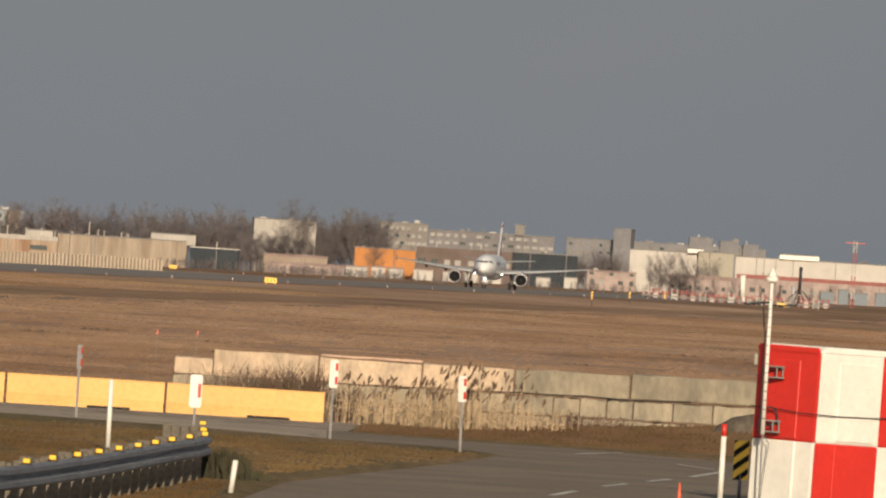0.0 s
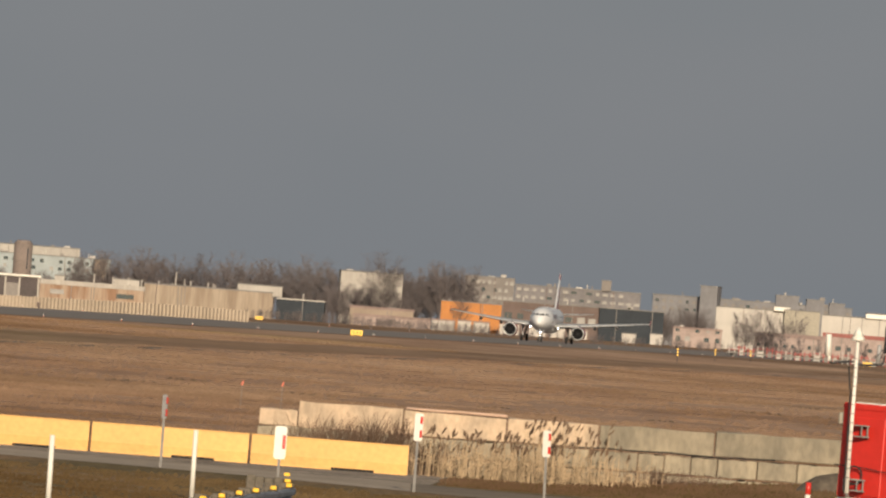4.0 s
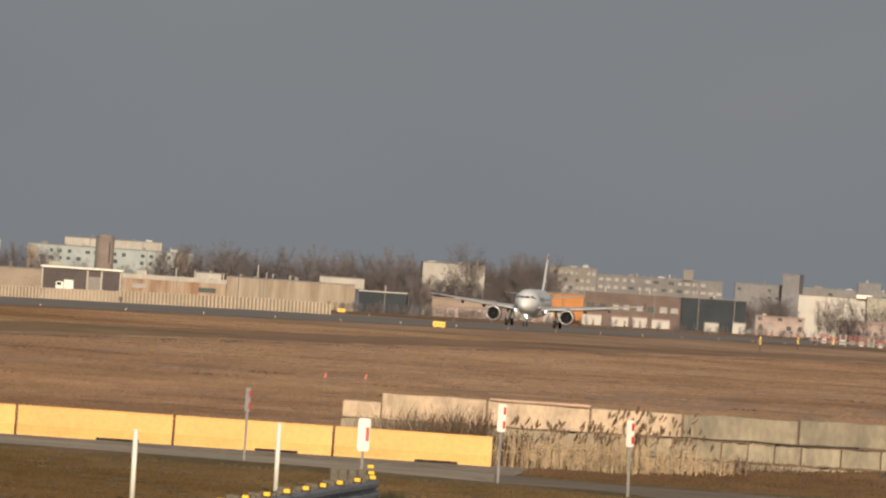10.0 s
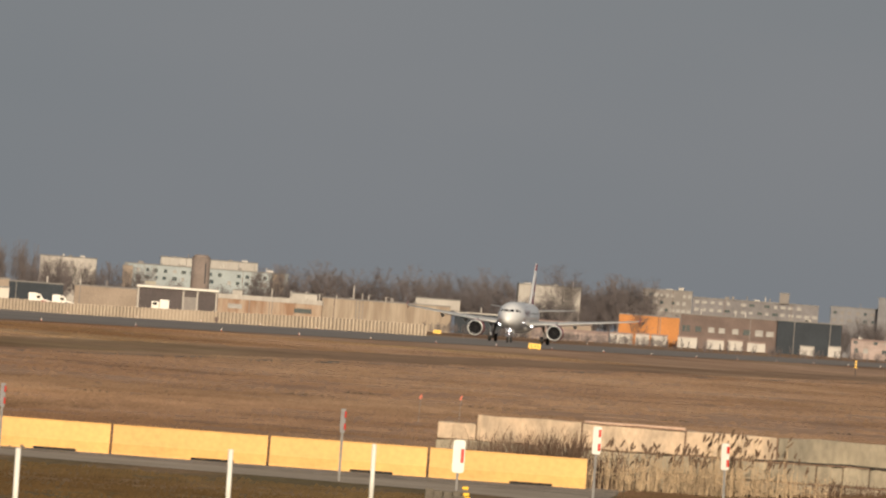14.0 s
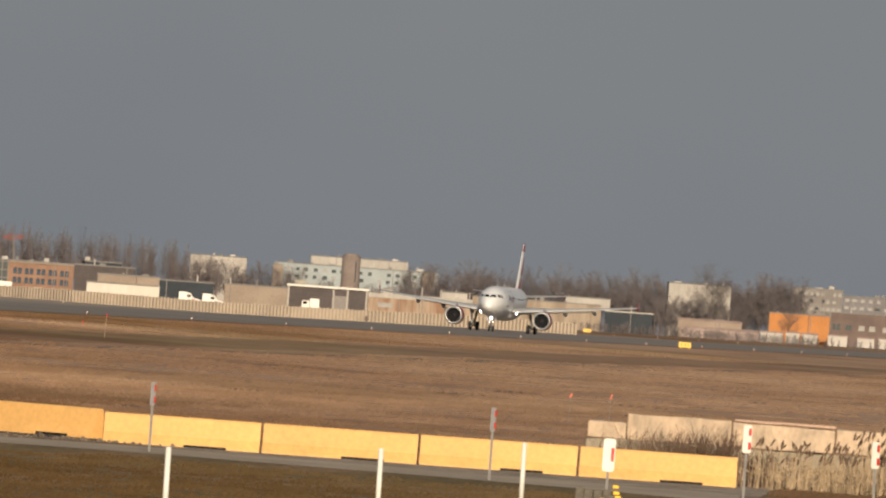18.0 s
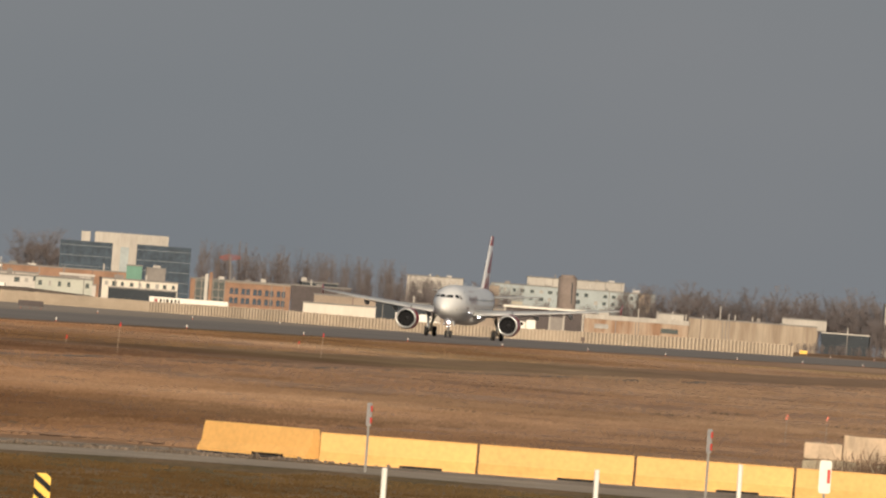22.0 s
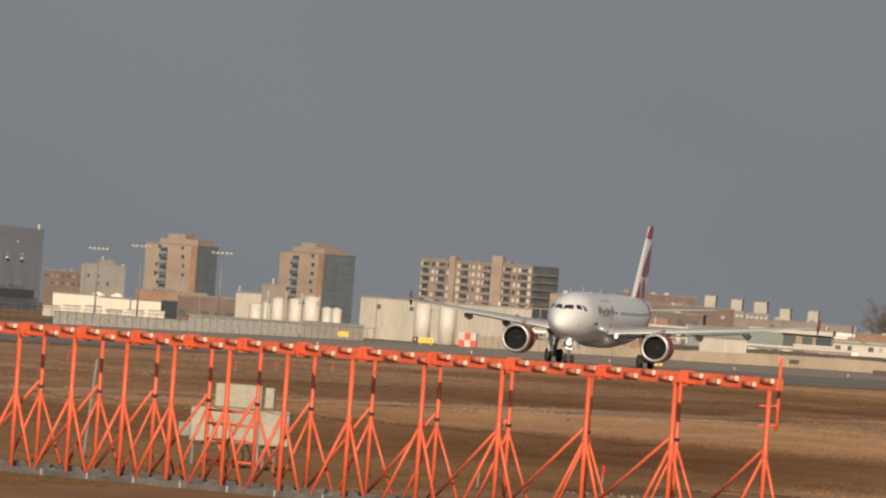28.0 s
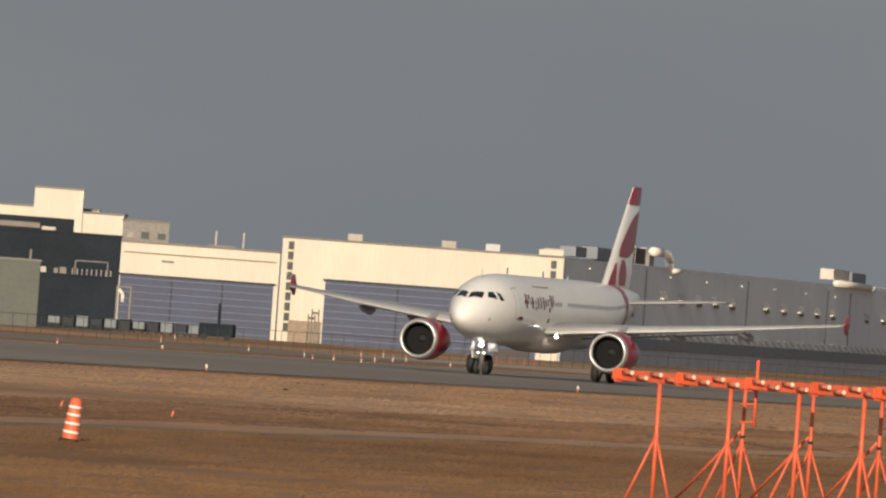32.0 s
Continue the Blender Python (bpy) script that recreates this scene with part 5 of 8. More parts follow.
for x_, y_, a_ in along(RAIL, 0.05):
    if not 140 < y_ < 198.5:
        continue
    for k in range(3):
        u_, v_, h_ = x_ - rng.uniform(0.35, 1.1), y_ + rng.uniform(0.0, 0.5), rng.uniform(0.22, 0.44)
        bm.faces.new([bm.verts.new(v) for v in ((u_ - 0.035, v_, 0), (u_ + 0.035, v_, 0), (u_ + rng.gauss(0, 0.05), v_ + 0.03, h_))])
part("blades", bm, M_WEED, RW)

# small flags on wire stakes
for x_, y_, h_ in ((-8.98, 398, 0.92), (-7.82, 405, 0.92), (-78.8, 340, 0.26), (-75.6, 340, 0.22)):
    fl = thing("survey_flag", pose(x_, y_, stand(x_, y_)), "small red survey flag on a wire stake", "flag", "survey flags")
    part("stake", one(lambda bm: rod(bm, (0, 0, 0), (0.02, 0, h_), 0.008, None, 5)), M_STEEL, fl)
    part("flag_cloth", one(lambda bm: box(bm, (0.02, 0, h_ - 0.06), (0.05, 0.012, 0.16), 0, 0, 15)), M_ORANGE, fl, "red flag")

# ---- approach light bar: an orange beam on tripods ----
AX, AY, BX, BY = -45.05, 243.36, -20.35, 219.84
adir = Vector((BX - AX, BY - AY)).normalized()
aang = math.degrees(math.atan2(adir.y, adir.x))
LB = thing("approach_light_bar", pose(AX, AY, 0, 0, 0, aang), "orange steel approach light bar on tripod legs", "light bar")
ALEN = math.hypot(BX - AX, BY - AY)


def top_at(s):
    """The beam's top rises a little along the bar."""
    return 2.385 + 0.096 * s / ALEN


seg_edges = [0.07, 2.15, 4.44, 6.61, 8.66, 10.53, 12.31, 14.06, 15.72, 17.35, 18.96, 20.69, 22.52, 24.54, 26.78, 29.36, 31.64, 34.19]
for a_, b_ in zip(seg_edges, seg_edges[1:]):
    z_ = top_at((a_ + b_) / 2)
    bm = bmesh.new()
    box(bm, ((a_ + b_) / 2, 0, z_ - 0.12), (b_ - a_ - 0.06, 0.14, 0.22))
    soften(bm, 0.012)
    part("beam", bm, M_ORANGE, LB)
    bm = bmesh.new()
    box(bm, (a_, -0.04, z_ - 0.12), (0.15, 0.40, 0.27))
    soften(bm, 0.05, 2)
    part("coupling", bm, M_ORANGE, LB)
    for k in range(6):  # lamps in two staggered rows, high and low by turns
        s_, dz = a_ + 0.52 + 0.485 * k, (0.062, 0.142)[k % 2]
        if s_ > b_ + 0.03:
            break
        p0, p1 = Vector((s_ - 0.32, -0.13, z_ - dz)), Vector((s_, -0.14, z_ - dz - 0.004))
        la_ = part("lamp_can", one(lambda bm: [rod(bm, p0, p1, 0.044, 0.047, 12), rod(bm, p1 - Vector((0.05, 0, 0)), p1, 0.052, None, 12)]), M_CAN, LB, "faded orange lamp can", True)
        part("lens", one(lambda bm: [rod(bm, p1, p1 + Vector((0.012, 0, 0)), 0.050, 0.046, 14), rod(bm, p1 + Vector((0.012, 0, 0)), p1 + Vector((0.020, 0, 0)), 0.046, 0.02, 14)]), M_LENS, la_, "pale glass lens")


BACK_Y = 1.3


def trestle(s, near):
    """One tripod: an upright and two raking feet, spread across the bar."""
    r = 0.045 if near else 0.038
    bm = bmesh.new()
    y0 = -0.03 if near else BACK_Y
    top = top_at(s) - (0.2 if near else 0.12)
    foot = LOW + (0.1 if near else 0.2)
    rod(bm, (s, y0, foot), (s, y0, top), r, None, 8)
    part("upright", bm, M_ORANGE, LB, "", True)
    for dx, dy in ((-0.55, -0.35), (0.30, 0.25)) if near else ((-0.45, -0.3), (0.40, 0.3)):
        bm = bmesh.new()
        rod(bm, (s + dx, y0 + dy, foot), (s, y0, LOW + 1.57), r * 0.72, None, 6)
        part("raking_leg", bm, M_ORANGE, LB, "", True)
    bm = bmesh.new()
    rod(bm, (s, y0, LOW + 1.50), (s, y0, LOW + 1.62), r + 0.012, None, 8)
    part("collar", bm, M_ORANGE, LB)


NEAR_T = [1.4, 3.78, 6.03, 8.15, 10.13, 12.05, 13.77, 15.39, 16.85, 18.51, 20.24, 22.16, 24.25, 26.49, 28.95, 31.34, 33.91]
BACK_T = [2.46, 4.72, 6.96, 9.06, 11.1, 12.93, 14.65, 16.3, 17.78, 19.4, 21.18, 23.11, 25.18, 27.44, 29.93]
for s_ in NEAR_T:
    trestle(s_, True)
for s_ in BACK_T:
    trestle(s_, False)
for a_, b_ in zip([BACK_T[0] - 2.3] + BACK_T, BACK_T):
    part("brace", one(lambda bm: rod(bm, (a_ + 0.12, BACK_Y - 0.05, LOW + 0.22), (b_, BACK_Y - 0.05, LOW + 1.78), 0.03, None, 6)), M_ORANGE, LB, "", True)
for s_ in BACK_T:
    part("beam_tie", one(lambda bm: box(bm, (s_, BACK_Y / 2, top_at(s_) - 0.16), (0.06, BACK_Y + 0.1, 0.06))), M_ORANGE, LB)
for s_, o_ in ((4.16, 0.0), (ALEN - 0.4, 0.08)):
    part("end_post", one(lambda bm: rod(bm, (s_ + o_, 0.3, top_at(s_) - 0.95), (s_ + o_, 0.3, top_at(s_) + 0.28), 0.034, None, 8)), M_ORANGE, LB, "", True)
    part("obstruction_lamp", one(lambda bm: rod(bm, (s_ + o_, 0.3, top_at(s_) + 0.28), (s_ + o_, 0.3, top_at(s_) + 0.36), 0.03, 0.024, 8)), M_REDLAMP, LB, "lit red obstruction lamp", True)
    for z_ in (0.5, 0.85):
        part("post_bracket", one(lambda bm: rod(bm, (s_ + o_, 0.3, top_at(s_) - z_), (s_ - 0.08, 0.0, top_at(s_) - z_ - 0.02), 0.022, None, 6)), M_ORANGE, LB)
part("end_block", one(lambda bm: [box(bm, (ALEN - 0.75, 0.2, LOW + 0.07), (1.1, 0.9, 0.14)), soften(bm, 0.03)]), M_TRACK, LB, "grey steel end block")
for y_, h_ in ((-0.42, 0.12), (0.25, 0.12), (1.0, 0.2), (1.65, 0.2)):
    part("track", one(lambda bm: [box(bm, ((ALEN - 0.25 - max(0.0, y_) * 1.3) / 2, y_, LOW + h_ / 2), (ALEN - 0.25 - max(0.0, y_) * 1.3, 0.24, h_)), soften(bm, 0.015)]), M_TRACK, LB, "grey foot rail")
part("brace", one(lambda bm: rod(bm, (BACK_T[-1] + 0.6, BACK_Y - 0.1, LOW + 0.22), (NEAR_T[-1], 0.0, LOW + 1.7), 0.03, None, 6)), M_ORANGE, LB, "", True)
for i in range(23):
    part("cross_sleeper", one(lambda bm: box(bm, (0.2 + i * 1.42, 0.6, LOW + 0.05), (0.2, 2.2, 0.1))), M_TRACK, LB)
    part("bolt", one(lambda bm: rod(bm, (0.9 + i * 1.42, -0.55, LOW + 0.02), (0.9 + i * 1.42, -0.55, LOW + 0.14), 0.02, None, 6)), M_ZINC, LB, "pale steel bolt")
for s_ in NEAR_T + BACK_T:
    part("foot_plate", one(lambda bm: [box(bm, (s_ - 0.1, -0.3, LOW + 0.115), (0.34, 0.3, 0.03)), box(bm, (s_ - 0.1, -0.3, LOW + 0.14), (0.1, 0.1, 0.05))]), M_STEEL, LB, "small steel foot plate")
for s_ in BACK_T:
    part("cable_wrap", one(lambda bm: rod(bm, (s_, BACK_Y, LOW + 1.64), (s_, BACK_Y, LOW + 1.70), 0.05, None, 8)), M_BLACK, LB, "black cable tie wrap")
    part("cable_tail", one(lambda bm: [rod(bm, (s_ - 0.05, BACK_Y + 0.1, LOW + 0.55), (s_ - 0.12, BACK_Y + 0.1, LOW + 0.35), 0.016, None, 5), rod(bm, (s_ - 0.12, BACK_Y + 0.1, LOW + 0.35), (s_ - 0.2, BACK_Y + 0.05, LOW + 0.2), 0.016, None, 5)]), M_BLACK, LB, "black cable tail")
for z_ in (0.55, 0.95, 1.25, 1.5):
    part("rung", one(lambda bm: rod(bm, (BACK_T[7], BACK_Y, LOW + z_), (BACK_T[8], BACK_Y, LOW + z_), 0.024, None, 6)), M_ORANGE, LB, "", True)
for a_, b_ in zip(BACK_T, BACK_T[1:]):
    part("cable", one(lambda bm: [rod(bm, (a_, BACK_Y, LOW + 1.57), ((a_ + b_) / 2, BACK_Y, LOW + 1.50), 0.006, None, 5), rod(bm, ((a_ + b_) / 2, BACK_Y, LOW + 1.50), (b_, BACK_Y, LOW + 1.57), 0.006, None, 5)]), M_BLACK, LB, "thin black cable")

# equipment cabinet behind the bar
CB = thing("equipment_cabinet", pose(-35.36, 259.6, stand(-35.36, 259.6)), "beige electrical cabinets on a steel frame with hanging cables", "cabinet")
part("cabinet_box", one(lambda bm: [box(bm, (0.05, 0, 0.92), (2.1, 0.5, 0.74)), soften(bm, 0.02)]), M_CABINET, CB)
part("cabinet_top", one(lambda bm: [box(bm, (-0.05, 0.1, 1.55), (0.96, 0.4, 0.5)), soften(bm, 0.02)]), M_CABINET, CB)
part("cabinet_top", one(lambda bm: [box(bm, (0.62, 0.1, 1.55), (0.2, 0.3, 0.44)), soften(bm, 0.02)]), M_CABINET, CB)
part("side_box", one(lambda bm: [box(bm, (-1.1, -0.1, 0.78), (0.3, 0.3, 0.3)), soften(bm, 0.02)]), M_GREYPOST, CB, "small grey junction box")
for x_ in (-0.95, -0.72, 0.55, 0.78):
    part("frame_leg", one(lambda bm: rod(bm, (x_, 0, 0), (x_, 0, 0.6), 0.04)), M_STEEL, CB)
part("side_post", one(lambda bm: box(bm, (0.45, -0.27, 0.9), (0.08, 0.04, 1.8))), M_GREYPOST, CB)
for x_ in (-0.6, -0.1, 0.4):
    part("door_seam", one(lambda bm: box(bm, (x_, -0.253, 0.94), (0.015, 0.01, 0.66))), M_GREYPOST, CB)
for x_ in (-0.4, -0.25, -0.1, 0.05, 0.2):
    part("hanging_cable", one(lambda bm: [rod(bm, (x_, -0.1, 0.6), (x_ + 0.12, -0.12, 0.3), 0.018, None, 5), rod(bm, (x_ + 0.12, -0.12, 0.3), (x_ + 0.02, -0.15, 0.0), 0.018, None, 5)]), M_BLACK, CB, "hanging black cable")
for x_, y_ in ((-227.1, 1015), (-247.3, 1111), (-205.5, 950), (-195.1, 922), (-180.3, 855), (-174.4, 834), (-208.5, 1008), (-191.9, 933), (-196.6, 963), (-173.5, 839), (-186.9, 804), (-214.6, 1047), (-199.6, 983)):
    tl = thing("taxiway_light", pose(x_, y_, stand(x_, y_) if x_ > -175 else -0.62), "small red and white light on a short stem", "light", "taxiway lights")
    part("stem", one(lambda bm: rod(bm, (0, 0, 0), (0, 0, 0.34), 0.03)), M_WHITE, tl)
    part("lamp", one(lambda bm: rod(bm, (0, 0, 0.34), (0, 0, 0.55), 0.075, 0.05, 8)), M_MASTRED, tl, "red lamp")
for x_, y_, h_ in ((-53.6, 662, 0.35), (-48.0, 625, 1.4), (-50.7, 815, 0.4), (-43.4, 719, 1.3), (-76.1, 556, 0.45), (-77.2, 578, 0.5), (-79.9, 620, 0.45), (-80.6, 535, 0.4), (-187, 928, 0.7), (-168.5, 876, 0.8), (-28.5, 268, 0.5), (-30.5, 262, 0.45)):
    fk = thing("marker_stake", pose(x_, y_, stand(x_, y_), 0, 3), "thin stake with a faded orange-red tip in the grass", "stake", "marker stakes in the grass")
    part("stake", one(lambda bm: rod(bm, (0, 0, 0), (0, 0, h_ + 0.1), 0.016, None, 5)), M_STAKE, fk)
    part("tip", one(lambda bm: rod(bm, (0, 0, h_ - 0.08), (0, 0, h_ + 0.13), 0.036, 0.03, 6)), M_RED, fk, "orange-red tip")
sp_ = thing("steel_stake", pose(-38.6, 259.5, stand(-38.6, 259.5), 0, 4), "thin leaning grey steel stake in the grass", "stake")
part("stake", one(lambda bm: rod(bm, (0, 0, 0), (0, 0, 2.1), 0.03, None, 6)), M_GREYPOST, sp_)

# construction barrel
BR = thing("traffic_barrel", pose(-64.5, 279.4, stand(-64.5, 279.4), 0, 6), "orange construction barrel with white bands on a black rubber base", "barrel")
part("drum", one(lambda bm: lathe(bm, [(0.06, 0.19, 0), (0.3, 0.18, 0), (0.6, 0.16, 0), (1.0, 0.13, 0), (1.04, 0.06, 0)], 16)), M_ORANGE, BR, "", True)
for z_, r_ in ((0.22, 0.186), (0.42, 0.176), (0.62, 0.162), (0.80, 0.150)):
    part("band", one(lambda bm: lathe(bm, [(z_, r_ + 0.004, 0), (z_ + 0.055, r_ + 0.001, 0)], 16)), M_WHITE, BR, "white reflective band", True)
for o_ in BR.children:
    o_.matrix_basis = Euler((0, radians(-90), 0)).to_matrix().to_4x4()
part("base_ring", one(lambda bm: [rod(bm, (0, 0, 0), (0, 0, 0.09), 0.27, 0.22, 8)]), M_BLACK, BR, "black rubber base")

# ---- runway furniture ----


def edge_light(w, k):
    p = thing("runway_light", pose(*field(w, k), lie(w, k) + 0.02), "small white elevated runway edge light", "light", "runway edge lights")
    part("stem", one(lambda bm: rod(bm, (0, 0, 0), (0, 0, 0.14), 0.03)), M_ORANGE, p)
    part("globe", one(lambda bm: rod(bm, (0, 0, 0.14), (0, 0, 0.30), 0.055, 0.04, 8)), M_WHITE, p)
    return p


el_ = edge_light(31, 420)
for i in range(1, 30):
    copy_thing(el_, pose(*field(31, 420 + 60 * i), lie(31) + 0.02))
for i in range(1, 30):
    copy_thing(el_, pose(*field(-31, 420 + 60 * i), lie(-31) + 0.02))


def guide_sign(x, y, z, w, h, turn=0.0, txt="", label="yellow airfield guidance sign with black marks"):
    p = thing("guidance_sign", pose(x, y, z, 0, 0, turn), label, "sign", "airfield guidance signs")
    part("panel", one(lambda bm: [box(bm, (0, 0, h / 2 + 0.3), (w, 0.25, h)), soften(bm, 0.02)]), M_SIGNY, p)
    for s in (-0.35, 0.35):
        part("leg", one(lambda bm: rod(bm, (s * w, 0, 0), (s * w, 0, 0.3), 0.05)), M_SIGNY, p)
    if txt:
        cu = bpy.data.curves.new("sign_text", "FONT")
        cu.body, cu.size, cu.align_x, cu.extrude = txt, h * 0.95, "CENTER", 0.01
        t_ = new("sign_text", cu)
        t_.data.materials.append(M_SIGNK)
        t_.parent = p
        t_.matrix_basis = pose(0, -0.14, 0.3 + h * 0.18, 90)
    else:
        for x_ in (-0.25, 0.05, 0.3):
            part("mark", one(lambda bm: box(bm, (x_ * w, -0.13, 0.3 + h * 0.5), (w * 0.07, 0.02, h * 0.4))), M_SIGNK, p)
    return p


# ---- far buildings ----
WINROWS = {}


def block(name, label, L, R, z1, wall, depth=20.0, z0=-4.5, turn=0.0, roof=None, rim=0.0, rimmat=None, win=None, winmat=None, side=None, category="building", units=None):
    """A building whose front runs from L to R as seen from the stand. turn: degrees by which the front faces to the left; the other visible wall then runs back on the right.
    win: (rows, columns, width share, height share, lowest z, storey height)."""
    ca, sa = math.cos(radians(turn)), math.sin(radians(turn))
    lx, ly = L
    wide = math.hypot(R[0] - L[0], R[1] - L[1])
    base = math.degrees(math.atan2(R[1] - L[1], R[0] - L[0]))
    length = wide / ca if turn else wide
    b = thing(name, pose(lx, ly, 0, 0, 0, base - turn), label, category)
    part("wall", one(lambda bm: prism(bm, [(0, 0), (length, 0), (length, depth), (0, depth)], z0, z1)), side and [wall, side] or wall, b)
    if side:
        for p in b.children[0].data.polygons:
            p.material_index = 1 if p.normal.x > 0.9 else 0
    part("roof", one(lambda bm: prism(bm, [(-0.15, -0.15), (length + 0.15, -0.15), (length + 0.15, depth + 0.15), (-0.15, depth + 0.15)], z1, z1 + (rim or 0.35))), rimmat or roof or M_ROOF, b)
    rb = random.Random(name + label + str(round(L[0])))
    if units is None:
        units = 0 if z1 < 3 or depth < 4 or name.startswith(("hangar", "rooftop", "yard", "terminal", "green", "plant_room")) else max(1, int(length / 7))
    for i in range(units):
        ux, uw, uh = rb.uniform(0.06, 0.94) * length, rb.uniform(0.5, 2.6), rb.uniform(0.4, 1.3)
        if rb.random() < 0.35:
            part("roof_vent", one(lambda bm: rod(bm, (ux, 2, z1), (ux, 2, z1 + uh + 0.9), rb.uniform(0.12, 0.25), None, 6)), rb.choice((M_ROOFW, M_HAZE)), b)
        else:
            part("roof_unit", one(lambda bm: box(bm, (ux, 2.5, z1 + uh / 2 + 0.2), (uw, 2, uh))), rb.choice((M_ROOFW, M_HAZE, M_HAZE, M_CREAM, M_ROOF)), b)
    if length > 12 and units:
        for i in range(int(length / 9)):
            ux = rb.uniform(0.03, 0.97) * length
            part("downpipe", one(lambda bm: box(bm, (ux, -0.08, (z0 + z1) / 2), (0.22, 0.16, z1 - z0))), rb.choice((M_HAZE, M_BROWN, M_ROOF)), b)
    if win:
        rows_, cols_, fw, fh, zl, st = win
        cell = length / cols_
        for i in range(rows_):
            for j in range(cols_):
                if rb.random() < 0.1 and cols_ > 3:
                    continue
                wm = winmat or M_GLASS
                if rb.random() < 0.2:
                    wm = M_WINLIT if wm is M_GLASS else M_GLASS
                w = new("window", window_mesh(round(cell * fw * rb.choice((0.8, 1.0, 1.0, 1.25)), 2), round(st * fh * rb.choice((0.85, 1.0)), 2), wm))
                w.parent = b
                w.matrix_basis = pose((j + 0.5 + rb.uniform(-0.08, 0.08)) * cell, -0.03, zl + (i + 0.5) * st)
    return b


def window_mesh(w, h, m):
    key = (w, h, m.name)
    if key not in WINROWS:
        bm = bmesh.new()
        box(bm, (0, 0, 0), (w, 0.12, h))
        box(bm, (0, 0.01, -h / 2), (w + 0.25, 0.2, 0.12))
        WINROWS[key] = mesh_of("window", bm, m)
    return WINROWS[key]
# right part, seen first
block("warehouse", "long pinkish-white warehouse with a grey end", (65.4, 4350), (89, 4349), 13.7, M_ROOFW, 40, units=2)
block("warehouse", "tall beige grey warehouse bay", (89.2, 4345), (101.6, 4345), 14.3, M_CABINET, 40, units=0)
block("warehouse", "long low white warehouse with bright roof units", (102.5, 4349), (160, 4347), 13.5, M_ROOFW, 40, units=3)
block("rooftop", "bright white rooftop plant units", (117.7, 4347), (131.5, 4347), 15.2, M_WHITE, depth=4, z0=13.6)
block("rooftop", "bright white rooftop plant units", (85.5, 4347), (91.0, 4347), 15.2, M_WHITE, depth=4, z0=13.8)
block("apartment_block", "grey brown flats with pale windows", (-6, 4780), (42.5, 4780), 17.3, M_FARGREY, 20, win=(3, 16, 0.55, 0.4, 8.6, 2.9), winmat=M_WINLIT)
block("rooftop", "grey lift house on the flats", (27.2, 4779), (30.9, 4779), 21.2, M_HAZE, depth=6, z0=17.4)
block("workshop", "long dark blue metal shed", (23, 4050), (44, 4050), 9.6, M_DKBLUE, 25)
block("workshop", "brown brick workshop with pale windows", (-8.5, 4052), (23, 4052), 9.5, M_BROWN, 25, win=(1, 8, 0.5, 0.6, 3.4, 3.2), winmat=M_WINLIT)
block("workshop", "bright orange walled workshop", (-29, 4110), (-9, 4110), 8.1, M_ORANGEW, 25)
block("house", "small beige house with two windows", (45.6, 3900), (61, 3900), 4.9, M_PINK, 12, rim=0.6, rimmat=M_ROOFR, win=(2, 5, 0.4, 0.5, 0.4, 2.9))
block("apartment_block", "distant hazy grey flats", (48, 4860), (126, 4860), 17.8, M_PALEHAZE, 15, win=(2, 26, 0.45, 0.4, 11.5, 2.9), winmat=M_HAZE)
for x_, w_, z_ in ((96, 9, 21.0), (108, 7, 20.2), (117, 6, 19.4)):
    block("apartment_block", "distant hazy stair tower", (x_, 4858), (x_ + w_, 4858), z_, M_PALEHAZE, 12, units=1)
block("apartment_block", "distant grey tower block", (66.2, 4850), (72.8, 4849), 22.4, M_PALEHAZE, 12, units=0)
block("factory", "long tan factory wall", (-119, 3838), (-79, 3839), 4.6, M_STAINTAN, 40)
block("shed", "dark bluish shed with a pale roof edge", (-79, 3899), (-64, 3899), 4.5, M_DKBLUE, 20, rimmat=M_ROOFW)
block("bungalow", "low tan bungalow with a pink roof", (-56, 3900), (-36, 3900), 3.6, M_TAN, 14, rim=0.7, rimmat=M_ROOFR)
block("boundary_wall", "low pink and white painted wall", (-54, 3840), (-30, 3840), 1.2, M_PINK, 2, rim=0.7, rimmat=M_ROOFR)
for x_, w_, z_ in ((-29.5, 7.0, 1.6), (-21.6, 4.2, 1.9), (-16.8, 5.0, 1.8), (-8.6, 6.0, 2.0), (0.5, 5.2, 1.8), (7.0, 4.5, 2.0), (13.0, 5.5, 1.7)):
    block("site_cabin", "low white site cabin with a pink roof edge", (x_, 3836), (x_ + w_, 3836), z_, M_ROOFW, depth=4, rim=0.5, rimmat=M_ROOFR, units=0)
block("office_block", "cream office block behind trees", (-64.8, 4240), (-43.6, 4241), 15.9, M_CREAM, 20)
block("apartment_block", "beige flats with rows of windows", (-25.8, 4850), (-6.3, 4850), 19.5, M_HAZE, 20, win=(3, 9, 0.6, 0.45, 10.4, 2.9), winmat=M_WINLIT)
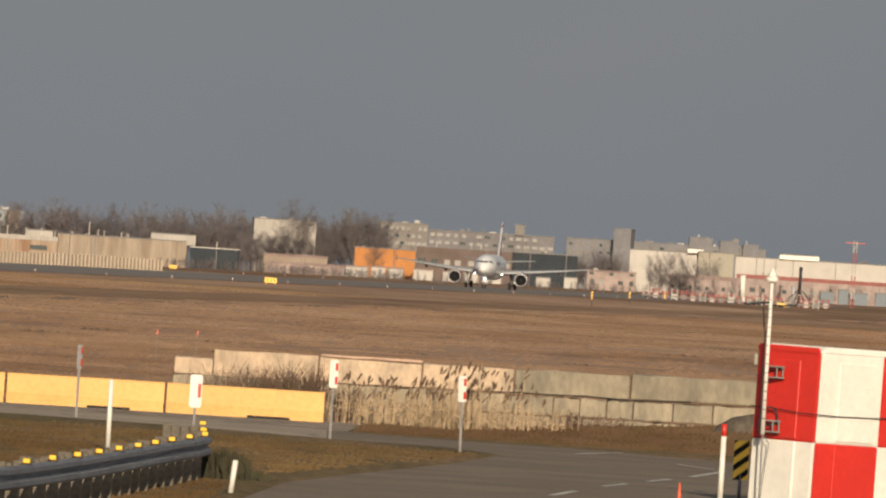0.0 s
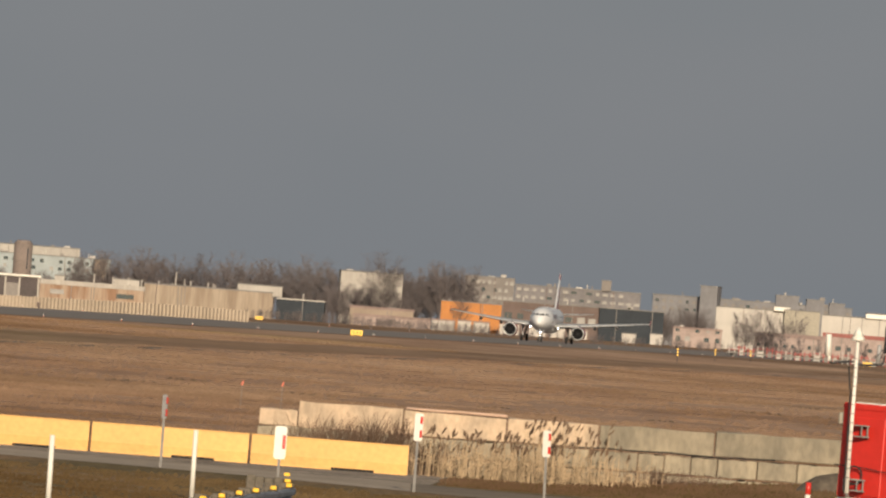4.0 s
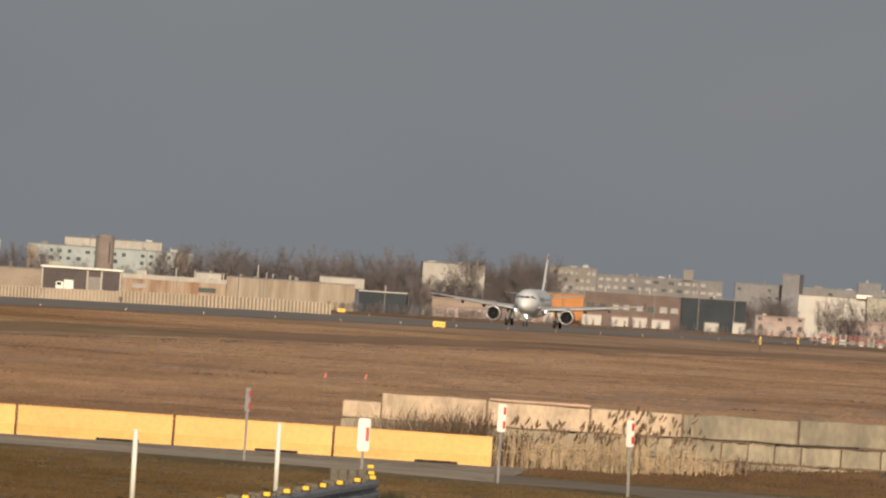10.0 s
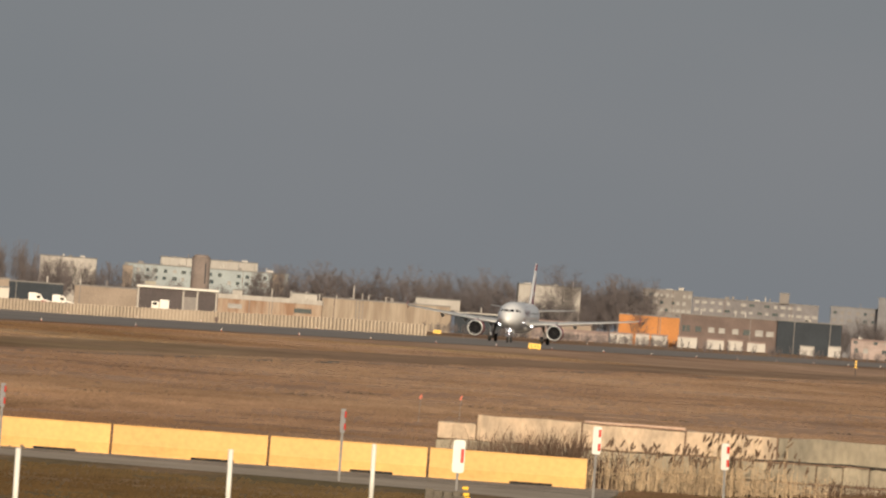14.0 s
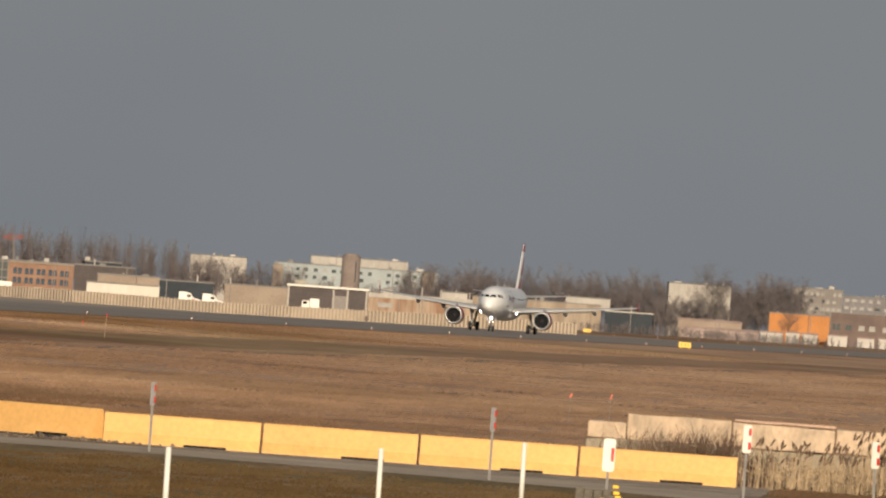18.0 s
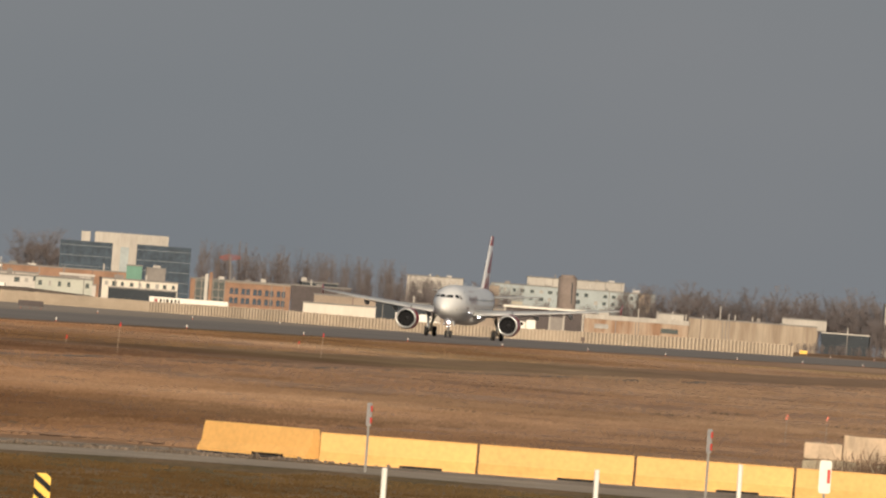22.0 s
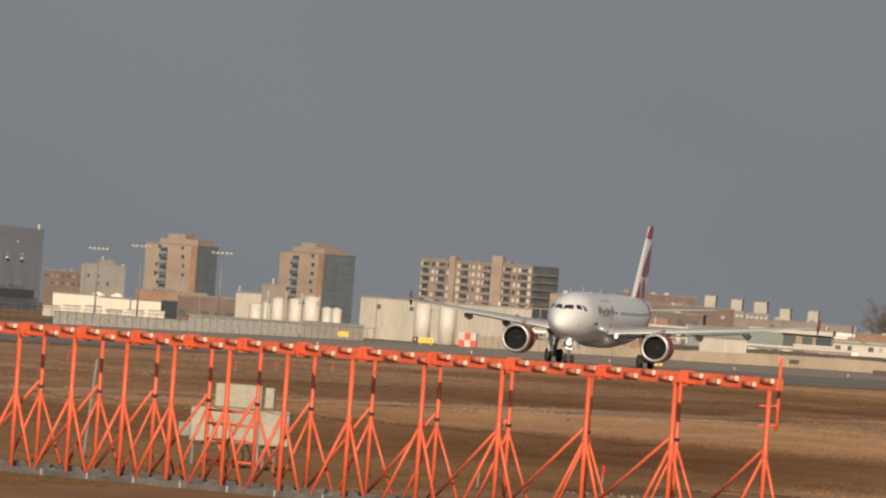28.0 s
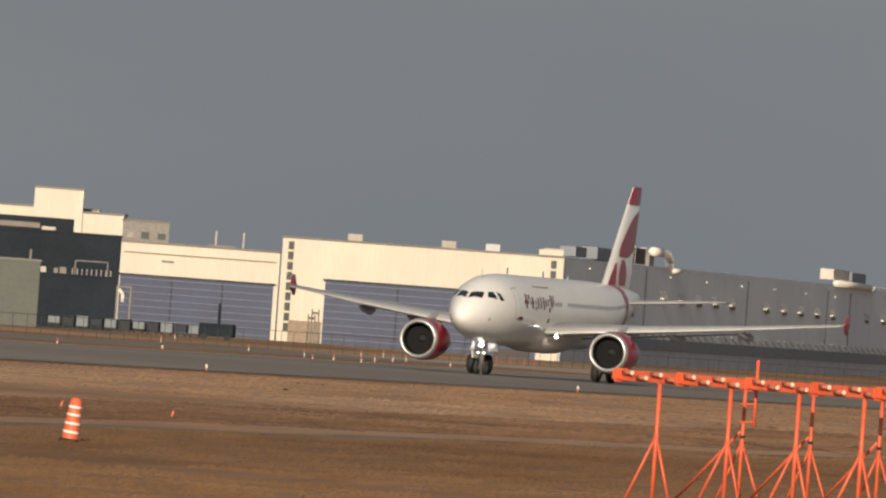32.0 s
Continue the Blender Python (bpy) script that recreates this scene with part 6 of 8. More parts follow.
# middle
block("factory", "plain tan brick factory end", (-172, 3376), (-155, 3376), 4.2, M_TAN, 30)
# closed wall: the shade inside the open bays is only its dark colour
GA = block("garage", "open dark garage under a white roof slab", (-155, 3377), (-133, 3378), 4.9, M_UMBER, 20, rim=0.8, rimmat=M_ROOFW, units=0)
for x_ in (0.3, 12.6, 16.4, 21.6):
    part("column", one(lambda bm: box(bm, (x_, -0.4, 1.6), (0.5, 0.5, 6.6))), M_CREAM, GA, "pale steel column")
part("back_panel", one(lambda bm: box(bm, (14.5, -0.15, 1.0), (3.6, 0.2, 4.4))), M_HAZE, GA, "grey panel")
part("roof_box", one(lambda bm: box(bm, (3.4, 2, 6.3), (3.0, 2, 0.9))), M_CABINET, GA)
part("roof_lip", one(lambda bm: box(bm, (11, -0.6, 5.3), (22.4, 0.6, 0.35))), M_WHITE, GA, "white roof lip")
block("factory", "long tan and brown factory with a pale cornice", (-148, 3517), (-109, 3518), 3.6, M_STAINED, 30, rim=1.3, rimmat=M_CREAM, win=(1, 4, 0.4, 0.5, 0.4, 2.5), units=9)
block("factory", "tan factory wall with dark loading doors", (-114, 3678), (-76, 3679), 5.9, M_STAINTAN, 30, units=6)
block("apartment_block", "cream upper flats behind bare trees", (-215, 4865), (-177, 4867), 18.2, M_CREAM, 20)
block("apartment_block", "pale blue glazed flats behind bare trees", (-228, 4845), (-164, 4847), 14.7, M_PALEBLUE, 12, win=(2, 18, 0.4, 0.5, 8.5, 2.8))
block("apartment_block", "cream flats behind bare trees", (-261, 4843), (-239, 4844), 15.3, M_CREAM, 20)
OF = thing("office_building", pose(-318, 3877, 0, 0, 0, 4.5), "dark glass office building with a tan stair core", "office building")
part("glass_wing", one(lambda bm: prism(bm, [(0, 0), (16.4, 0), (16.4, 20), (0, 20)], -4, 16.0)), M_OFFICE, OF, "dark blue-green glass wing")
part("glass_wing", one(lambda bm: prism(bm, [(24, 0), (41, 0), (41, 20), (24, 20)], -4, 16.2)), M_OFFICE, OF, "dark blue-green glass wing")
part("core", one(lambda bm: prism(bm, [(16.4, -0.8), (24, -0.8), (24, 20), (16.4, 20)], -4, 19.2)), M_CREAM, OF, "tan concrete core")
part("core_window", one(lambda bm: box(bm, (20.2, -0.85, 9), (2.6, 0.2, 12))), M_PALEBLUE, OF, "tall pale stair window")
part("roof_storey", one(lambda bm: prism(bm, [(10.6, 0.6), (33.7, 0.6), (33.7, 14), (10.6, 14)], 16.0, 19.3)), M_CREAM, OF, "tan roof storey")
part("stair_head", one(lambda bm: prism(bm, [(6.4, 1), (9.2, 1), (9.2, 6), (6.4, 6)], 16, 19.1)), M_CREAM, OF)
for i in range(5):
    for x0, x1 in ((0, 16.4), (24, 41)):
        part("floor_band", one(lambda bm: box(bm, ((x0 + x1) / 2, -0.05, 1.8 + i * 3.2), (x1 - x0, 0.2, 0.16))), M_SLATE, OF)
for i in range(9):
    for x0 in (1.0, 25.0):
        part("mullion", one(lambda bm: box(bm, (x0 + i * 1.85, -0.05, 7), (0.10, 0.16, 17))), M_DKBLUE, OF)
block("rooftop", "long white roof slab over the shop", (-284.4, 2985), (-264.2, 2986), 6.1, M_ROOFW, depth=18, z0=5.17)
block("low_shop", "low tan building with wide dark windows", (-276.6, 2987), (-264.2, 2988), 5.1, M_TAN, 17, rim=0.04, units=0, win=(1, 3, 0.75, 0.85, 1.6, 3.4), winmat=M_OFFICE)
block("low_shop", "white low building with dark windows", (-264, 2988), (-250, 2989.5), 4.3, M_CREAM, 20, win=(1, 9, 0.4, 0.4, 2, 2.6))
block("low_shop", "white low building with windows", (-234.6, 2991), (-216.4, 2993), 4.4, M_HWHITE, 20, win=(1, 9, 0.42, 0.42, 2.1, 2.6))
BO = block("brick_office", "orange brick office with pairs of arched windows and a glazed stair", (-229, 3212), (-203.1, 3214), 6.2, M_BRICK, 20, units=5)
part("glass_column", one(lambda bm: box(bm, (5.1, -0.4, 2.0), (7.8, 0.6, 8.6))), M_GLASS, BO, "dark glazed stair column")
for i in range(6):
    part("mullion", one(lambda bm: box(bm, (1.4 + i * 1.5, -0.75, 2.0), (0.22, 0.12, 8.6))), M_HAZE, BO)
for i in range(4):
    part("transom", one(lambda bm: box(bm, (5.1, -0.75, -0.4 + i * 2.1), (7.8, 0.1, 0.2))), M_HAZE, BO)
part("pillar", one(lambda bm: box(bm, (4.1, -0.6, 1.8), (0.8, 1.0, 11.8))), M_ROOFW, BO, "white pillar")
part("pillar", one(lambda bm: box(bm, (5.2, -0.6, 2.0), (0.8, 0.9, 12.4))), M_BRICK, BO)
part("cornice", one(lambda bm: box(bm, (17.6, -0.15, 6.0), (16.6, 0.4, 0.35))), M_TAN, BO, "tan brick cornice")
aw_ = None
for i in range(5):
    for k in (-0.62, 0.62):
        for z_ in (3.9, 1.5):
            x_ = 11.4 + i * 3.05 + k
            if aw_ is None:
                aw_ = part("arched_window", one(lambda bm: [box(bm, (0, 0, -0.15), (0.95, 0.14, 1.3)), box(bm, (0, 0, 0.55), (0.7, 0.14, 0.2)), box(bm, (0, 0.01, -0.85), (1.2, 0.24, 0.12))]), M_OFFICE, BO, "dark arched window")
                aw_.matrix_basis = pose(x_, -0.05, z_)
            else:
                share("arched_window", aw_, pose(x_, -0.05, z_), BO)
block("shed", "dark low metal shed", (-210.2, 3373), (-200.4, 3374), 7.6, M_DKBLUE, 20)
block("institution", "long red brown brick block", (-489, 4614), (-460, 4617), 16.8, M_BROWN, 20)
for x0, x1, z in ((-471.2, -467.3, 18.4), (-460.9, -457.0, 17.7), (-452.0, -447.4, 17.4), (-441.9, -438.2, 15.5), (-431.1, -427.4, 15.4)):
    block("tower_block", "small cream tower block", (x0, 4757), (x1, 4758), z, M_CREAM, 4, turn=18, side=M_HAZE, units=0)
    block("tower_podium", "grey wider lower storeys of a tower block", (x0 - 2.2, 4746), (x1 + 2.2, 4747), z - 4.6, M_HAZE, 6, win=(2, 5, 0.5, 0.5, z - 10.5, 2.8), winmat=M_ROOFW, units=1)
block("institution", "long low grey-brown brick block below the towers", (-470, 4735), (-412, 4737), 10.6, M_SLABW, 8, win=(1, 22, 0.5, 0.45, 7.2, 2.8), winmat=M_HAZE, units=5)
block("shed", "long teal metal shed", (-330, 3283), (-304, 3286), 5.4, M_TEAL, 30, units=0)
block("low_shop", "white roofed long building", (-327, 3435), (-298, 3437), 5.9, M_HWHITE, 20, rim=0.6, rimmat=M_WHITE)
block("apartment_tower", "grey-brown brick slab of flats with stacked balconies", (-528.2, 4318), (-489, 4322), 22.6, M_SLABW, 24, turn=22, side=M_TOWERSIDE, win=(7, 22, 0.5, 0.55, 3.8, 2.65), winmat=M_ROOFW, units=3)
block("warehouse", "large cream metal warehouse", (-359, 2827), (-320, 2832), 6.1, M_WAREHOUSE, 40, win=(1, 5, 0.12, 0.3, 2.5, 3.5))
block("institution", "tan flat-roofed brick block", (-416, 3727), (-402, 3728), 12.2, M_TAN, 20)
block("institution", "low brown brick complex", (-373, 3430), (-340, 3432), 8.5, M_BROWN, 20, win=(2, 8, 0.4, 0.4, 2, 3))
block("apartment_tower", "tan brick tower with stacked balconies", (-537.6, 3711), (-522.1, 3713), 18.6, M_FLATS, 13, turn=28, side=M_TOWERSIDE, win=(6, 2, 0.10, 0.4, 3, 2.7), units=0)
block("apartment_tower", "tan brick tower with stacked balconies", (-517.4, 3866), (-503.1, 3867), 19.6, M_FLATS, 17, turn=32, side=M_TOWERSIDE, win=(6, 2, 0.10, 0.4, 4, 2.7), units=0)
# hangars at the end
h1 = block("hangar", "white hangar front with a large blue sliding door", (-471, 2200), (-421, 2210), 15.5, M_HWHITE, 12, side=M_GREYW)
h2 = block("hangar", "white hangar with a wide blue door and cream fascia", (-499.5, 2194), (-471.3, 2200), 12.6, M_HWHITE, 60)
block("hangar_tower", "white hangar roof block", (-536, 2278), (-527, 2280), 22.0, M_HWHITE, 12, side=M_GREYW)
block("hangar_tower", "white hangar roof block beside the tower", (-528, 2281), (-519.5, 2282.5), 17.8, M_HWHITE, 12)
block("hangar_tower", "grey hangar roof block with dark windows", (-519.5, 2282), (-511, 2284), 17.0, M_GREYPOST, 12, win=(1, 3, 0.5, 0.4, 13, 3))
TB = block("terminal", "dark navy glazed terminal building with stepped parapet", (-508, 2120), (-484, 2126), 13.0, M_NAVY, 20, roof=M_NAVY)
part("parapet", one(lambda bm: prism(bm, [(0, -0.2), (14, -0.2), (16.2, -0.2), (16.2, 12), (0, 12)], 13.0, 15.6)), M_NAVY, TB, "raised dark parapet")
part("louvre", one(lambda bm: box(bm, (6.5, -0.3, 14.1), (7.5, 0.2, 0.9))), M_HAZE, TB, "pale parapet louvre")
part("louvre", one(lambda bm: box(bm, (11.8, -0.3, 13.7), (2.4, 0.2, 0.6))), M_ROOFW, TB)
PB = block("plant_block", "low black plant block before the terminal", (-474.6, 2025.1), (-462.2, 2028), 5.5, M_NAVY, 10, roof=M_NAVY, units=0)
part("gantry", one(lambda bm: [rod(bm, (5.8, 0.5, 8.2), (11.2, 0.5, 8.2), 0.12), rod(bm, (5.8, 0.5, 5.6), (5.8, 0.5, 8.2), 0.12), rod(bm, (11.2, 0.5, 5.6), (11.2, 0.5, 8.2), 0.12)]), M_GREYPOST, PB, "grey pipe gantry")
for i in range(9):
    part("baluster", one(lambda bm: rod(bm, (5.4 + i * 0.8, 0.2, 5.6), (5.4 + i * 0.8, 0.2, 6.9), 0.07)), M_ROOFW, PB)
for x_, z_, w_ in ((0.5, 6.2, 0.9), (2.6, 6.1, 0.7), (3.8, 6.3, 1.1)):
    part("roof_unit", one(lambda bm: box(bm, (x_, 1.0, z_), (w_, 1.0, 1.2))), M_ROOFW if x_ < 1 else M_HAZE, PB)
DU = thing("vent_duct", pose(-460.4, 2023, -3.2), "bright steel duct under a small frame", "duct")
part("duct", one(lambda bm: [rod(bm, (0, 0, 7.1), (0.7, 0, 6.3), 0.3), rod(bm, (0.7, 0, 6.3), (0.7, 0, 5.0), 0.3)]), M_WHITE, DU, "", True)
part("frame", one(lambda bm: [box(bm, (0.8, 0.4, 7.6), (2.6, 0.5, 0.2)), box(bm, (2.0, 0.4, 3.8), (0.3, 0.4, 7.6)), box(bm, (-0.4, 0.4, 3.8), (0.2, 0.4, 7.6))]), M_HAZE, DU)
# cart shapes added for an unidentified dark row behind the fence
for i in range(11):
    gq = thing("baggage_cart", pose(-450.6 + i * 2.2, 1935.5 + i * 0.5, -2.9), "dark cart shape added behind the wire fence", "cart", "dark ground carts")
    part("cover", one(lambda bm: [box(bm, (0, 0, 1.25), (1.9, 1.6, 1.2 + 0.25 * (i % 3))), soften(bm, 0.08)]), M_DKBLUE if i % 2 else M_SLATE, gq)
    part("chassis", one(lambda bm: box(bm, (0, 0, 0.4), (2.0, 1.5, 0.2))), M_BLACK, gq)
    for s_ in (-0.7, 0.7):
        part("wheel", one(lambda bm: rod(bm, (s_, -0.8, 0.25), (s_, -0.6, 0.25), 0.25, None, 10)), M_BLACK, gq)
FT = thing("fuel_truck", pose(-406.6, 1856, -2.8), "dark blue service truck parked by the hangar door", "truck")
part("body", one(lambda bm: [box(bm, (0, 0, 1.5), (5.4, 2.3, 2.0)), soften(bm, 0.15, 2)]), M_NAVY, FT)
part("mast", one(lambda bm: rod(bm, (0.2, 0, 2.5), (0.2, 0, 5.6), 0.22, None, 8)), M_NAVY, FT)
for s_ in (-1.8, 1.8):
    part("wheel", one(lambda bm: rod(bm, (s_, -1.2, 0.45), (s_, -0.9, 0.45), 0.45, None, 12)), M_BLACK, FT)
block("hangar_tower", "white hangar roof wall behind the terminal", (-546, 2290), (-527, 2294), 18.4, M_HWHITE, 12)
block("shed", "plain grey-green metal shed", (-468, 1965), (-461, 1967), 7.4, M_SHEDG, 20)
# smaller buildings in front of and between the large ones
block("low_shop", "white low wall with loading bays", (-238.8, 2789.8), (-220.2, 2791.3), 2.5, M_ROOFW, depth=6, win=(1, 6, 0.5, 0.5, -1.2, 3.0), winmat=M_WINLIT)
block("low_shop", "grey-white workshop with a dark glazed front", (-235.0, 2870.4), (-227.1, 2871.0), 4.5, M_HAZE, depth=8, rim=0.5, rimmat=M_ROOFW, win=(1, 2, 0.7, 0.5, 1.5, 3.0))
block("low_shop", "pale low store with a dark open bay", (-258.1, 2818.2), (-244.9, 2819.4), 2.2, M_HAZE, depth=6, rim=0.5, rimmat=M_ROOFW, win=(1, 4, 0.6, 0.7, -2.5, 3.0))
block("low_shop", "white flat-roofed low building", (-428.8, 2817.6), (-418.7, 2819.1), 1.9, M_HWHITE, depth=15)
block("low_shop", "white flat-roofed low building", (-416.6, 2809.3), (-409.9, 2810.3), 1.6, M_HWHITE, depth=15)
block("low_shop", "white flat-roofed low building", (-408.1, 2800.4), (-401.4, 2801.4), 1.6, M_HWHITE, depth=15)
# closed box, its dark colour stands for the shaded bay
block("garage", "dark open garage bay in a row", (-403.6, 2816.2), (-399.8, 2816.8), 2.0, M_DKBLUE, depth=10)
block("workshop", "long low brick workshop", (-431.7, 2968.8), (-414.8, 2971.2), 4.0, M_BRICK, depth=20, rimmat=M_ROOF)
block("workshop", "brown low workshop with dark doors", (-416.0, 2930.6), (-399.4, 2932.9), 3.4, M_BROWN, depth=20, win=(1, 6, 0.6, 0.5, -2, 3))
block("apartment_block", "distant purple brown block", (-696.0, 4547.0), (-679.8, 4549.5), 9.4, M_BROWN, depth=12, win=(2, 8, 0.5, 0.4, 3.4, 2.8), winmat=M_HAZE)
block("apartment_block", "distant stepped grey block", (-675.1, 4499.9), (-659.1, 4502.2), 12.6, M_HAZE, depth=12, win=(3, 9, 0.55, 0.5, 4.4, 2.7), winmat=M_SLATE)
block("apartment_block", "distant stepped grey block", (-671.0, 4510), (-664.5, 4511), 14.2, M_HAZE, depth=8, win=(1, 4, 0.5, 0.4, 11.2, 2.8), winmat=M_SLATE, units=2)
for i in range(6):
    block("site_cabin", "low pale cabin behind the wire fence", (-413.0 + i * 4.6, 2700 + i * 0.6), (-409.4 + i * 4.6, 2700.5 + i * 0.6), -0.9 + 0.25 * (i % 3), M_ROOFW if i % 3 else M_CREAM, depth=3, rim=0.2, units=0)
block("plant_building", "cream industrial plant block", (-394.2, 2873.1), (-388.4, 2873.9), 5.1, M_CREAM, depth=12)
block("plant_building", "cream industrial plant block", (-395.3, 2923.4), (-391.1, 2924.0), 7.4, M_HAZE, depth=12)
block("yard_wall", "plain pale grey yard wall", (-254.7, 1933.3), (-244.8, 1934.6), 0.7, M_HAZE, depth=1, rim=0.15)
block("yard_wall", "dull grey concrete yard wall", (-276.3, 1960.6), (-258.8, 1963.0), 0.4, M_GREYPOST, depth=1, rim=0.15)
block("yard_wall", "pale low concrete yard wall", (-300.6, 1977.3), (-279.0, 1980.4), -0.7, M_GREYPOST, depth=1, rim=0.15)
block("plant_building", "dark plant building with white pipes", (-328.1, 2901.5), (-315.7, 2902.9), 6.4, M_DKBLUE, depth=15)
block("institution", "brown brick wing with windows", (-444.9, 4327.2), (-418.2, 4329.8), 12.7, M_BROWN, depth=15, win=(1, 10, 0.4, 0.4, 8.5, 2.8))
block("institution", "tan stepped wing with windows", (-372.1, 3419.8), (-359.0, 3421.2), 10.0, M_TAN, depth=15, win=(2, 6, 0.4, 0.4, 2, 2.8))
block("institution", "low brick wing with windows", (-352.9, 3281.1), (-334.6, 3283.0), 6.4, M_BRICK, depth=15, win=(1, 7, 0.4, 0.4, 1.5, 2.8))
block("low_shop", "long low white flat-roofed store", (-197.5, 1990.2), (-189.9, 1991.0), 2.8, M_CREAM, depth=5)
block("low_shop", "white low store by the fence", (-246.8, 2487.8), (-237.6, 2488.7), 1.75, M_ROOFW, depth=8, rim=0.15)
block("low_shop", "white terminal roof over dark glass", (-247.0, 2588.2), (-225.0, 2590.1), 1.75, M_HAZE, depth=8, rim=0.4, rimmat=M_ROOFW, win=(1, 9, 0.7, 0.8, -0.6, 2.2), winmat=M_ROOFW, units=0)
block("low_shop", "white low building with dark windows", (-237.7, 2689.5), (-226.1, 2690.5), 3.5, M_ROOFW, depth=8, win=(1, 5, 0.4, 0.4, 1.5, 2.4))
block("low_shop", "pale block with flat roof", (-224.6, 2680.5), (-212.4, 2681.6), 3.6, M_PALEWALL, depth=8, win=(1, 6, 0.3, 0.4, 1.2, 2.4))
block("shed", "pale grey flat-roofed shed", (-231.5, 3091.3), (-226.8, 3091.7), 7.7, M_HAZE, depth=8)
block("green_tank", "green boxed rooftop plant unit", (-251.8, 3290.4), (-247.7, 3290.7), 8.4, M_GREEN, depth=8)
block("plant_room", "grey rooftop plant rooms", (-246.7, 3290.8), (-241.7, 3291.1), 7.8, M_HAZE, depth=8)
block("workshop", "low brick roofs before the office", (-317.2, 3586.0), (-272.6, 3589.6), 6.7, M_BRICK, depth=10)
block("dark_store", "dark low store beside trucks", (-227.5, 2921.3), (-211.5, 2922.5), 2.3, M_DKBLUE, depth=10)
block("shed", "pale flat-roofed industrial shed", (-183.4, 2994.4), (-168.5, 2995.3), 4.3, M_TAN, depth=15)
block("shed", "white long trailer shed", (-183.4, 2954.3), (-166.1, 2955.3), 2.2, M_HWHITE, depth=4)
block("shed", "long dark blue metal shed", (-171.3, 3045.2), (-158.0, 3045.9), 3.9, M_DKBLUE, depth=15)
block("shed", "dark grey shed with pipes", (-211.0, 3343.3), (-195.0, 3344.1), 6.5, M_UMBER, depth=15)
block("rooftop", "white rooftop plant box", (-86.7, 3689.0), (-73.4, 3689.3), 7.9, M_CREAM, depth=6, z0=5)
block("rooftop", "pale rooftop plant box on factory", (-118.1, 3528.0), (-110.8, 3528.3), 6.4, M_CREAM, depth=6, z0=4)
block("rooftop", "pale rooftop plant box on factory", (-134.9, 3527.4), (-132.1, 3527.5), 6.1, M_CREAM, depth=6, z0=4)
block("apartment_block", "tan end of the glazed flats", (-228.2, 4834.6), (-224.2, 4834.8), 13.7, M_TAN, depth=10)
block("apartment_block", "tan end of the glazed flats", (-169.8, 4837.0), (-165.3, 4837.2), 14.5, M_TAN, depth=10)
block("shed", "plain white steel container", (29.0, 3799.9), (33.3, 3799.9), 1.9, M_ROOFW, depth=3)
block("shed", "plain white steel container", (37.6, 3799.8), (41.5, 3799.8), 2.4, M_ROOFW, depth=3)
block("red_hall", "low red brick hall beside warehouse", (71.2, 3899.3), (92.6, 3898.9), 4.6, M_PINK, depth=15, rim=1.2, rimmat=M_ROOFR, win=(1, 8, 0.4, 0.4, 0.4, 3.0))
block("red_hall", "low red striped hall", (92.6, 3898.9), (145.4, 3897.5), 5.9, M_PINK, depth=15, rim=1.2, rimmat=M_DEEPRED, win=(1, 16, 0.5, 0.4, 0.8, 3.2))
for x_, w_, z_ in ((118, 4, 3.0), (123.5, 3, 4.0), (128, 4.5, 3.2), (135, 3.5, 3.6)):
    block("shed", "dark grey equipment hut by the antennas", (x_, 3860), (x_ + w_, 3860), z_, M_SLATE, depth=4, units=0)

# ---- hangar details ----


def hangar_front(b, length, z1, door0, door1, ztop, strips):
    """A ribbed door and window strips on a hangar front; distances along the front from its left end."""
    dr = part("door", one(lambda bm: box(bm, ((door0 + door1) / 2, -0.15, (ztop - 4.5) / 2), (door1 - door0, 0.3, ztop + 4.5))), M_BLUEDOOR, b, "blue ribbed sliding door")
    n = int((ztop + 3.5) / 1.25)
    for i in range(n):
        part("door_rib", one(lambda bm: box(bm, ((door0 + door1) / 2, -0.36, ztop - 0.5 - i * 1.25), (door1 - door0, 0.12, 0.15))), M_RIB, dr)
    for f in (0.34, 0.67):
        part("door_seam", one(lambda bm: box(bm, (door0 + (door1 - door0) * f, -0.34, (ztop - 4.5) / 2), (0.25, 0.1, ztop + 4.5))), M_DKBLUE, dr)
    part("door_header", one(lambda bm: box(bm, ((door0 + door1) / 2, -0.2, ztop + 0.15), (door1 - door0 + 0.8, 0.5, 0.3))), M_DKBLUE, b)
    for x in strips:
        for i in range(9):
            part("strip_window", one(lambda bm: box(bm, (x, -0.05, z1 - 1.3 - i * 1.85), (1.0, 0.14, 1.45))), M_GLASS, b, "dark stair window")


hangar_front(h1, 50.9, 15.5, 8.2, 47.0, 8.3, (1.6, 49.2))
hangar_front(h2, 28.8, 12.6, 0.2, 28.0, 6.7, ())
part("fascia_line", one(lambda bm: box(bm, (14.4, -0.2, 10.9), (27.5, 0.2, 0.15))), M_TAN, h2)
part("plinth", one(lambda bm: box(bm, (5.0, -0.1, -1.4), (6.0, 0.2, 4.2))), M_TAN, h1)
for x_ in (13, 30, 38, 49):
    part("roof_unit", one(lambda bm: box(bm, (x_, 4, 16.3), (2.6 if x_ < 49 else 3.6, 3, 1.6))), M_CREAM if x_ != 38 else M_GREYW, h1)
part("end_parapet", one(lambda bm: box(bm, (48.6, 2, 16.1), (4.4, 4, 1.4))), M_HWHITE, h1, "raised white parapet end")
for x_, w_ in ((8.5, 4.0), (9.5, 0.9)):
    part("wall_vent", one(lambda bm: box(bm, (x_, -0.1, 9.6), (w_ * 0.5, 0.2, 0.35))), M_GREYPOST, h2)
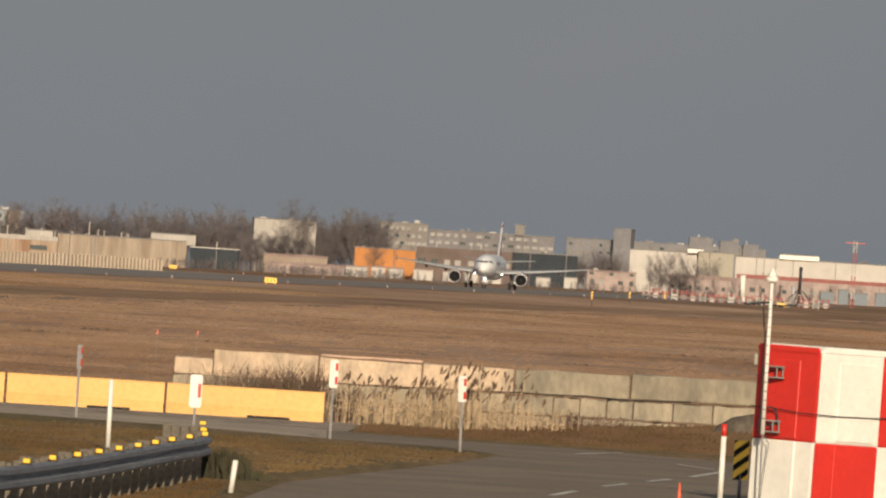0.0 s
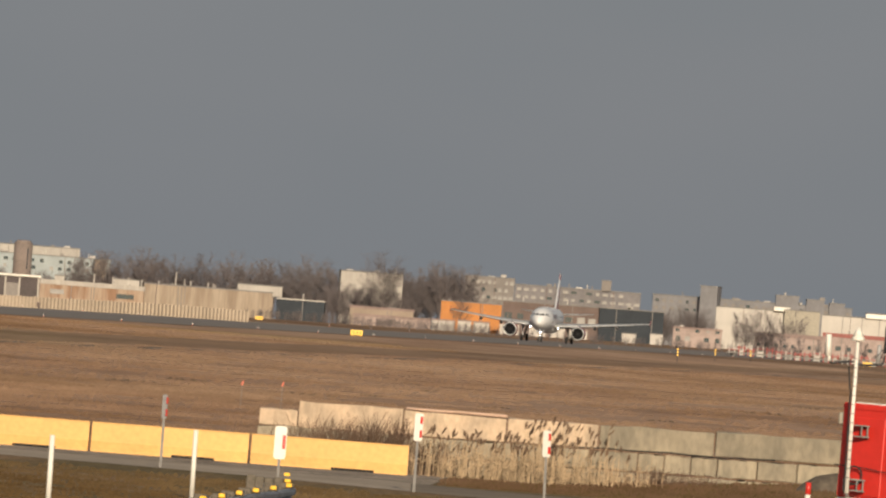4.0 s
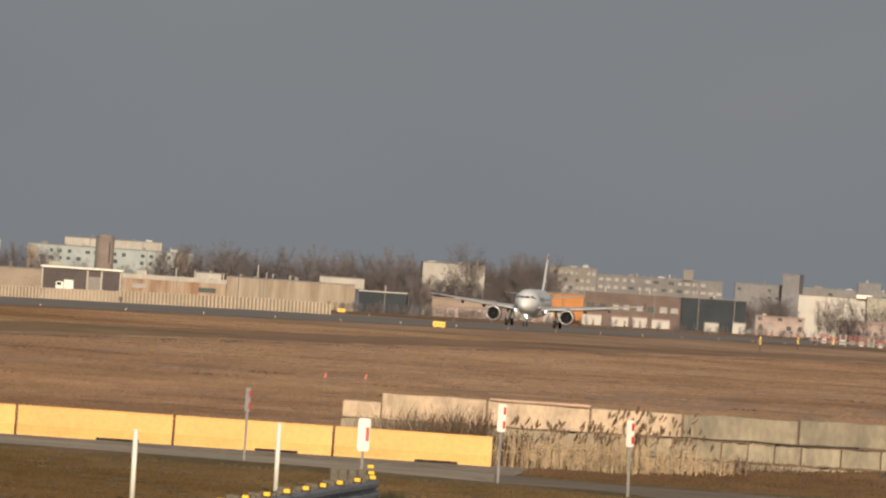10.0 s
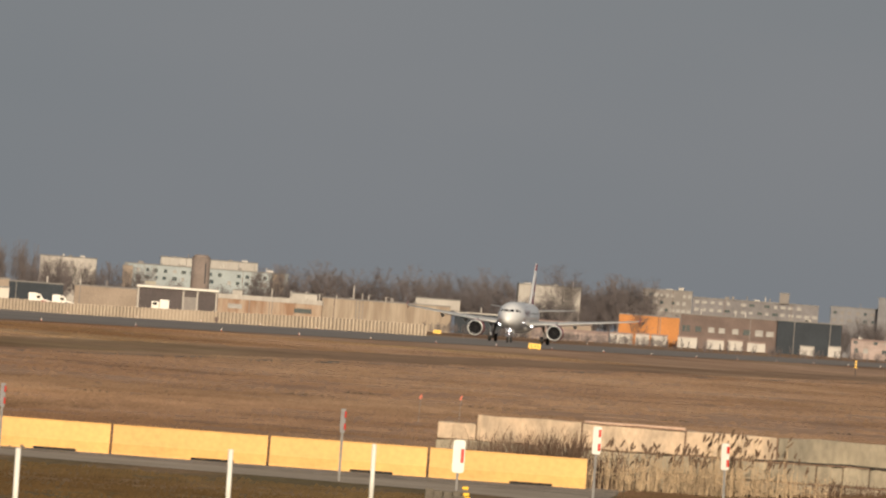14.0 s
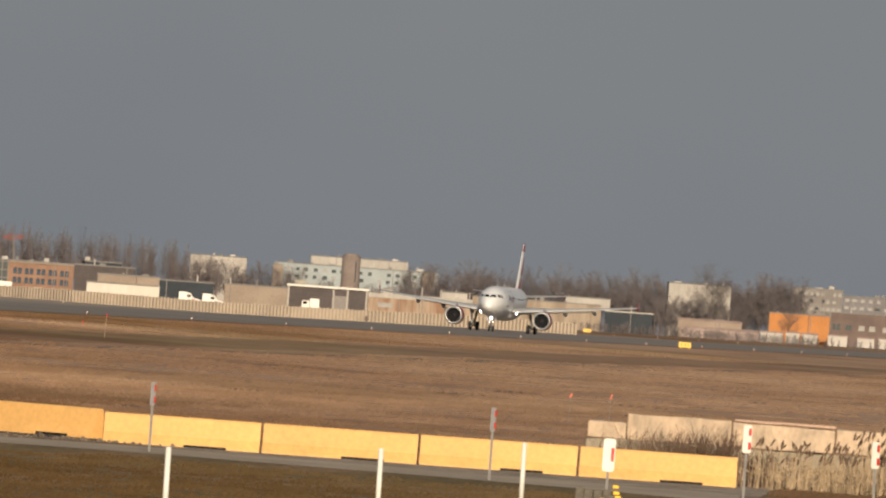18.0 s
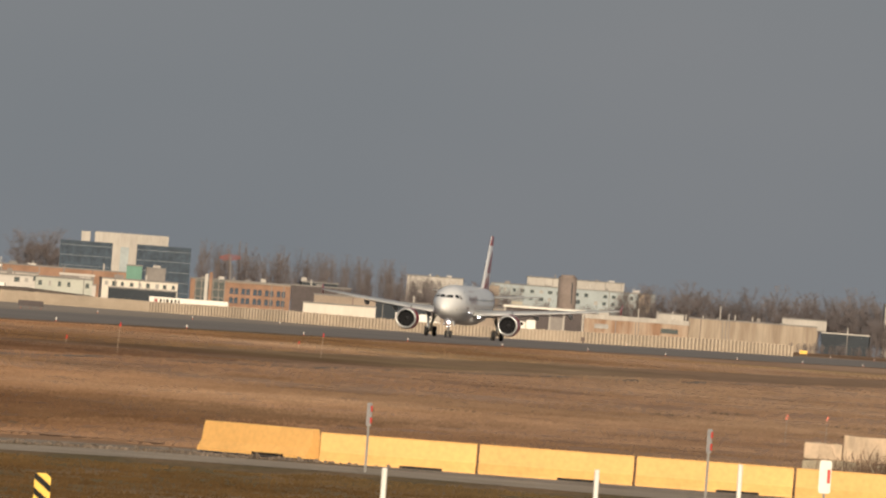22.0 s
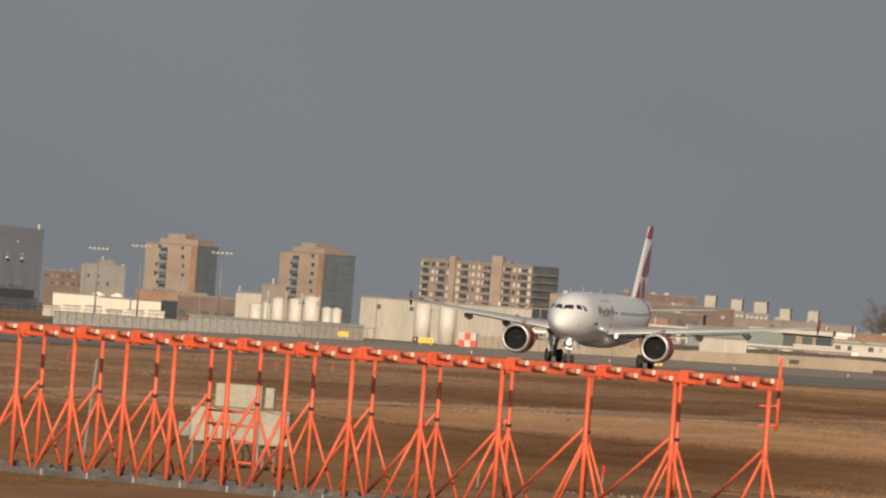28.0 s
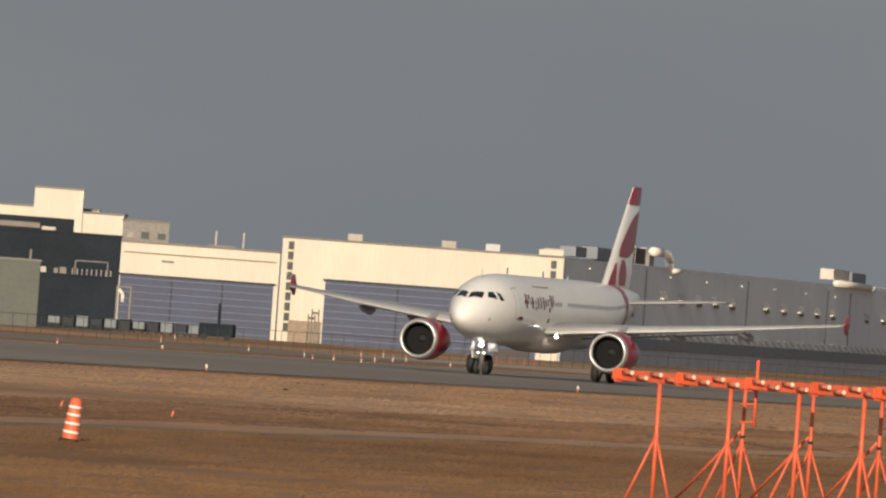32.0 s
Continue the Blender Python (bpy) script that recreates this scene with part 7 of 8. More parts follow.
part("roof_vent", one(lambda bm: box(bm, (18, 4, 12.9), (5, 3, 0.7))), M_HAZE, h2)
for x_, z_ in ((9.0, 2.0), (9.6, 3.0)):
    part("side_frame", one(lambda bm: [rod(bm, (x_ - 3.4, -0.6, -3), (x_ - 3.4, -0.6, z_), 0.12, None, 6), rod(bm, (x_ - 2.2, -0.6, -3), (x_ - 2.2, -0.6, z_), 0.12, None, 6), rod(bm, (x_ - 3.4, -0.6, z_ - 0.6), (x_ - 2.2, -0.6, z_ - 0.6), 0.1, None, 6)]), M_GREYPOST, h1, "grey steel access frame")
for x_ in (17, 22):
    part("roof_pipe", one(lambda bm: rod(bm, (x_, 4, 12.6), (x_, 4, 15.8), 0.18)), M_ROOFW, h2)

# the hangar's long shaded side, running back
hs = thing("hangar_wing", pose(-421.2, 2212, 0, 0, 0, math.degrees(math.atan2(1052, -80))), "long grey metal-clad hangar side with wall lamps", "hangar")
part("wall", one(lambda bm: prism(bm, [(0, 0), (1066, 0), (1066, 30), (0, 30)], -4.5, 15.6)), M_SIDEWALL, hs)
bm = bmesh.new()
vs_ = [bm.verts.new(p) for p in ((0, 0, 15.7), (1066, 0, 18.3), (1066, 30, 18.3), (0, 30, 15.7), (0, 0, 15.5), (1066, 0, 15.5), (1066, 30, 15.5), (0, 30, 15.5))]
for f_ in ((0, 1, 2, 3), (0, 1, 5, 4), (1, 2, 6, 5), (2, 3, 7, 6), (3, 0, 4, 7)):
    bm.faces.new([vs_[i] for i in f_])
part("parapet", bm, M_SIDEWALL, hs)
for s_ in (141, 343, 527, 584, 856):
    part("wall_joint", one(lambda bm: box(bm, (s_, -0.04, 9.5), (0.8, 0.12, 12.0))), M_DKBLUE, hs, "dark vertical joint")
part("wide_window", one(lambda bm: box(bm, (70, -0.15, 8.25), (100, 0.4, 4.6))), M_DKBLUE, hs, "wide dark window")
part("louvre_band", one(lambda bm: box(bm, (560, -0.2, 0.9), (960, 0.6, 2.2))), M_SLATE, hs, "grey-blue louvre band")
part("lower_wall", one(lambda bm: box(bm, (530, -0.12, -2.2), (1060, 0.3, 4.4))), M_SIDELOW, hs)
for g_ in ((175, 5, 34), (386, 5, 39), (628, 5, 45), (901, 3, 47), (60, 2, 30)):
    for i in range(g_[1] if g_[0] > 100 else 0):
        lm = part("wall_lamp", one(lambda bm: box(bm, (g_[0] + i * g_[2], -0.35, 9.95), (10, 0.7, 0.22))), M_WHITE, hs, "white wall lamp hood")
        part("lamp_box", one(lambda bm: box(bm, (g_[0] + i * g_[2] + 1, -0.25, 9.4), (6, 0.5, 0.7))), M_GREYPOST, lm)
        for o_ in (-3, 4):
            part("lamp_stay", one(lambda bm: rod(bm, (g_[0] + i * g_[2] + o_, -0.6, 10.05), (g_[0] + i * g_[2] + o_ - 3, -0.1, 11.3), 0.08, None, 5)), M_ROOFW, lm)
for i in range(64):
    part("canopy_stay", one(lambda bm: rod(bm, (90 + i * 14.5, -0.6, 2.1), (84 + i * 14.5, 0, 3.4), 0.16, None, 5)), M_ROOFW, hs)
for i in range(14):
    part("eave_lamp", one(lambda bm: box(bm, (40 + i * 72, -0.3, 14.2 + 0.05 * (i % 3)), (1.8, 0.3, 0.2))), M_WHITE, hs, "small white eave lamp")
part("roof_house", one(lambda bm: box(bm, (129, 0.9, 17.7), (24, 1.0, 3.0))), M_UMBER, hs, "dark grey rooftop plant unit")
for x_ in (122, 141.5):
    part("house_frame", one(lambda bm: box(bm, (x_, 0.9, 17.8), (0.8, 1.15, 3.3))), M_ROOFW, hs, "pale frame round the plant unit")
part("roof_house", one(lambda bm: box(bm, (68, 2, 17.2), (22, 3, 2.2))), M_SLATE, hs, "grey rooftop plant room")
part("roof_house", one(lambda bm: box(bm, (84, 2, 17.0), (8, 3, 2.0))), M_HAZE, hs)
part("duct_stand", one(lambda bm: box(bm, (158, 2, 17.2), (9, 2, 2.6))), M_GREYPOST, hs)
part("roof_house", one(lambda bm: box(bm, (30, 2, 17.0), (18, 3, 1.8))), M_SLATE, hs)
bm = bmesh.new()
arc_ = [(154, 18.9), (172, 18.9)] + [(172 + 15 * math.sin(radians(a)), 18.9 - 1.6 + 1.6 * math.cos(radians(a))) for a in (10, 20, 30, 40, 50, 60, 70, 80)] + [(187, 17.1), (187, 15.8)]
for (a0, z0), (a1, z1) in zip(arc_, arc_[1:]):
    rod(bm, (a0, 0.5, z0), (a1, 0.5, z1), 0.85, None, 14)
rod(bm, (187, -0.5, 15.6), (205, -0.5, 15.9), 0.5, 0.3, 10)
part("roof_duct", bm, M_WHITE, hs, "curved white roof duct", True)
part("roof_unit", one(lambda bm: [rod(bm, (540, -0.5, 17.3), (628, -0.5, 17.3), 0.75, None, 12), rod(bm, (628, -0.5, 17.3), (640, -0.5, 16.6), 0.75, 0.4, 12)]), M_WHITE, hs, "long white roof duct", True)
part("roof_unit", one(lambda bm: [box(bm, (563, 2, 19.3), (40, 3, 2.4))]), M_ROOFW, hs, "white roof unit")
part("roof_unit", one(lambda bm: [box(bm, (608, 2, 19.2), (36, 3, 2.2))]), M_SLATE, hs, "grey roof unit")
part("roof_rail", one(lambda bm: [rod(bm, (650, 0.5, 17.5), (720, 0.5, 17.7), 0.12, None, 5), rod(bm, (720, 0.5, 16.9), (720, 0.5, 18.2), 0.14, None, 5)]), M_WHITE, hs)
part("roof_edge_lamp", one(lambda bm: rod(bm, (1060, 1, 18), (1060, 1, 19.6), 0.3)), M_ROOFW, hs)

# ---- fence along the far side ----
FK0 = 1452
FE = thing("panel_fence", pose(0, 0, 0), "long sandy fence of narrow upright panels", "fence")
verts, faces = [], []


def add_box(x, y, z, dx, dy, h, ang):
    c, s = math.cos(ang), math.sin(ang)
    n = len(verts)
    for zz in (z, z + h):
        for a, b in ((-dx, -dy), (dx, -dy), (dx, dy), (-dx, dy)):
            verts.append((x + a * c - b * s, y + a * s + b * c, zz))
    faces.extend([(n, n + 1, n + 5, n + 4), (n + 1, n + 2, n + 6, n + 5), (n + 2, n + 3, n + 7, n + 6), (n + 3, n, n + 4, n + 7), (n + 4, n + 5, n + 6, n + 7)])


def flush(name, material, parent, kind=""):
    me = bpy.data.meshes.new(name)
    me.from_pydata(verts, [], faces)
    me.materials.append(material)
    o = new(name, me)
    o.parent = parent
    if kind:
        tagged(o, kind=kind)
    verts.clear()
    faces.clear()
    return o


rf = random.Random(11)
fang = math.atan2(RY, RX)
FLINE = [(-42.0, 1867), (-52.5, 1852), (-60.5, 1838), (-72.0, 1826), (-83.0, 1828), (-95.0, 1838), (-117.4, 1860), (-129.6, 1890), (-142.7, 1915), (-169.1, 1930), (-182.9, 1945), (-197.8, 1960), (-211, 1985)]
FBASE = (-0.30, -0.16, -0.32, -0.56, -0.74, -0.92, -0.72, -0.85, -0.96, -0.82, -1.02, -1.43, -1.7)
for (p_, q_, za_, zb_) in zip(FLINE, FLINE[1:], FBASE, FBASE[1:]):
    n_ = max(2, round(abs(q_[0] - p_[0]) / (0.38 if p_[0] < -140 else 0.52)))
    ang_ = math.atan2(q_[1] - p_[1], q_[0] - p_[0])
    for i in range(n_):
        f_ = i / n_
        add_box(p_[0] + (q_[0] - p_[0]) * f_, p_[1] + (q_[1] - p_[1]) * f_ - 0.15, za_ + (zb_ - za_) * f_ - 0.3, 0.14 if p_[0] > -140 else 0.10, 0.06, 2.24 + rf.uniform(-0.06, 0.06), 0.0)
flush("panelling", M_FENCE, FE, "stuff")
for (p_, q_, za_, zb_) in zip(FLINE, FLINE[1:], FBASE, FBASE[1:]):
    bm = bmesh.new()
    lo_ = [bm.verts.new((x, y + d, z - 0.5)) for d in (0, 0.2) for x, y, z in ((*p_, za_), (*q_, zb_))]
    hi_ = [bm.verts.new((x, y + d, z + 1.86)) for d in (0, 0.2) for x, y, z in ((*p_, za_), (*q_, zb_))]
    for a_, b_ in ((0, 1), (1, 3), (3, 2), (2, 0)):
        bm.faces.new((lo_[a_], lo_[b_], hi_[b_], hi_[a_]))
    bm.faces.new((hi_[0], hi_[1], hi_[3], hi_[2]))
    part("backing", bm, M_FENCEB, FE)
bm = bmesh.new()
bank_ = [[bm.verts.new(v) for v in ((x, y, z - 3.0), (x, y + 12, z), (x, y + 30, z), (x, y + 40, z - 2.5))] for x, y, z in ((-213.5, 2080, 1.1), (-205, 2075, 1.3), (-190, 2072, 1.5), (-177, 2066, 1.55), (-166, 2058, 1.0), (-158, 2050, -0.2))]
for a_, b_ in zip(bank_, bank_[1:]):
    for i in range(3):
        bm.faces.new((a_[i], b_[i], b_[i + 1], a_[i + 1]))
tagged(part("earth_bank", bm, M_SOILBANK, None, "", True), "long low brown earth bank behind the panel fence", "bank", kind="structure")
for x_, y_, z_ in ((-69.5, 1765, -0.45), (-56.7, 1865, -0.40)):
    mk = thing("signal_unit", pose(x_, y_, z_), "small dark brown lamp unit on a short post", "lamp", "dark lamp units")
    part("post", one(lambda bm: rod(bm, (0, 0, -0.2), (0, 0, 0.5), 0.09, None, 6)), M_UMBER, mk)
    part("head", one(lambda bm: [box(bm, (0, 0, 0.78), (0.5, 0.35, 0.6)), soften(bm, 0.06)]), M_BROWN, mk)
GF = thing("wire_fence", pose(0, 0, 0), "grey wire security fence on steel posts", "fence")
k_ = 960
while k_ < FK0:
    x_, y_ = field(-125, k_)
    add_box(x_, y_, lie(-125, k_), 0.02, 0.02, 1.9, fang)
    k_ += 3.6
for z_ in (1.8,):
    for i in range(8):
        k0_ = 960 + i * 61.5
        x_, y_ = field(-125, k0_ + 30.7)
        add_box(x_, y_, lie(-125, k0_ + 30) + z_, 30.7, 0.02, 0.04, fang)
flush("fence_mesh", M_DARK, GF, "stuff")

# ---- bare trees ----


def tree_mesh(name, seed, h, spread, limbs, twigs, r0):
    """A bare winter tree: tapered trunk, limbs and a spray of twigs, all three-sided bars."""
    rt = random.Random(seed)
    vs, fs = [], []

    def bar(p, q, a, b):
        d = (q - p)
        side = d.cross(Vector((0.3, 1, 0.2))).normalized()
        up = d.cross(side).normalized()
        n = len(vs)
        for c, r in ((p, a), (q, b)):
            for k in range(3):
                t = 2.094 * k
                vs.append(tuple(c + side * (r * math.cos(t)) + up * (r * math.sin(t))))
        for k in range(3):
            fs.append((n + k, n + (k + 1) % 3, n + 3 + (k + 1) % 3, n + 3 + k))

    def twig(p, q, a):
        side = (q - p).cross(Vector((rt.gauss(0, 0.4), 1, rt.gauss(0, 0.4)))).normalized() * a
        n = len(vs)
        vs.extend((tuple(p - side), tuple(p + side), tuple(q)))
        fs.append((n, n + 1, n + 2))

    top = Vector((rt.uniform(-0.3, 0.3), rt.uniform(-0.3, 0.3), h * 0.92))
    bar(Vector((0, 0, 0)), top * 0.5, r0, r0 * 0.6)
    bar(top * 0.5, top, r0 * 0.6, r0 * 0.2)
    for i in range(limbs):
        f = rt.uniform(0.22, 0.95)
        p = top * f
        a = rt.uniform(0, 6.283)
        out = spread * (1.05 - 0.75 * abs(f - 0.45)) * rt.uniform(0.6, 1.1)
        d = Vector((math.cos(a) * out, math.sin(a) * out, h * rt.uniform(0.08, 0.3)))
        q = p + d * 0.55
        e = p + d + Vector((0, 0, h * 0.05))
        bar(p, q, r0 * 0.3, r0 * 0.17)
        bar(q, e, r0 * 0.17, r0 * 0.06)
        for j in range(twigs):
            s = p.lerp(e, rt.uniform(0.25, 1.0))
            w = Vector((rt.gauss(0, 0.38), rt.gauss(0, 0.38), rt.uniform(0.1, 0.8))) * spread * 0.5
            twig(s, s + w, r0 * 0.13)
            for j2 in range(2):
                s2 = s + w * rt.uniform(0.3, 0.8)
                twig(s2, s2 + Vector((rt.gauss(0, 0.4), rt.gauss(0, 0.4), rt.uniform(0.0, 0.6))) * spread * 0.3, r0 * 0.09)
    me = bpy.data.meshes.new(name)
    me.from_pydata(vs, [], fs)
    me.materials.append(M_FARTWIG)
    return me


TREES = [tree_mesh("crown", 1, 10, 2.6, 34, 18, 0.17), tree_mesh("crown", 2, 10, 3.2, 36, 18, 0.17), tree_mesh("crown", 3, 10, 1.9, 36, 18, 0.16), tree_mesh("crown", 4, 10, 3.8, 40, 18, 0.18), tree_mesh("crown", 5, 10, 1.7, 40, 18, 0.11), tree_mesh("crown", 6, 10, 1.4, 38, 17, 0.11), tree_mesh("crown", 7, 10, 3.6, 64, 26, 0.14)]


def tree(x, y, z, h, kind, label="bare winter tree with a spray of thin twigs"):
    t = thing("tree", Matrix.Translation((x, y, z)) @ Matrix.Rotation(rf.uniform(0, 6), 4, "Z"), label, "tree", "bare winter trees")
    o = new("crown", TREES[kind])
    o.parent = t
    o.scale = (h / 10 * rf.uniform(0.85, 1.15), h / 10, h / 10)
    part("trunk", one(lambda bm: rod(bm, (0, 0, -1), (0, 0, h * 0.3), 0.018 * h, 0.012 * h, 6)), M_FARTWIG, t)
    return t


def woods(name, x0, x1, y, zt0, zt1, n, z0, label="dense grey-brown bare winter woodland"):
    """A belt of bare trees, told apart by nobody, between x0 and x1; tops from zt0 to zt1."""
    w = thing(name, pose(0, 0, 0), label, "woods", kind="stuff")
    vs, fs = [], []
    for i in range(n):
        f = (i + rf.random()) / n
        x, yy = x0 + (x1 - x0) * f, y + rf.uniform(0, 40)
        h = (zt0 + (zt1 - zt0) * f) * rf.uniform(0.72, 1.05) - z0
        me = TREES[rf.randrange(4)]
        c = np.empty(len(me.vertices) * 3)
        me.vertices.foreach_get("co", c)
        c = c.reshape(-1, 3) * (h / 10)
        a = rf.uniform(0, 6.28)
        c = np.stack([c[:, 0] * math.cos(a) - c[:, 1] * math.sin(a) + x, c[:, 0] * math.sin(a) + c[:, 1] * math.cos(a) + yy, c[:, 2] + z0], 1)
        m = len(vs)
        vs.extend(map(tuple, c.tolist()))
        fs.extend([tuple(v + m for v in p.vertices) for p in me.polygons])
    me = bpy.data.meshes.new(name)
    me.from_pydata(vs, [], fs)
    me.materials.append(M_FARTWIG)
    o = new("twigs", me)
    o.parent = w
    return w


woods("woods", -158, -64, 4300, 14.0, 16.0, 60, -3)
woods("woods", -66, -20, 4500, 15.0, 18.5, 36, -3)
woods("woods", -262, -214, 4740, 13.0, 11.0, 26, -3)
woods("woods", -214, -160, 4740, 7.5, 8.0, 28, -3)
woods("scrub", -60, 62, 2850, 1.6, 1.8, 70, -1.6, "low brown winter scrub beside the runway")
woods("scrub", -119, -78, 3700, 2.6, 3.0, 34, -2.6, "low brown winter scrub before the factory")
woods("scrub", -80, -10, 3500, 0.8, 1.0, 50, -2.4, "low brown winter scrub beside the runway")
woods("woods", -20, 44, 4400, 8.0, 8.0, 16, -3)
woods("woods", 44, 62, 4300, 12, 11.0, 10, -3)
woods("woods", 64, 84, 3870, 10.0, 12.0, 7, -3)
woods("scrub", 84, 150, 3860, 4.5, 4.0, 16, -3, "low brown winter scrub before the red hall")
woods("woods", -69, -38, 4190, 9.6, 10.4, 22, -3)
tree(-48.8, 4180, -3, 22.6, 6, "tall round bare tree standing over the woods")
tree(-22, 4000, -3, 12.5, 3, "round bare tree beside the orange workshop")
for i in range(54):
    tree(-289 + i * 1.24 + rf.uniform(-0.5, 0.5), 4080 + rf.uniform(0, 60), -3, 19.9 - 0.03 * i + rf.uniform(-2.2, 0.8) - 3.5 * (i % 7 == 3), 4 + i % 2, "slim bare winter tree in a close row")
for i in range(5):
    tree(-222 + i * 2.8 + rf.uniform(-1.0, 1.0), 4090 + rf.uniform(0, 60), -3, 15.0 + rf.uniform(-2.0, 1.2), 2)
tree(-338.5, 4000, -3, 18.6, 6, "full round bare tree beside the office")
tree(-333.0, 4010, -3, 19.4, 6, "full round bare tree beside the office")
tree(-328.6, 4020, -3, 15.5, 6, "full round bare tree beside the office")

# red lattice antenna among the trees
RA = thing("radar_antenna", pose(-264.3, 3890, -2.3, 0, -4), "faded red curved lattice antenna on a grey stand", "antenna")
part("stand", one(lambda bm: rod(bm, (0, 0, 0), (0, 0, 17.2), 0.35, 0.2, 6)), M_HAZE, RA)
bm = bmesh.new()
for j in range(4):
    for i in range(8):
        u_, v_ = -3.2 + i * 0.8, -2.4 + i * 0.8
        w0_, w1_ = 0.9 * math.cos(u_ / 2.6), 0.9 * math.cos(v_ / 2.6)
        rod(bm, (u_, 0.05 * u_ * u_, 16.6 + w0_ * (j - 1.5) * 0.6), (v_, 0.05 * v_ * v_, 16.6 + w1_ * (j - 1.5) * 0.6), 0.10, None, 5)
        if j == 0:
            rod(bm, (u_, 0.05 * u_ * u_, 16.6 - w0_ * 0.9), (u_, 0.05 * u_ * u_, 16.6 + w0_ * 0.9), 0.09, None, 5)
part("reflector", bm, M_DEEPRED, RA, "faded red lattice reflector")
for x_ in (-490, -484.8):
    dm = thing("storage_dome", pose(x_, 3300, -3.2), "small white domed tank on a pale drum", "tank", "white domed tanks")
    part("drum", one(lambda bm: rod(bm, (0, 0, 0), (0, 0, 5.0), 2.0, None, 16)), M_TANK, dm, "", True)
    part("dome", one(lambda bm: [rod(bm, (0, 0, 5.0), (0, 0, 5.6), 2.0, 1.5, 16), rod(bm, (0, 0, 5.6), (0, 0, 6.0), 1.5, 0.4, 16)]), M_WHITE, dm, "white dome", True)

# ---- towers, tanks, masts, signs and yard clutter ----


def tower_details(ob, length, z1, deep):
    """A stack of balconies, a stepped top and thin floor lines on the blue-grey side of a tower."""
    n, z0 = 6, z1 - 16.5
    for i in range(n):
        part("balcony", one(lambda bm: [box(bm, (length * 0.36, -0.5, z0 + i * 2.7), (2.6, 1.1, 0.25)), box(bm, (length * 0.36, -1.0, z0 + i * 2.7 + 0.5), (2.6, 0.1, 0.8))]), M_SLATE, ob, "grey balcony")
        # flat panel on the wall; the recess's shade is only its dark colour
        part("balcony_recess", one(lambda bm: box(bm, (length * 0.36, -0.04, z0 + i * 2.7 + 1.3), (2.3, 0.1, 1.4))), M_OFFICE, ob, "dark panel for the shaded balcony recess")
    part("upper_step", one(lambda bm: box(bm, (length * 0.62, deep * 0.4, z1 + 0.9), (length * 0.74, deep * 0.75, 1.9))), M_FLATS, ob, "stepped brick top storey")
    part("lift_house", one(lambda bm: box(bm, (length * 0.52, deep * 0.4, z1 + 2.2), (length * 0.34, deep * 0.5, 2.2))), M_FLATS, ob)
    part("corner_pier", one(lambda bm: box(bm, (length - 1.0, -0.2, z1 / 2 - 1), (1.6, 0.4, z1 + 2))), M_BRICK, ob)
    for i in range(7):
        part("floor_line", one(lambda bm: box(bm, (length + 0.04, deep / 2, z1 - 1.2 - i * 2.7), (0.1, deep * 0.96, 0.3))), M_SLATE, ob)


for o_ in list(scene.objects):
    if o_.name.startswith("apartment_tower"):
        slab = "slab" in o_["label"]
        wall_ = next(c for c in o_.children if c.name.startswith("wall"))
        side_x, side_y, side_z = (max(v.co[k] for v in wall_.data.vertices) for k in (0, 1, 2))
        if not slab:
            tower_details(o_, side_x, side_z, side_y)
            continue
        for f_ in (0.05, 0.19, 0.40, 0.60, 0.78, 0.93):
            for i in range(7):
                part("balcony", one(lambda bm: [box(bm, (side_x * f_, -0.5, 3.6 + i * 2.65), (2.8, 1.2, 0.22)), box(bm, (side_x * f_, -1.1, 4.1 + i * 2.65), (2.8, 0.1, 0.85))]), M_SLABW, o_)
                # flat dark panel coloured as the shaded recess behind the balcony
                part("balcony_recess", one(lambda bm: box(bm, (side_x * f_, -0.05, 5.0 + i * 2.65), (2.5, 0.1, 1.5))), M_OFFICE, o_, "dark panel for the shaded balcony recess")
        for f_, w_, h_ in ((0.29, 2.2, 1.6), (0.69, 4.0, 2.8)):
            part("stair_tower", one(lambda bm: box(bm, (side_x * f_, 0.5, (side_z + h_) / 2 - 1), (w_, 3.0, side_z + h_ + 2))), M_FLATS, o_, "brick stair tower")
        for i in range(7):
            part("side_gallery", one(lambda bm: box(bm, (side_x + 0.25, side_y / 2, 4.0 + i * 2.65), (0.5, side_y * 0.9, 0.8))), M_SLABW, o_)


def tank(x, y, z1, r):
    t = thing("storage_tank", pose(x, y, -3.2), "white upright steel storage tank", "tank", "white storage tanks")
    part("shell", one(lambda bm: rod(bm, (0, 0, 0), (0, 0, z1 + 3.2), r, None, 20)), M_TANK, t, "", True)
    part("tank_top", one(lambda bm: rod(bm, (0, 0, z1 + 3.2), (0, 0, z1 + 3.6), r * 0.98, r * 0.2, 20)), M_TANK, t)
    part("ladder", one(lambda bm: box(bm, (-r * 0.8, -r * 0.72, (z1 + 3.2) / 2), (0.35, 0.3, z1 + 3.2))), M_STEEL, t)


for x_, z_, r_ in ((-373.5, 2.8, 1.5), (-371, 3.4, 0.9), (-368.5, 4.3, 1.5), (-364.5, 4.4, 1.6), (-361, 5.2, 1.9), (-357.4, 2.9, 1.1), (-355.2, 2.9, 1.1)):
    tank(x_, 2756, z_, r_)
tank(-335.7, 2755, 5.6, 1.9)
tank(-330.2, 2755, 5.9, 1.9)


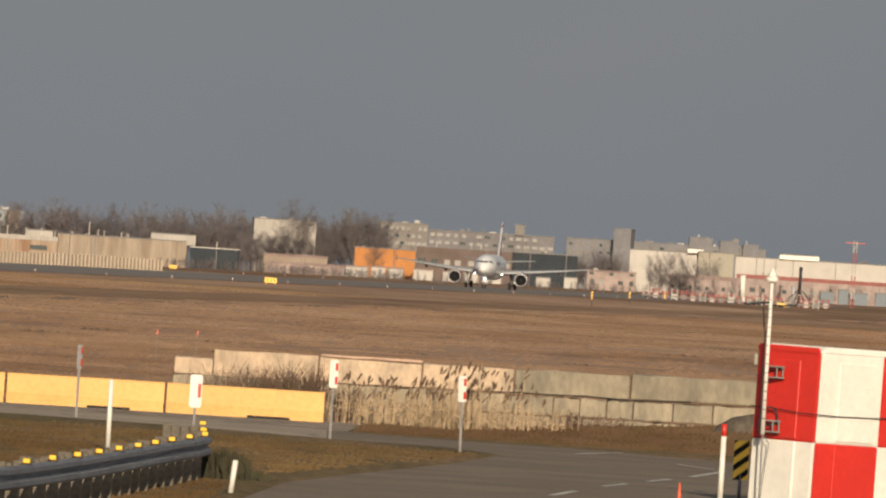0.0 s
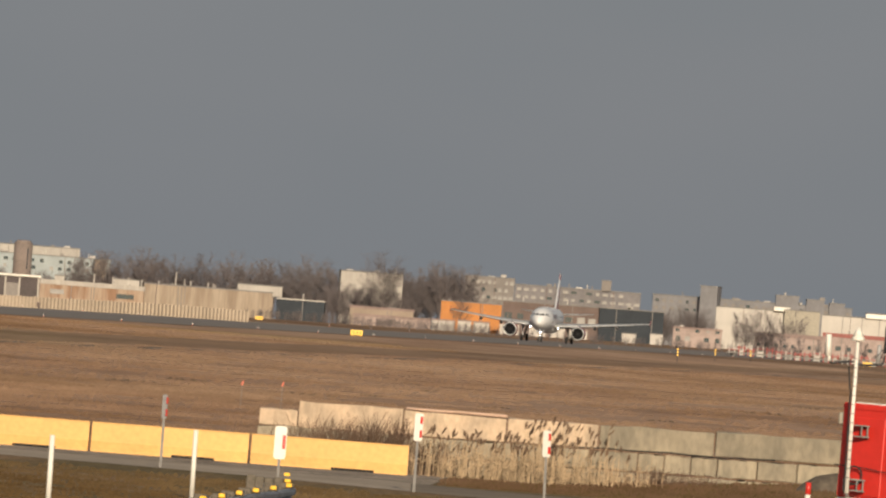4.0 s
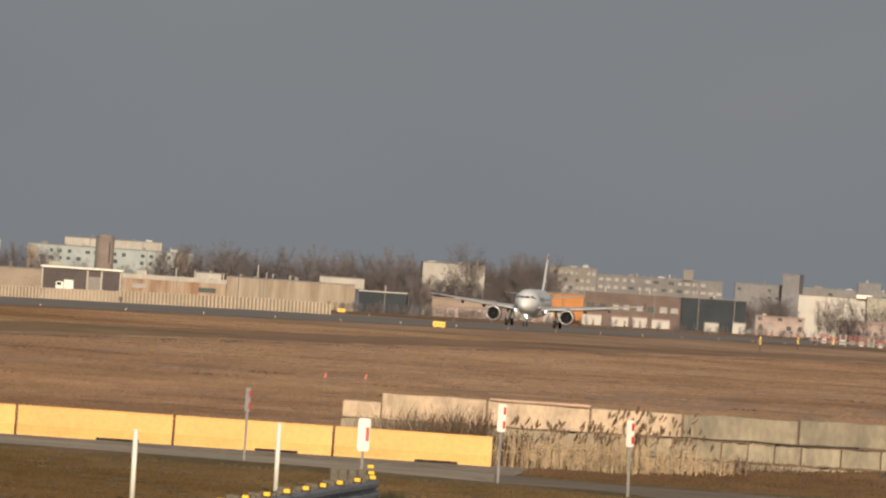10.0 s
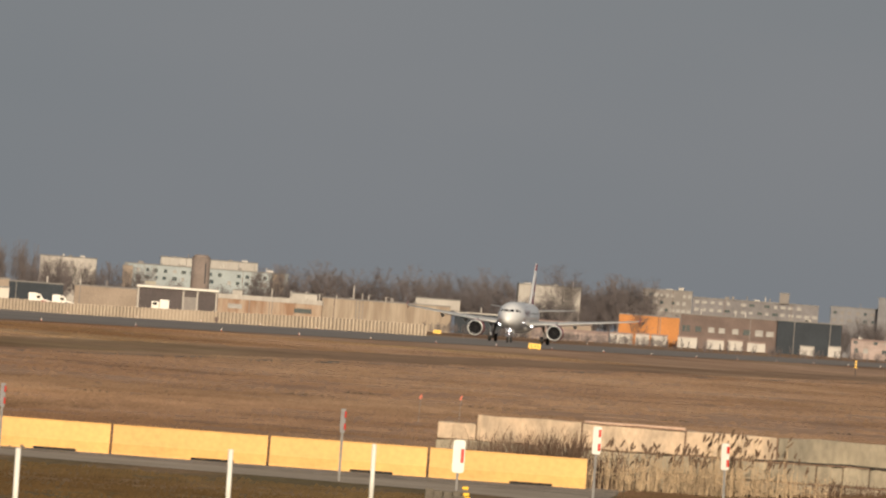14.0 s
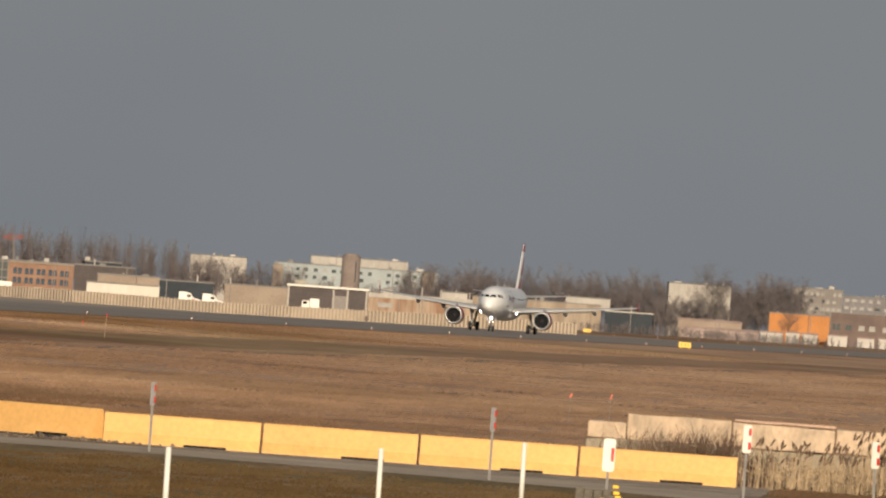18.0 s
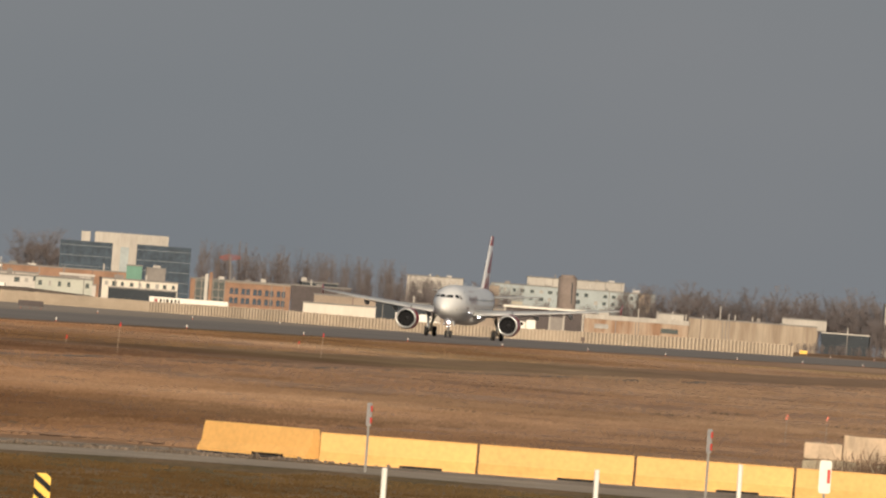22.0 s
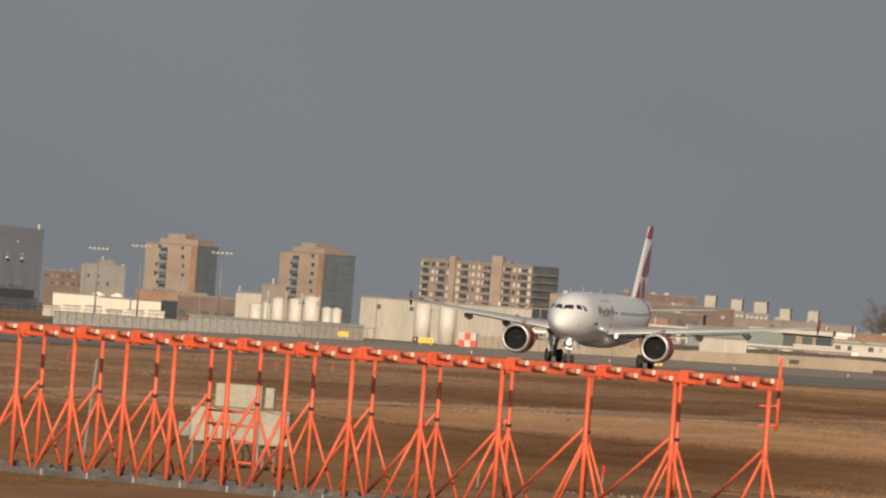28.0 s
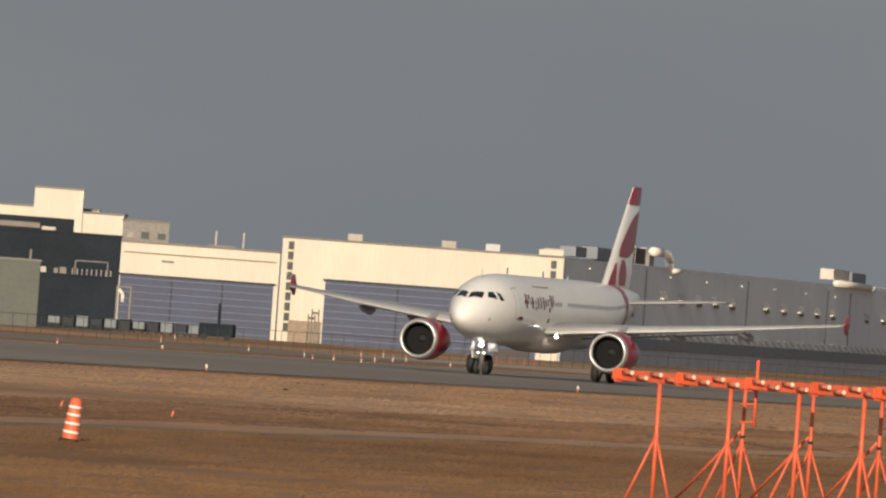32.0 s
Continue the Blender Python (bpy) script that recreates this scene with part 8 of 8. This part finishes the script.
def pipe_rack(x, y, wide, z1, seed):
    """A works yard's rack of pale pipes, vessels and stacks."""
    rp = random.Random(seed)
    k = thing("pipe_rack", pose(x, y, -3.0), "steel rack of pale pipes and small white vessels", "pipe rack", "works yard pipe racks")
    top = z1 + 3.0
    for i in range(int(wide / 2) + 1):
        part("upright", one(lambda bm: box(bm, (i * 2.0, 0, top * 0.42), (0.22, 0.22, top * 0.84))), M_STEEL, k)
    for i in range(4):
        zp = top * (0.45 + 0.12 * i) + rp.uniform(-0.2, 0.2)
        a, b = rp.uniform(0, 0.3) * wide, rp.uniform(0.6, 1.0) * wide
        part("pipe", one(lambda bm: [rod(bm, (a, -0.3, zp), (b, -0.3, zp), rp.uniform(0.14, 0.26), None, 8), rod(bm, (b, -0.3, zp), (b, -0.3, zp - rp.uniform(0.8, 2.0)), 0.18, None, 8)]), M_TANK if i % 2 else M_ROOFW, k)
    for i in range(int(wide / 3)):
        vx, vr = rp.uniform(0.1, 0.9) * wide, rp.uniform(0.3, 0.7)
        part("vessel", one(lambda bm: rod(bm, (vx, -0.9, top * 0.40), (vx, -0.9, top * rp.uniform(0.55, 0.72)), vr, None, 12)), M_TANK, k, "", True)
    for i in range(int(wide / 3)):
        sx = rp.uniform(0.05, 0.95) * wide
        part("stack", one(lambda bm: rod(bm, (sx, 0.2, top * 0.5), (sx, 0.2, top * rp.uniform(0.85, 1.05)), 0.13, None, 6)), rp.choice((M_HAZE, M_ROOFW, M_DARK)), k)
    part("catwalk", one(lambda bm: box(bm, (wide / 2, -0.5, top * 0.66), (wide * 0.8, 0.7, 0.16))), M_GREYPOST, k)


pipe_rack(-312, 2752, 12, 4.0, 1)
pipe_rack(-300, 2750, 10, 5.8, 2)
pipe_rack(-289, 2752, 14, 6.4, 3)
for x_, w_ in ((-308.5, 5.5), (-296.5, 4.0)):
    hd = thing("pipe_header", pose(x_, 2744, -3.0), "thick white insulated pipe on low saddles", "pipe", "thick white pipes")
    part("pipe", one(lambda bm: rod(bm, (-w_ / 2, 0, 4.2), (w_ / 2, 0, 4.2), 0.42, None, 12)), M_WHITE, hd, "", True)
    for s_ in (-0.35, 0.35):
        part("saddle", one(lambda bm: box(bm, (s_ * w_, 0, 1.95), (0.3, 0.4, 3.9))), M_STEEL, hd)
YF = thing("yard_fence", pose(-233, 1989, -4.0), "low sandy panel fence before the works yard", "fence")
for i in range(20):
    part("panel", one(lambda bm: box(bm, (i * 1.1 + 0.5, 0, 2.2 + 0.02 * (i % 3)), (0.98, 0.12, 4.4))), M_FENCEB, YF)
    part("post", one(lambda bm: box(bm, (i * 1.1, -0.12, 2.3), (0.2, 0.16, 4.6))), M_GREYPOST, YF)
for x_, w_ in ((-370.5, 0.3), (-366.4, 0.25), (-362.9, 0.3), (-358.9, 0.25), (-333.3, 0.3)):
    vp = thing("vent_stack", pose(x_, 2753, -3.2), "slim pale vent stack beside the tanks", "stack", "vent stacks")
    part("tube", one(lambda bm: rod(bm, (0, 0, 0), (0, 0, 8.6 + w_ * 2), w_ * 0.5, None, 6)), M_ROOFW, vp)
    part("platform", one(lambda bm: box(bm, (0, 0, 7.4), (1.3, 0.8, 0.14))), M_GREYPOST, vp)


def flood_mast(x, y, z1, arm):
    m = thing("floodlight_mast", pose(x, y, -3.2), "tall grey floodlight mast with a lamp crossbar", "mast", "floodlight masts")
    part("pole", one(lambda bm: rod(bm, (0, 0, 0), (0, 0, z1 + 3.2), 0.22, 0.14, 8)), M_STEEL, m, "", True)
    part("crossbar", one(lambda bm: box(bm, (0, 0, z1 + 3.1), (arm, 0.3, 0.16))), M_STEEL, m)
    for i in range(5):
        part("floodlight", one(lambda bm: box(bm, ((i - 2) * arm / 4.4, -0.2, z1 + 3.3), (0.42, 0.4, 0.34))), M_ROOFW, m)


flood_mast(-397, 2670, 12.2, 4.2)
flood_mast(-388, 2672, 13.4, 4.2)
flood_mast(-370.5, 2674, 13.2, 4.4)

CK = thing("checkered_cube", pose(-199, 1687, -0.9), "red and white chequered equipment cube", "cabinet")
for i in range(3):
    for j in range(2):
        red_ = (i + j) % 2 == 0
        part("panel", one(lambda bm: box(bm, ((i - 1) * 0.80 - 0.1, 0, 0.5 + j * 1.0), (0.79, 1.6, 0.99))), M_RED if red_ else M_ROOFW, CK, "red panel" if red_ else "white panel")

guide_sign(-20.2, 1477, -0.25, 1.45, 0.62)
guide_sign(-57, 2640, -1.0, 1.6, 0.75)
guide_sign(59.4, 2163, -0.3, 1.6, 0.7)
a3_ = guide_sign(-125.25, 1220, -0.5, 1.35, 0.58, 0, "A3", "yellow airfield direction sign lettered A3 with an arrow")
for o_ in a3_.children:
    if o_.type == "FONT":
        o_.matrix_basis = pose(0.2, -0.14, -0.1 + 0.51, 90)
part("arrow", one(lambda bm: [box(bm, (-0.44, -0.13, 0.59), (0.09, 0.02, 0.30), 0, 0, 35), box(bm, (-0.50, -0.13, 0.48), (0.24, 0.02, 0.08))]), M_SIGNK, a3_, "black arrow mark")
guide_sign(-184.1, 1516, -0.6, 1.85, 0.62)
lk_ = thing("location_sign", pose(-185.45, 1516, -0.6), "small black airfield location sign beside a yellow one", "sign", "airfield guidance signs")
part("panel", one(lambda bm: [box(bm, (0, 0, 0.62), (0.62, 0.25, 0.62)), soften(bm, 0.02)]), M_SIGNK, lk_)
part("mark", one(lambda bm: box(bm, (0, -0.13, 0.62), (0.16, 0.02, 0.3))), M_SIGNY, lk_, "yellow mark")
for s_ in (-0.2, 0.2):
    part("leg", one(lambda bm: rod(bm, (s_, 0, 0), (s_, 0, 0.32), 0.05)), M_SIGNK, lk_)
guide_sign(-230.8, 1800, -1.2, 1.5, 0.7)
for x_, y_, w_ in ((-119.4, 1421, 2.9), (-223.5, 1150, 3.4), (-164.6, 1800, 1.4)):
    bs = thing("runway_distance_board", pose(x_, y_, -0.9), "dark backside of a low airfield sign board", "sign")
    part("board", one(lambda bm: box(bm, (0, 0, 1.15), (w_, 0.3, 0.65))), M_UMBER, bs)
    for s_ in (-0.4, 0.0, 0.4):
        part("leg", one(lambda bm: rod(bm, (s_ * w_, 0, 0), (s_ * w_, 0, 0.7), 0.06)), M_FADED, bs)
for x_, y_ in ((17.0, 1394), (25.0, 1642), (32.4, 1795)):
    ts = thing("taxiway_marker", pose(x_, y_, -0.3), "small yellow taxiway marker on a stake", "marker", "taxiway markers")
    part("stake", one(lambda bm: rod(bm, (0, 0, 0), (0, 0, 1.7), 0.04)), M_DARK, ts)
    for k in range(3):
        part("plate", one(lambda bm: box(bm, (0, 0, 1.08 + k * 0.32), (0.2, 0.08, 0.2))), M_SIGNY, ts, "yellow marker plate")

# red and white antenna frames beyond the runway's end
for i in range(20):
    an = thing("localizer_antenna", pose(38 + i * 1.75, 2300 + rf.uniform(-4, 4), -0.4), "red and white lattice antenna frame", "antenna", "antenna frames")
    h_ = rf.uniform(1.5, 2.5)
    for s_ in (-0.5, 0.5):
        part("upright", one(lambda bm: rod(bm, (s_, 0, 0), (s_, 0, h_), 0.12)), M_MASTRED if i % 3 else M_ROOFW, an)
    part("cross_tube", one(lambda bm: rod(bm, (-0.8, 0, h_ * 0.8), (0.8, 0, h_ * 0.8), 0.1)), M_MASTRED, an)
    part("panel", one(lambda bm: box(bm, (0, 0.2, h_ * 0.4), (1.1, 0.15, 0.9))), M_ROOFW if i % 2 else M_HAZE, an)
lg = thing("ground_beam", pose(54.5, 2296, -0.4), "long low pale grey antenna ground beam", "beam")
part("beam", one(lambda bm: box(bm, (0, 0, 0.9), (35, 0.4, 0.28))), M_HAZE, lg)
LM = thing("lattice_mast", pose(89.3, 2698, -3), "red and white lattice mast with a crossarm", "mast")
for i in range(7):
    part("mast_section", one(lambda bm: [rod(bm, (s, q, i * 2.5), (s, q, i * 2.5 + 2.5), 0.09, None, 5) for s in (-0.35, 0.35) for q in (-0.35, 0.35)] + [rod(bm, (-0.35, -0.35, i * 2.5), (0.35, -0.35, i * 2.5 + 2.5), 0.06, None, 5)]), M_MASTRED if i % 2 else M_ROOFW, LM)
part("crossarm", one(lambda bm: box(bm, (0, 0, 17.1), (4.2, 0.3, 0.3))), M_MASTRED, LM)

# lamp posts among the woods
for x_, z_ in ((-118, 7.4), (-114, 7.0), (-104, 10.2), (-99.6, 7.8), (-94.5, 7.6), (-128, 7.6), (-122.5, 7.3), (-109, 7.0)):
    lp = thing("lamp_post", pose(x_ * 1.03, 3760, -3.2), "slim pale steel lamp post", "lamp post", "pale lamp posts")
    part("pole", one(lambda bm: rod(bm, (0, 0, 0), (0, 0, z_ + 3.2), 0.26, 0.18, 6)), M_ROOFW, lp)
    part("arm", one(lambda bm: box(bm, (0.5, 0, z_ + 3.1), (1.2, 0.2, 0.15))), M_HAZE, lp)
CT = thing("brick_tower", pose(-195.5, 4776, -3.2), "round dark brick tower before the flats", "tower")
part("shaft", one(lambda bm: [rod(bm, (0, 0, 0), (0, 0, 21.8), 3.7, 3.6, 18), rod(bm, (0, 0, 21.8), (0, 0, 23.0), 3.6, 2.4, 18)]), M_SLABW, CT, "", True)
part("slot", one(lambda bm: box(bm, (1.6, -2.6, 16), (1.2, 1.0, 8))), M_DKBLUE, CT)


def truck(x, y, z, cab, box_len):
    t = thing("truck", pose(x, y, z), "white truck parked behind the fence", "truck", "parked white trucks")
    part("cargo_box", one(lambda bm: [box(bm, (box_len / 2, 0, 2.3), (box_len, 2.5, 2.6)), soften(bm, 0.06)]), M_WHITE, t)
    part("cab", one(lambda bm: [box(bm, (-1.2, 0, 1.9), (2.0, 2.3, 2.2)), soften(bm, 0.2, 2)]), cab, t)
    part("windscreen", one(lambda bm: box(bm, (-1.3, -1.16, 2.4), (1.2, 0.05, 0.7))), M_PANE, t)
    for x_ in (-1.2, box_len * 0.75, box_len * 0.9):
        part("wheel", one(lambda bm: rod(bm, (x_, -1.25, 0.5), (x_, -0.9, 0.5), 0.5, None, 14)), M_BLACK, t)


def tractor_unit(x, y, z, trim):
    """A bonneted white road tractor, seen from its side."""
    t = thing("truck_tractor", pose(x, y, z), "white long-nosed truck tractor parked behind the fence", "truck", "parked truck tractors")
    bm = bmesh.new()
    side_ = [(-2.6, 0.7), (-2.6, 3.6), (-1.2, 3.7), (0.2, 3.3), (0.9, 2.3), (2.7, 1.9), (3.0, 0.7)]
    a_, b_ = [[bm.verts.new((px, py, pz)) for px, pz in side_] for py in (-1.2, 1.2)]
    bm.faces.new(a_)
    bm.faces.new(b_[::-1])
    for k in range(len(side_)):
        bm.faces.new((a_[k], b_[k], b_[(k + 1) % len(side_)], a_[(k + 1) % len(side_)]))
    part("cab", bm, M_WHITE, t)
    part("side_window", one(lambda bm: box(bm, (-0.2, -1.21, 2.7), (0.9, 0.04, 0.7))), M_PANE, t)
    part("trim", one(lambda bm: box(bm, (1.4, -1.21, 1.6), (2.0, 0.04, 0.6), 0, 0, 12)), trim, t, "slanted trim stripe")
    for x_ in (-2.0, -0.9, 2.2):
        part("wheel", one(lambda bm: rod(bm, (x_, -1.25, 0.5), (x_, -0.9, 0.5), 0.5, None, 14)), M_BLACK, t)


tractor_unit(-160.6, 2990, -2.1, M_MASTRED)
tractor_unit(-155.0, 2992, -2.2, M_SLATE)
truck(-147.0, 3340, -1.6, M_WHITE, 2.5)
tr_ = thing("semi_trailer", pose(-216.9, 2912, -1.8), "long white box trailer with dark marks parked behind the fence", "trailer")
part("cargo_box", one(lambda bm: [box(bm, (9.3, 0, 1.7), (18.6, 2.5, 2.2)), soften(bm, 0.06)]), M_WHITE, tr_)
for x_ in (2.0, 14.5, 16.0):
    part("wheel", one(lambda bm: rod(bm, (x_, -1.25, 0.5), (x_, -0.9, 0.5), 0.5, None, 14)), M_BLACK, tr_)
for i, (x_, w_) in enumerate(((1.0, 0.8), (2.1, 0.5), (2.9, 0.3), (3.7, 0.6), (4.7, 0.5), (5.6, 0.5), (6.4, 0.4))):
    part("marking_bar", one(lambda bm: box(bm, (x_ + 0.6, -1.262, 1.95), (w_, 0.02, 0.9))), M_MASTRED if i == 0 else M_SIGNK, tr_, "plain marking bar")
truck(-225, 2700, -1.8, M_WHITE, 3)
truck(-219, 2700, -1.8, M_WHITE, 3.5)
truck(-231, 2650, -1.8, M_WHITE, 2.5)


# ---- what moves ----
ROLL = (
    (0.0, -2127.0),
    (1.0, -2117.7),
    (2.0, -2106.0),
    (3.0, -2091.7),
    (4.0, -2075.0),
    (5.0, -2055.8),
    (6.0, -2034.1),
    (7.0, -2010.0),
    (8.0, -1983.4),
    (9.0, -1954.4),
    (10.0, -1922.9),
    (11.0, -1889.0),
    (12.0, -1852.8),
    (13.0, -1814.1),
    (14.0, -1773.1),
    (15.0, -1729.7),
    (16.0, -1684.0),
    (17.0, -1636.0),
    (18.0, -1585.8),
    (19.0, -1533.3),
    (20.0, -1478.7),
    (21.0, -1422.0),
    (22.0, -1363.2),
    (23.0, -1302.5),
    (24.0, -1239.8),
    (25.0, -1175.2),
    (26.0, -1108.9),
    (27.0, -1041.0),
    (28.0, -971.4),
    (29.0, -900.5),
    (30.0, -828.2),
    (31.0, -754.7),
    (32.0, -680.1),
)


def motions():
    """The airliner's takeoff run along the runway's centre line."""
    rows_ = []
    for t, s in ROLL:
        x, y = field(0, -s)
        rows_.append((t, pose(x, y, 0.03, 0, 0, math.degrees(math.atan2(-RY, -RX)) + 0.6)))
    walk(jet, rows_)


motions()
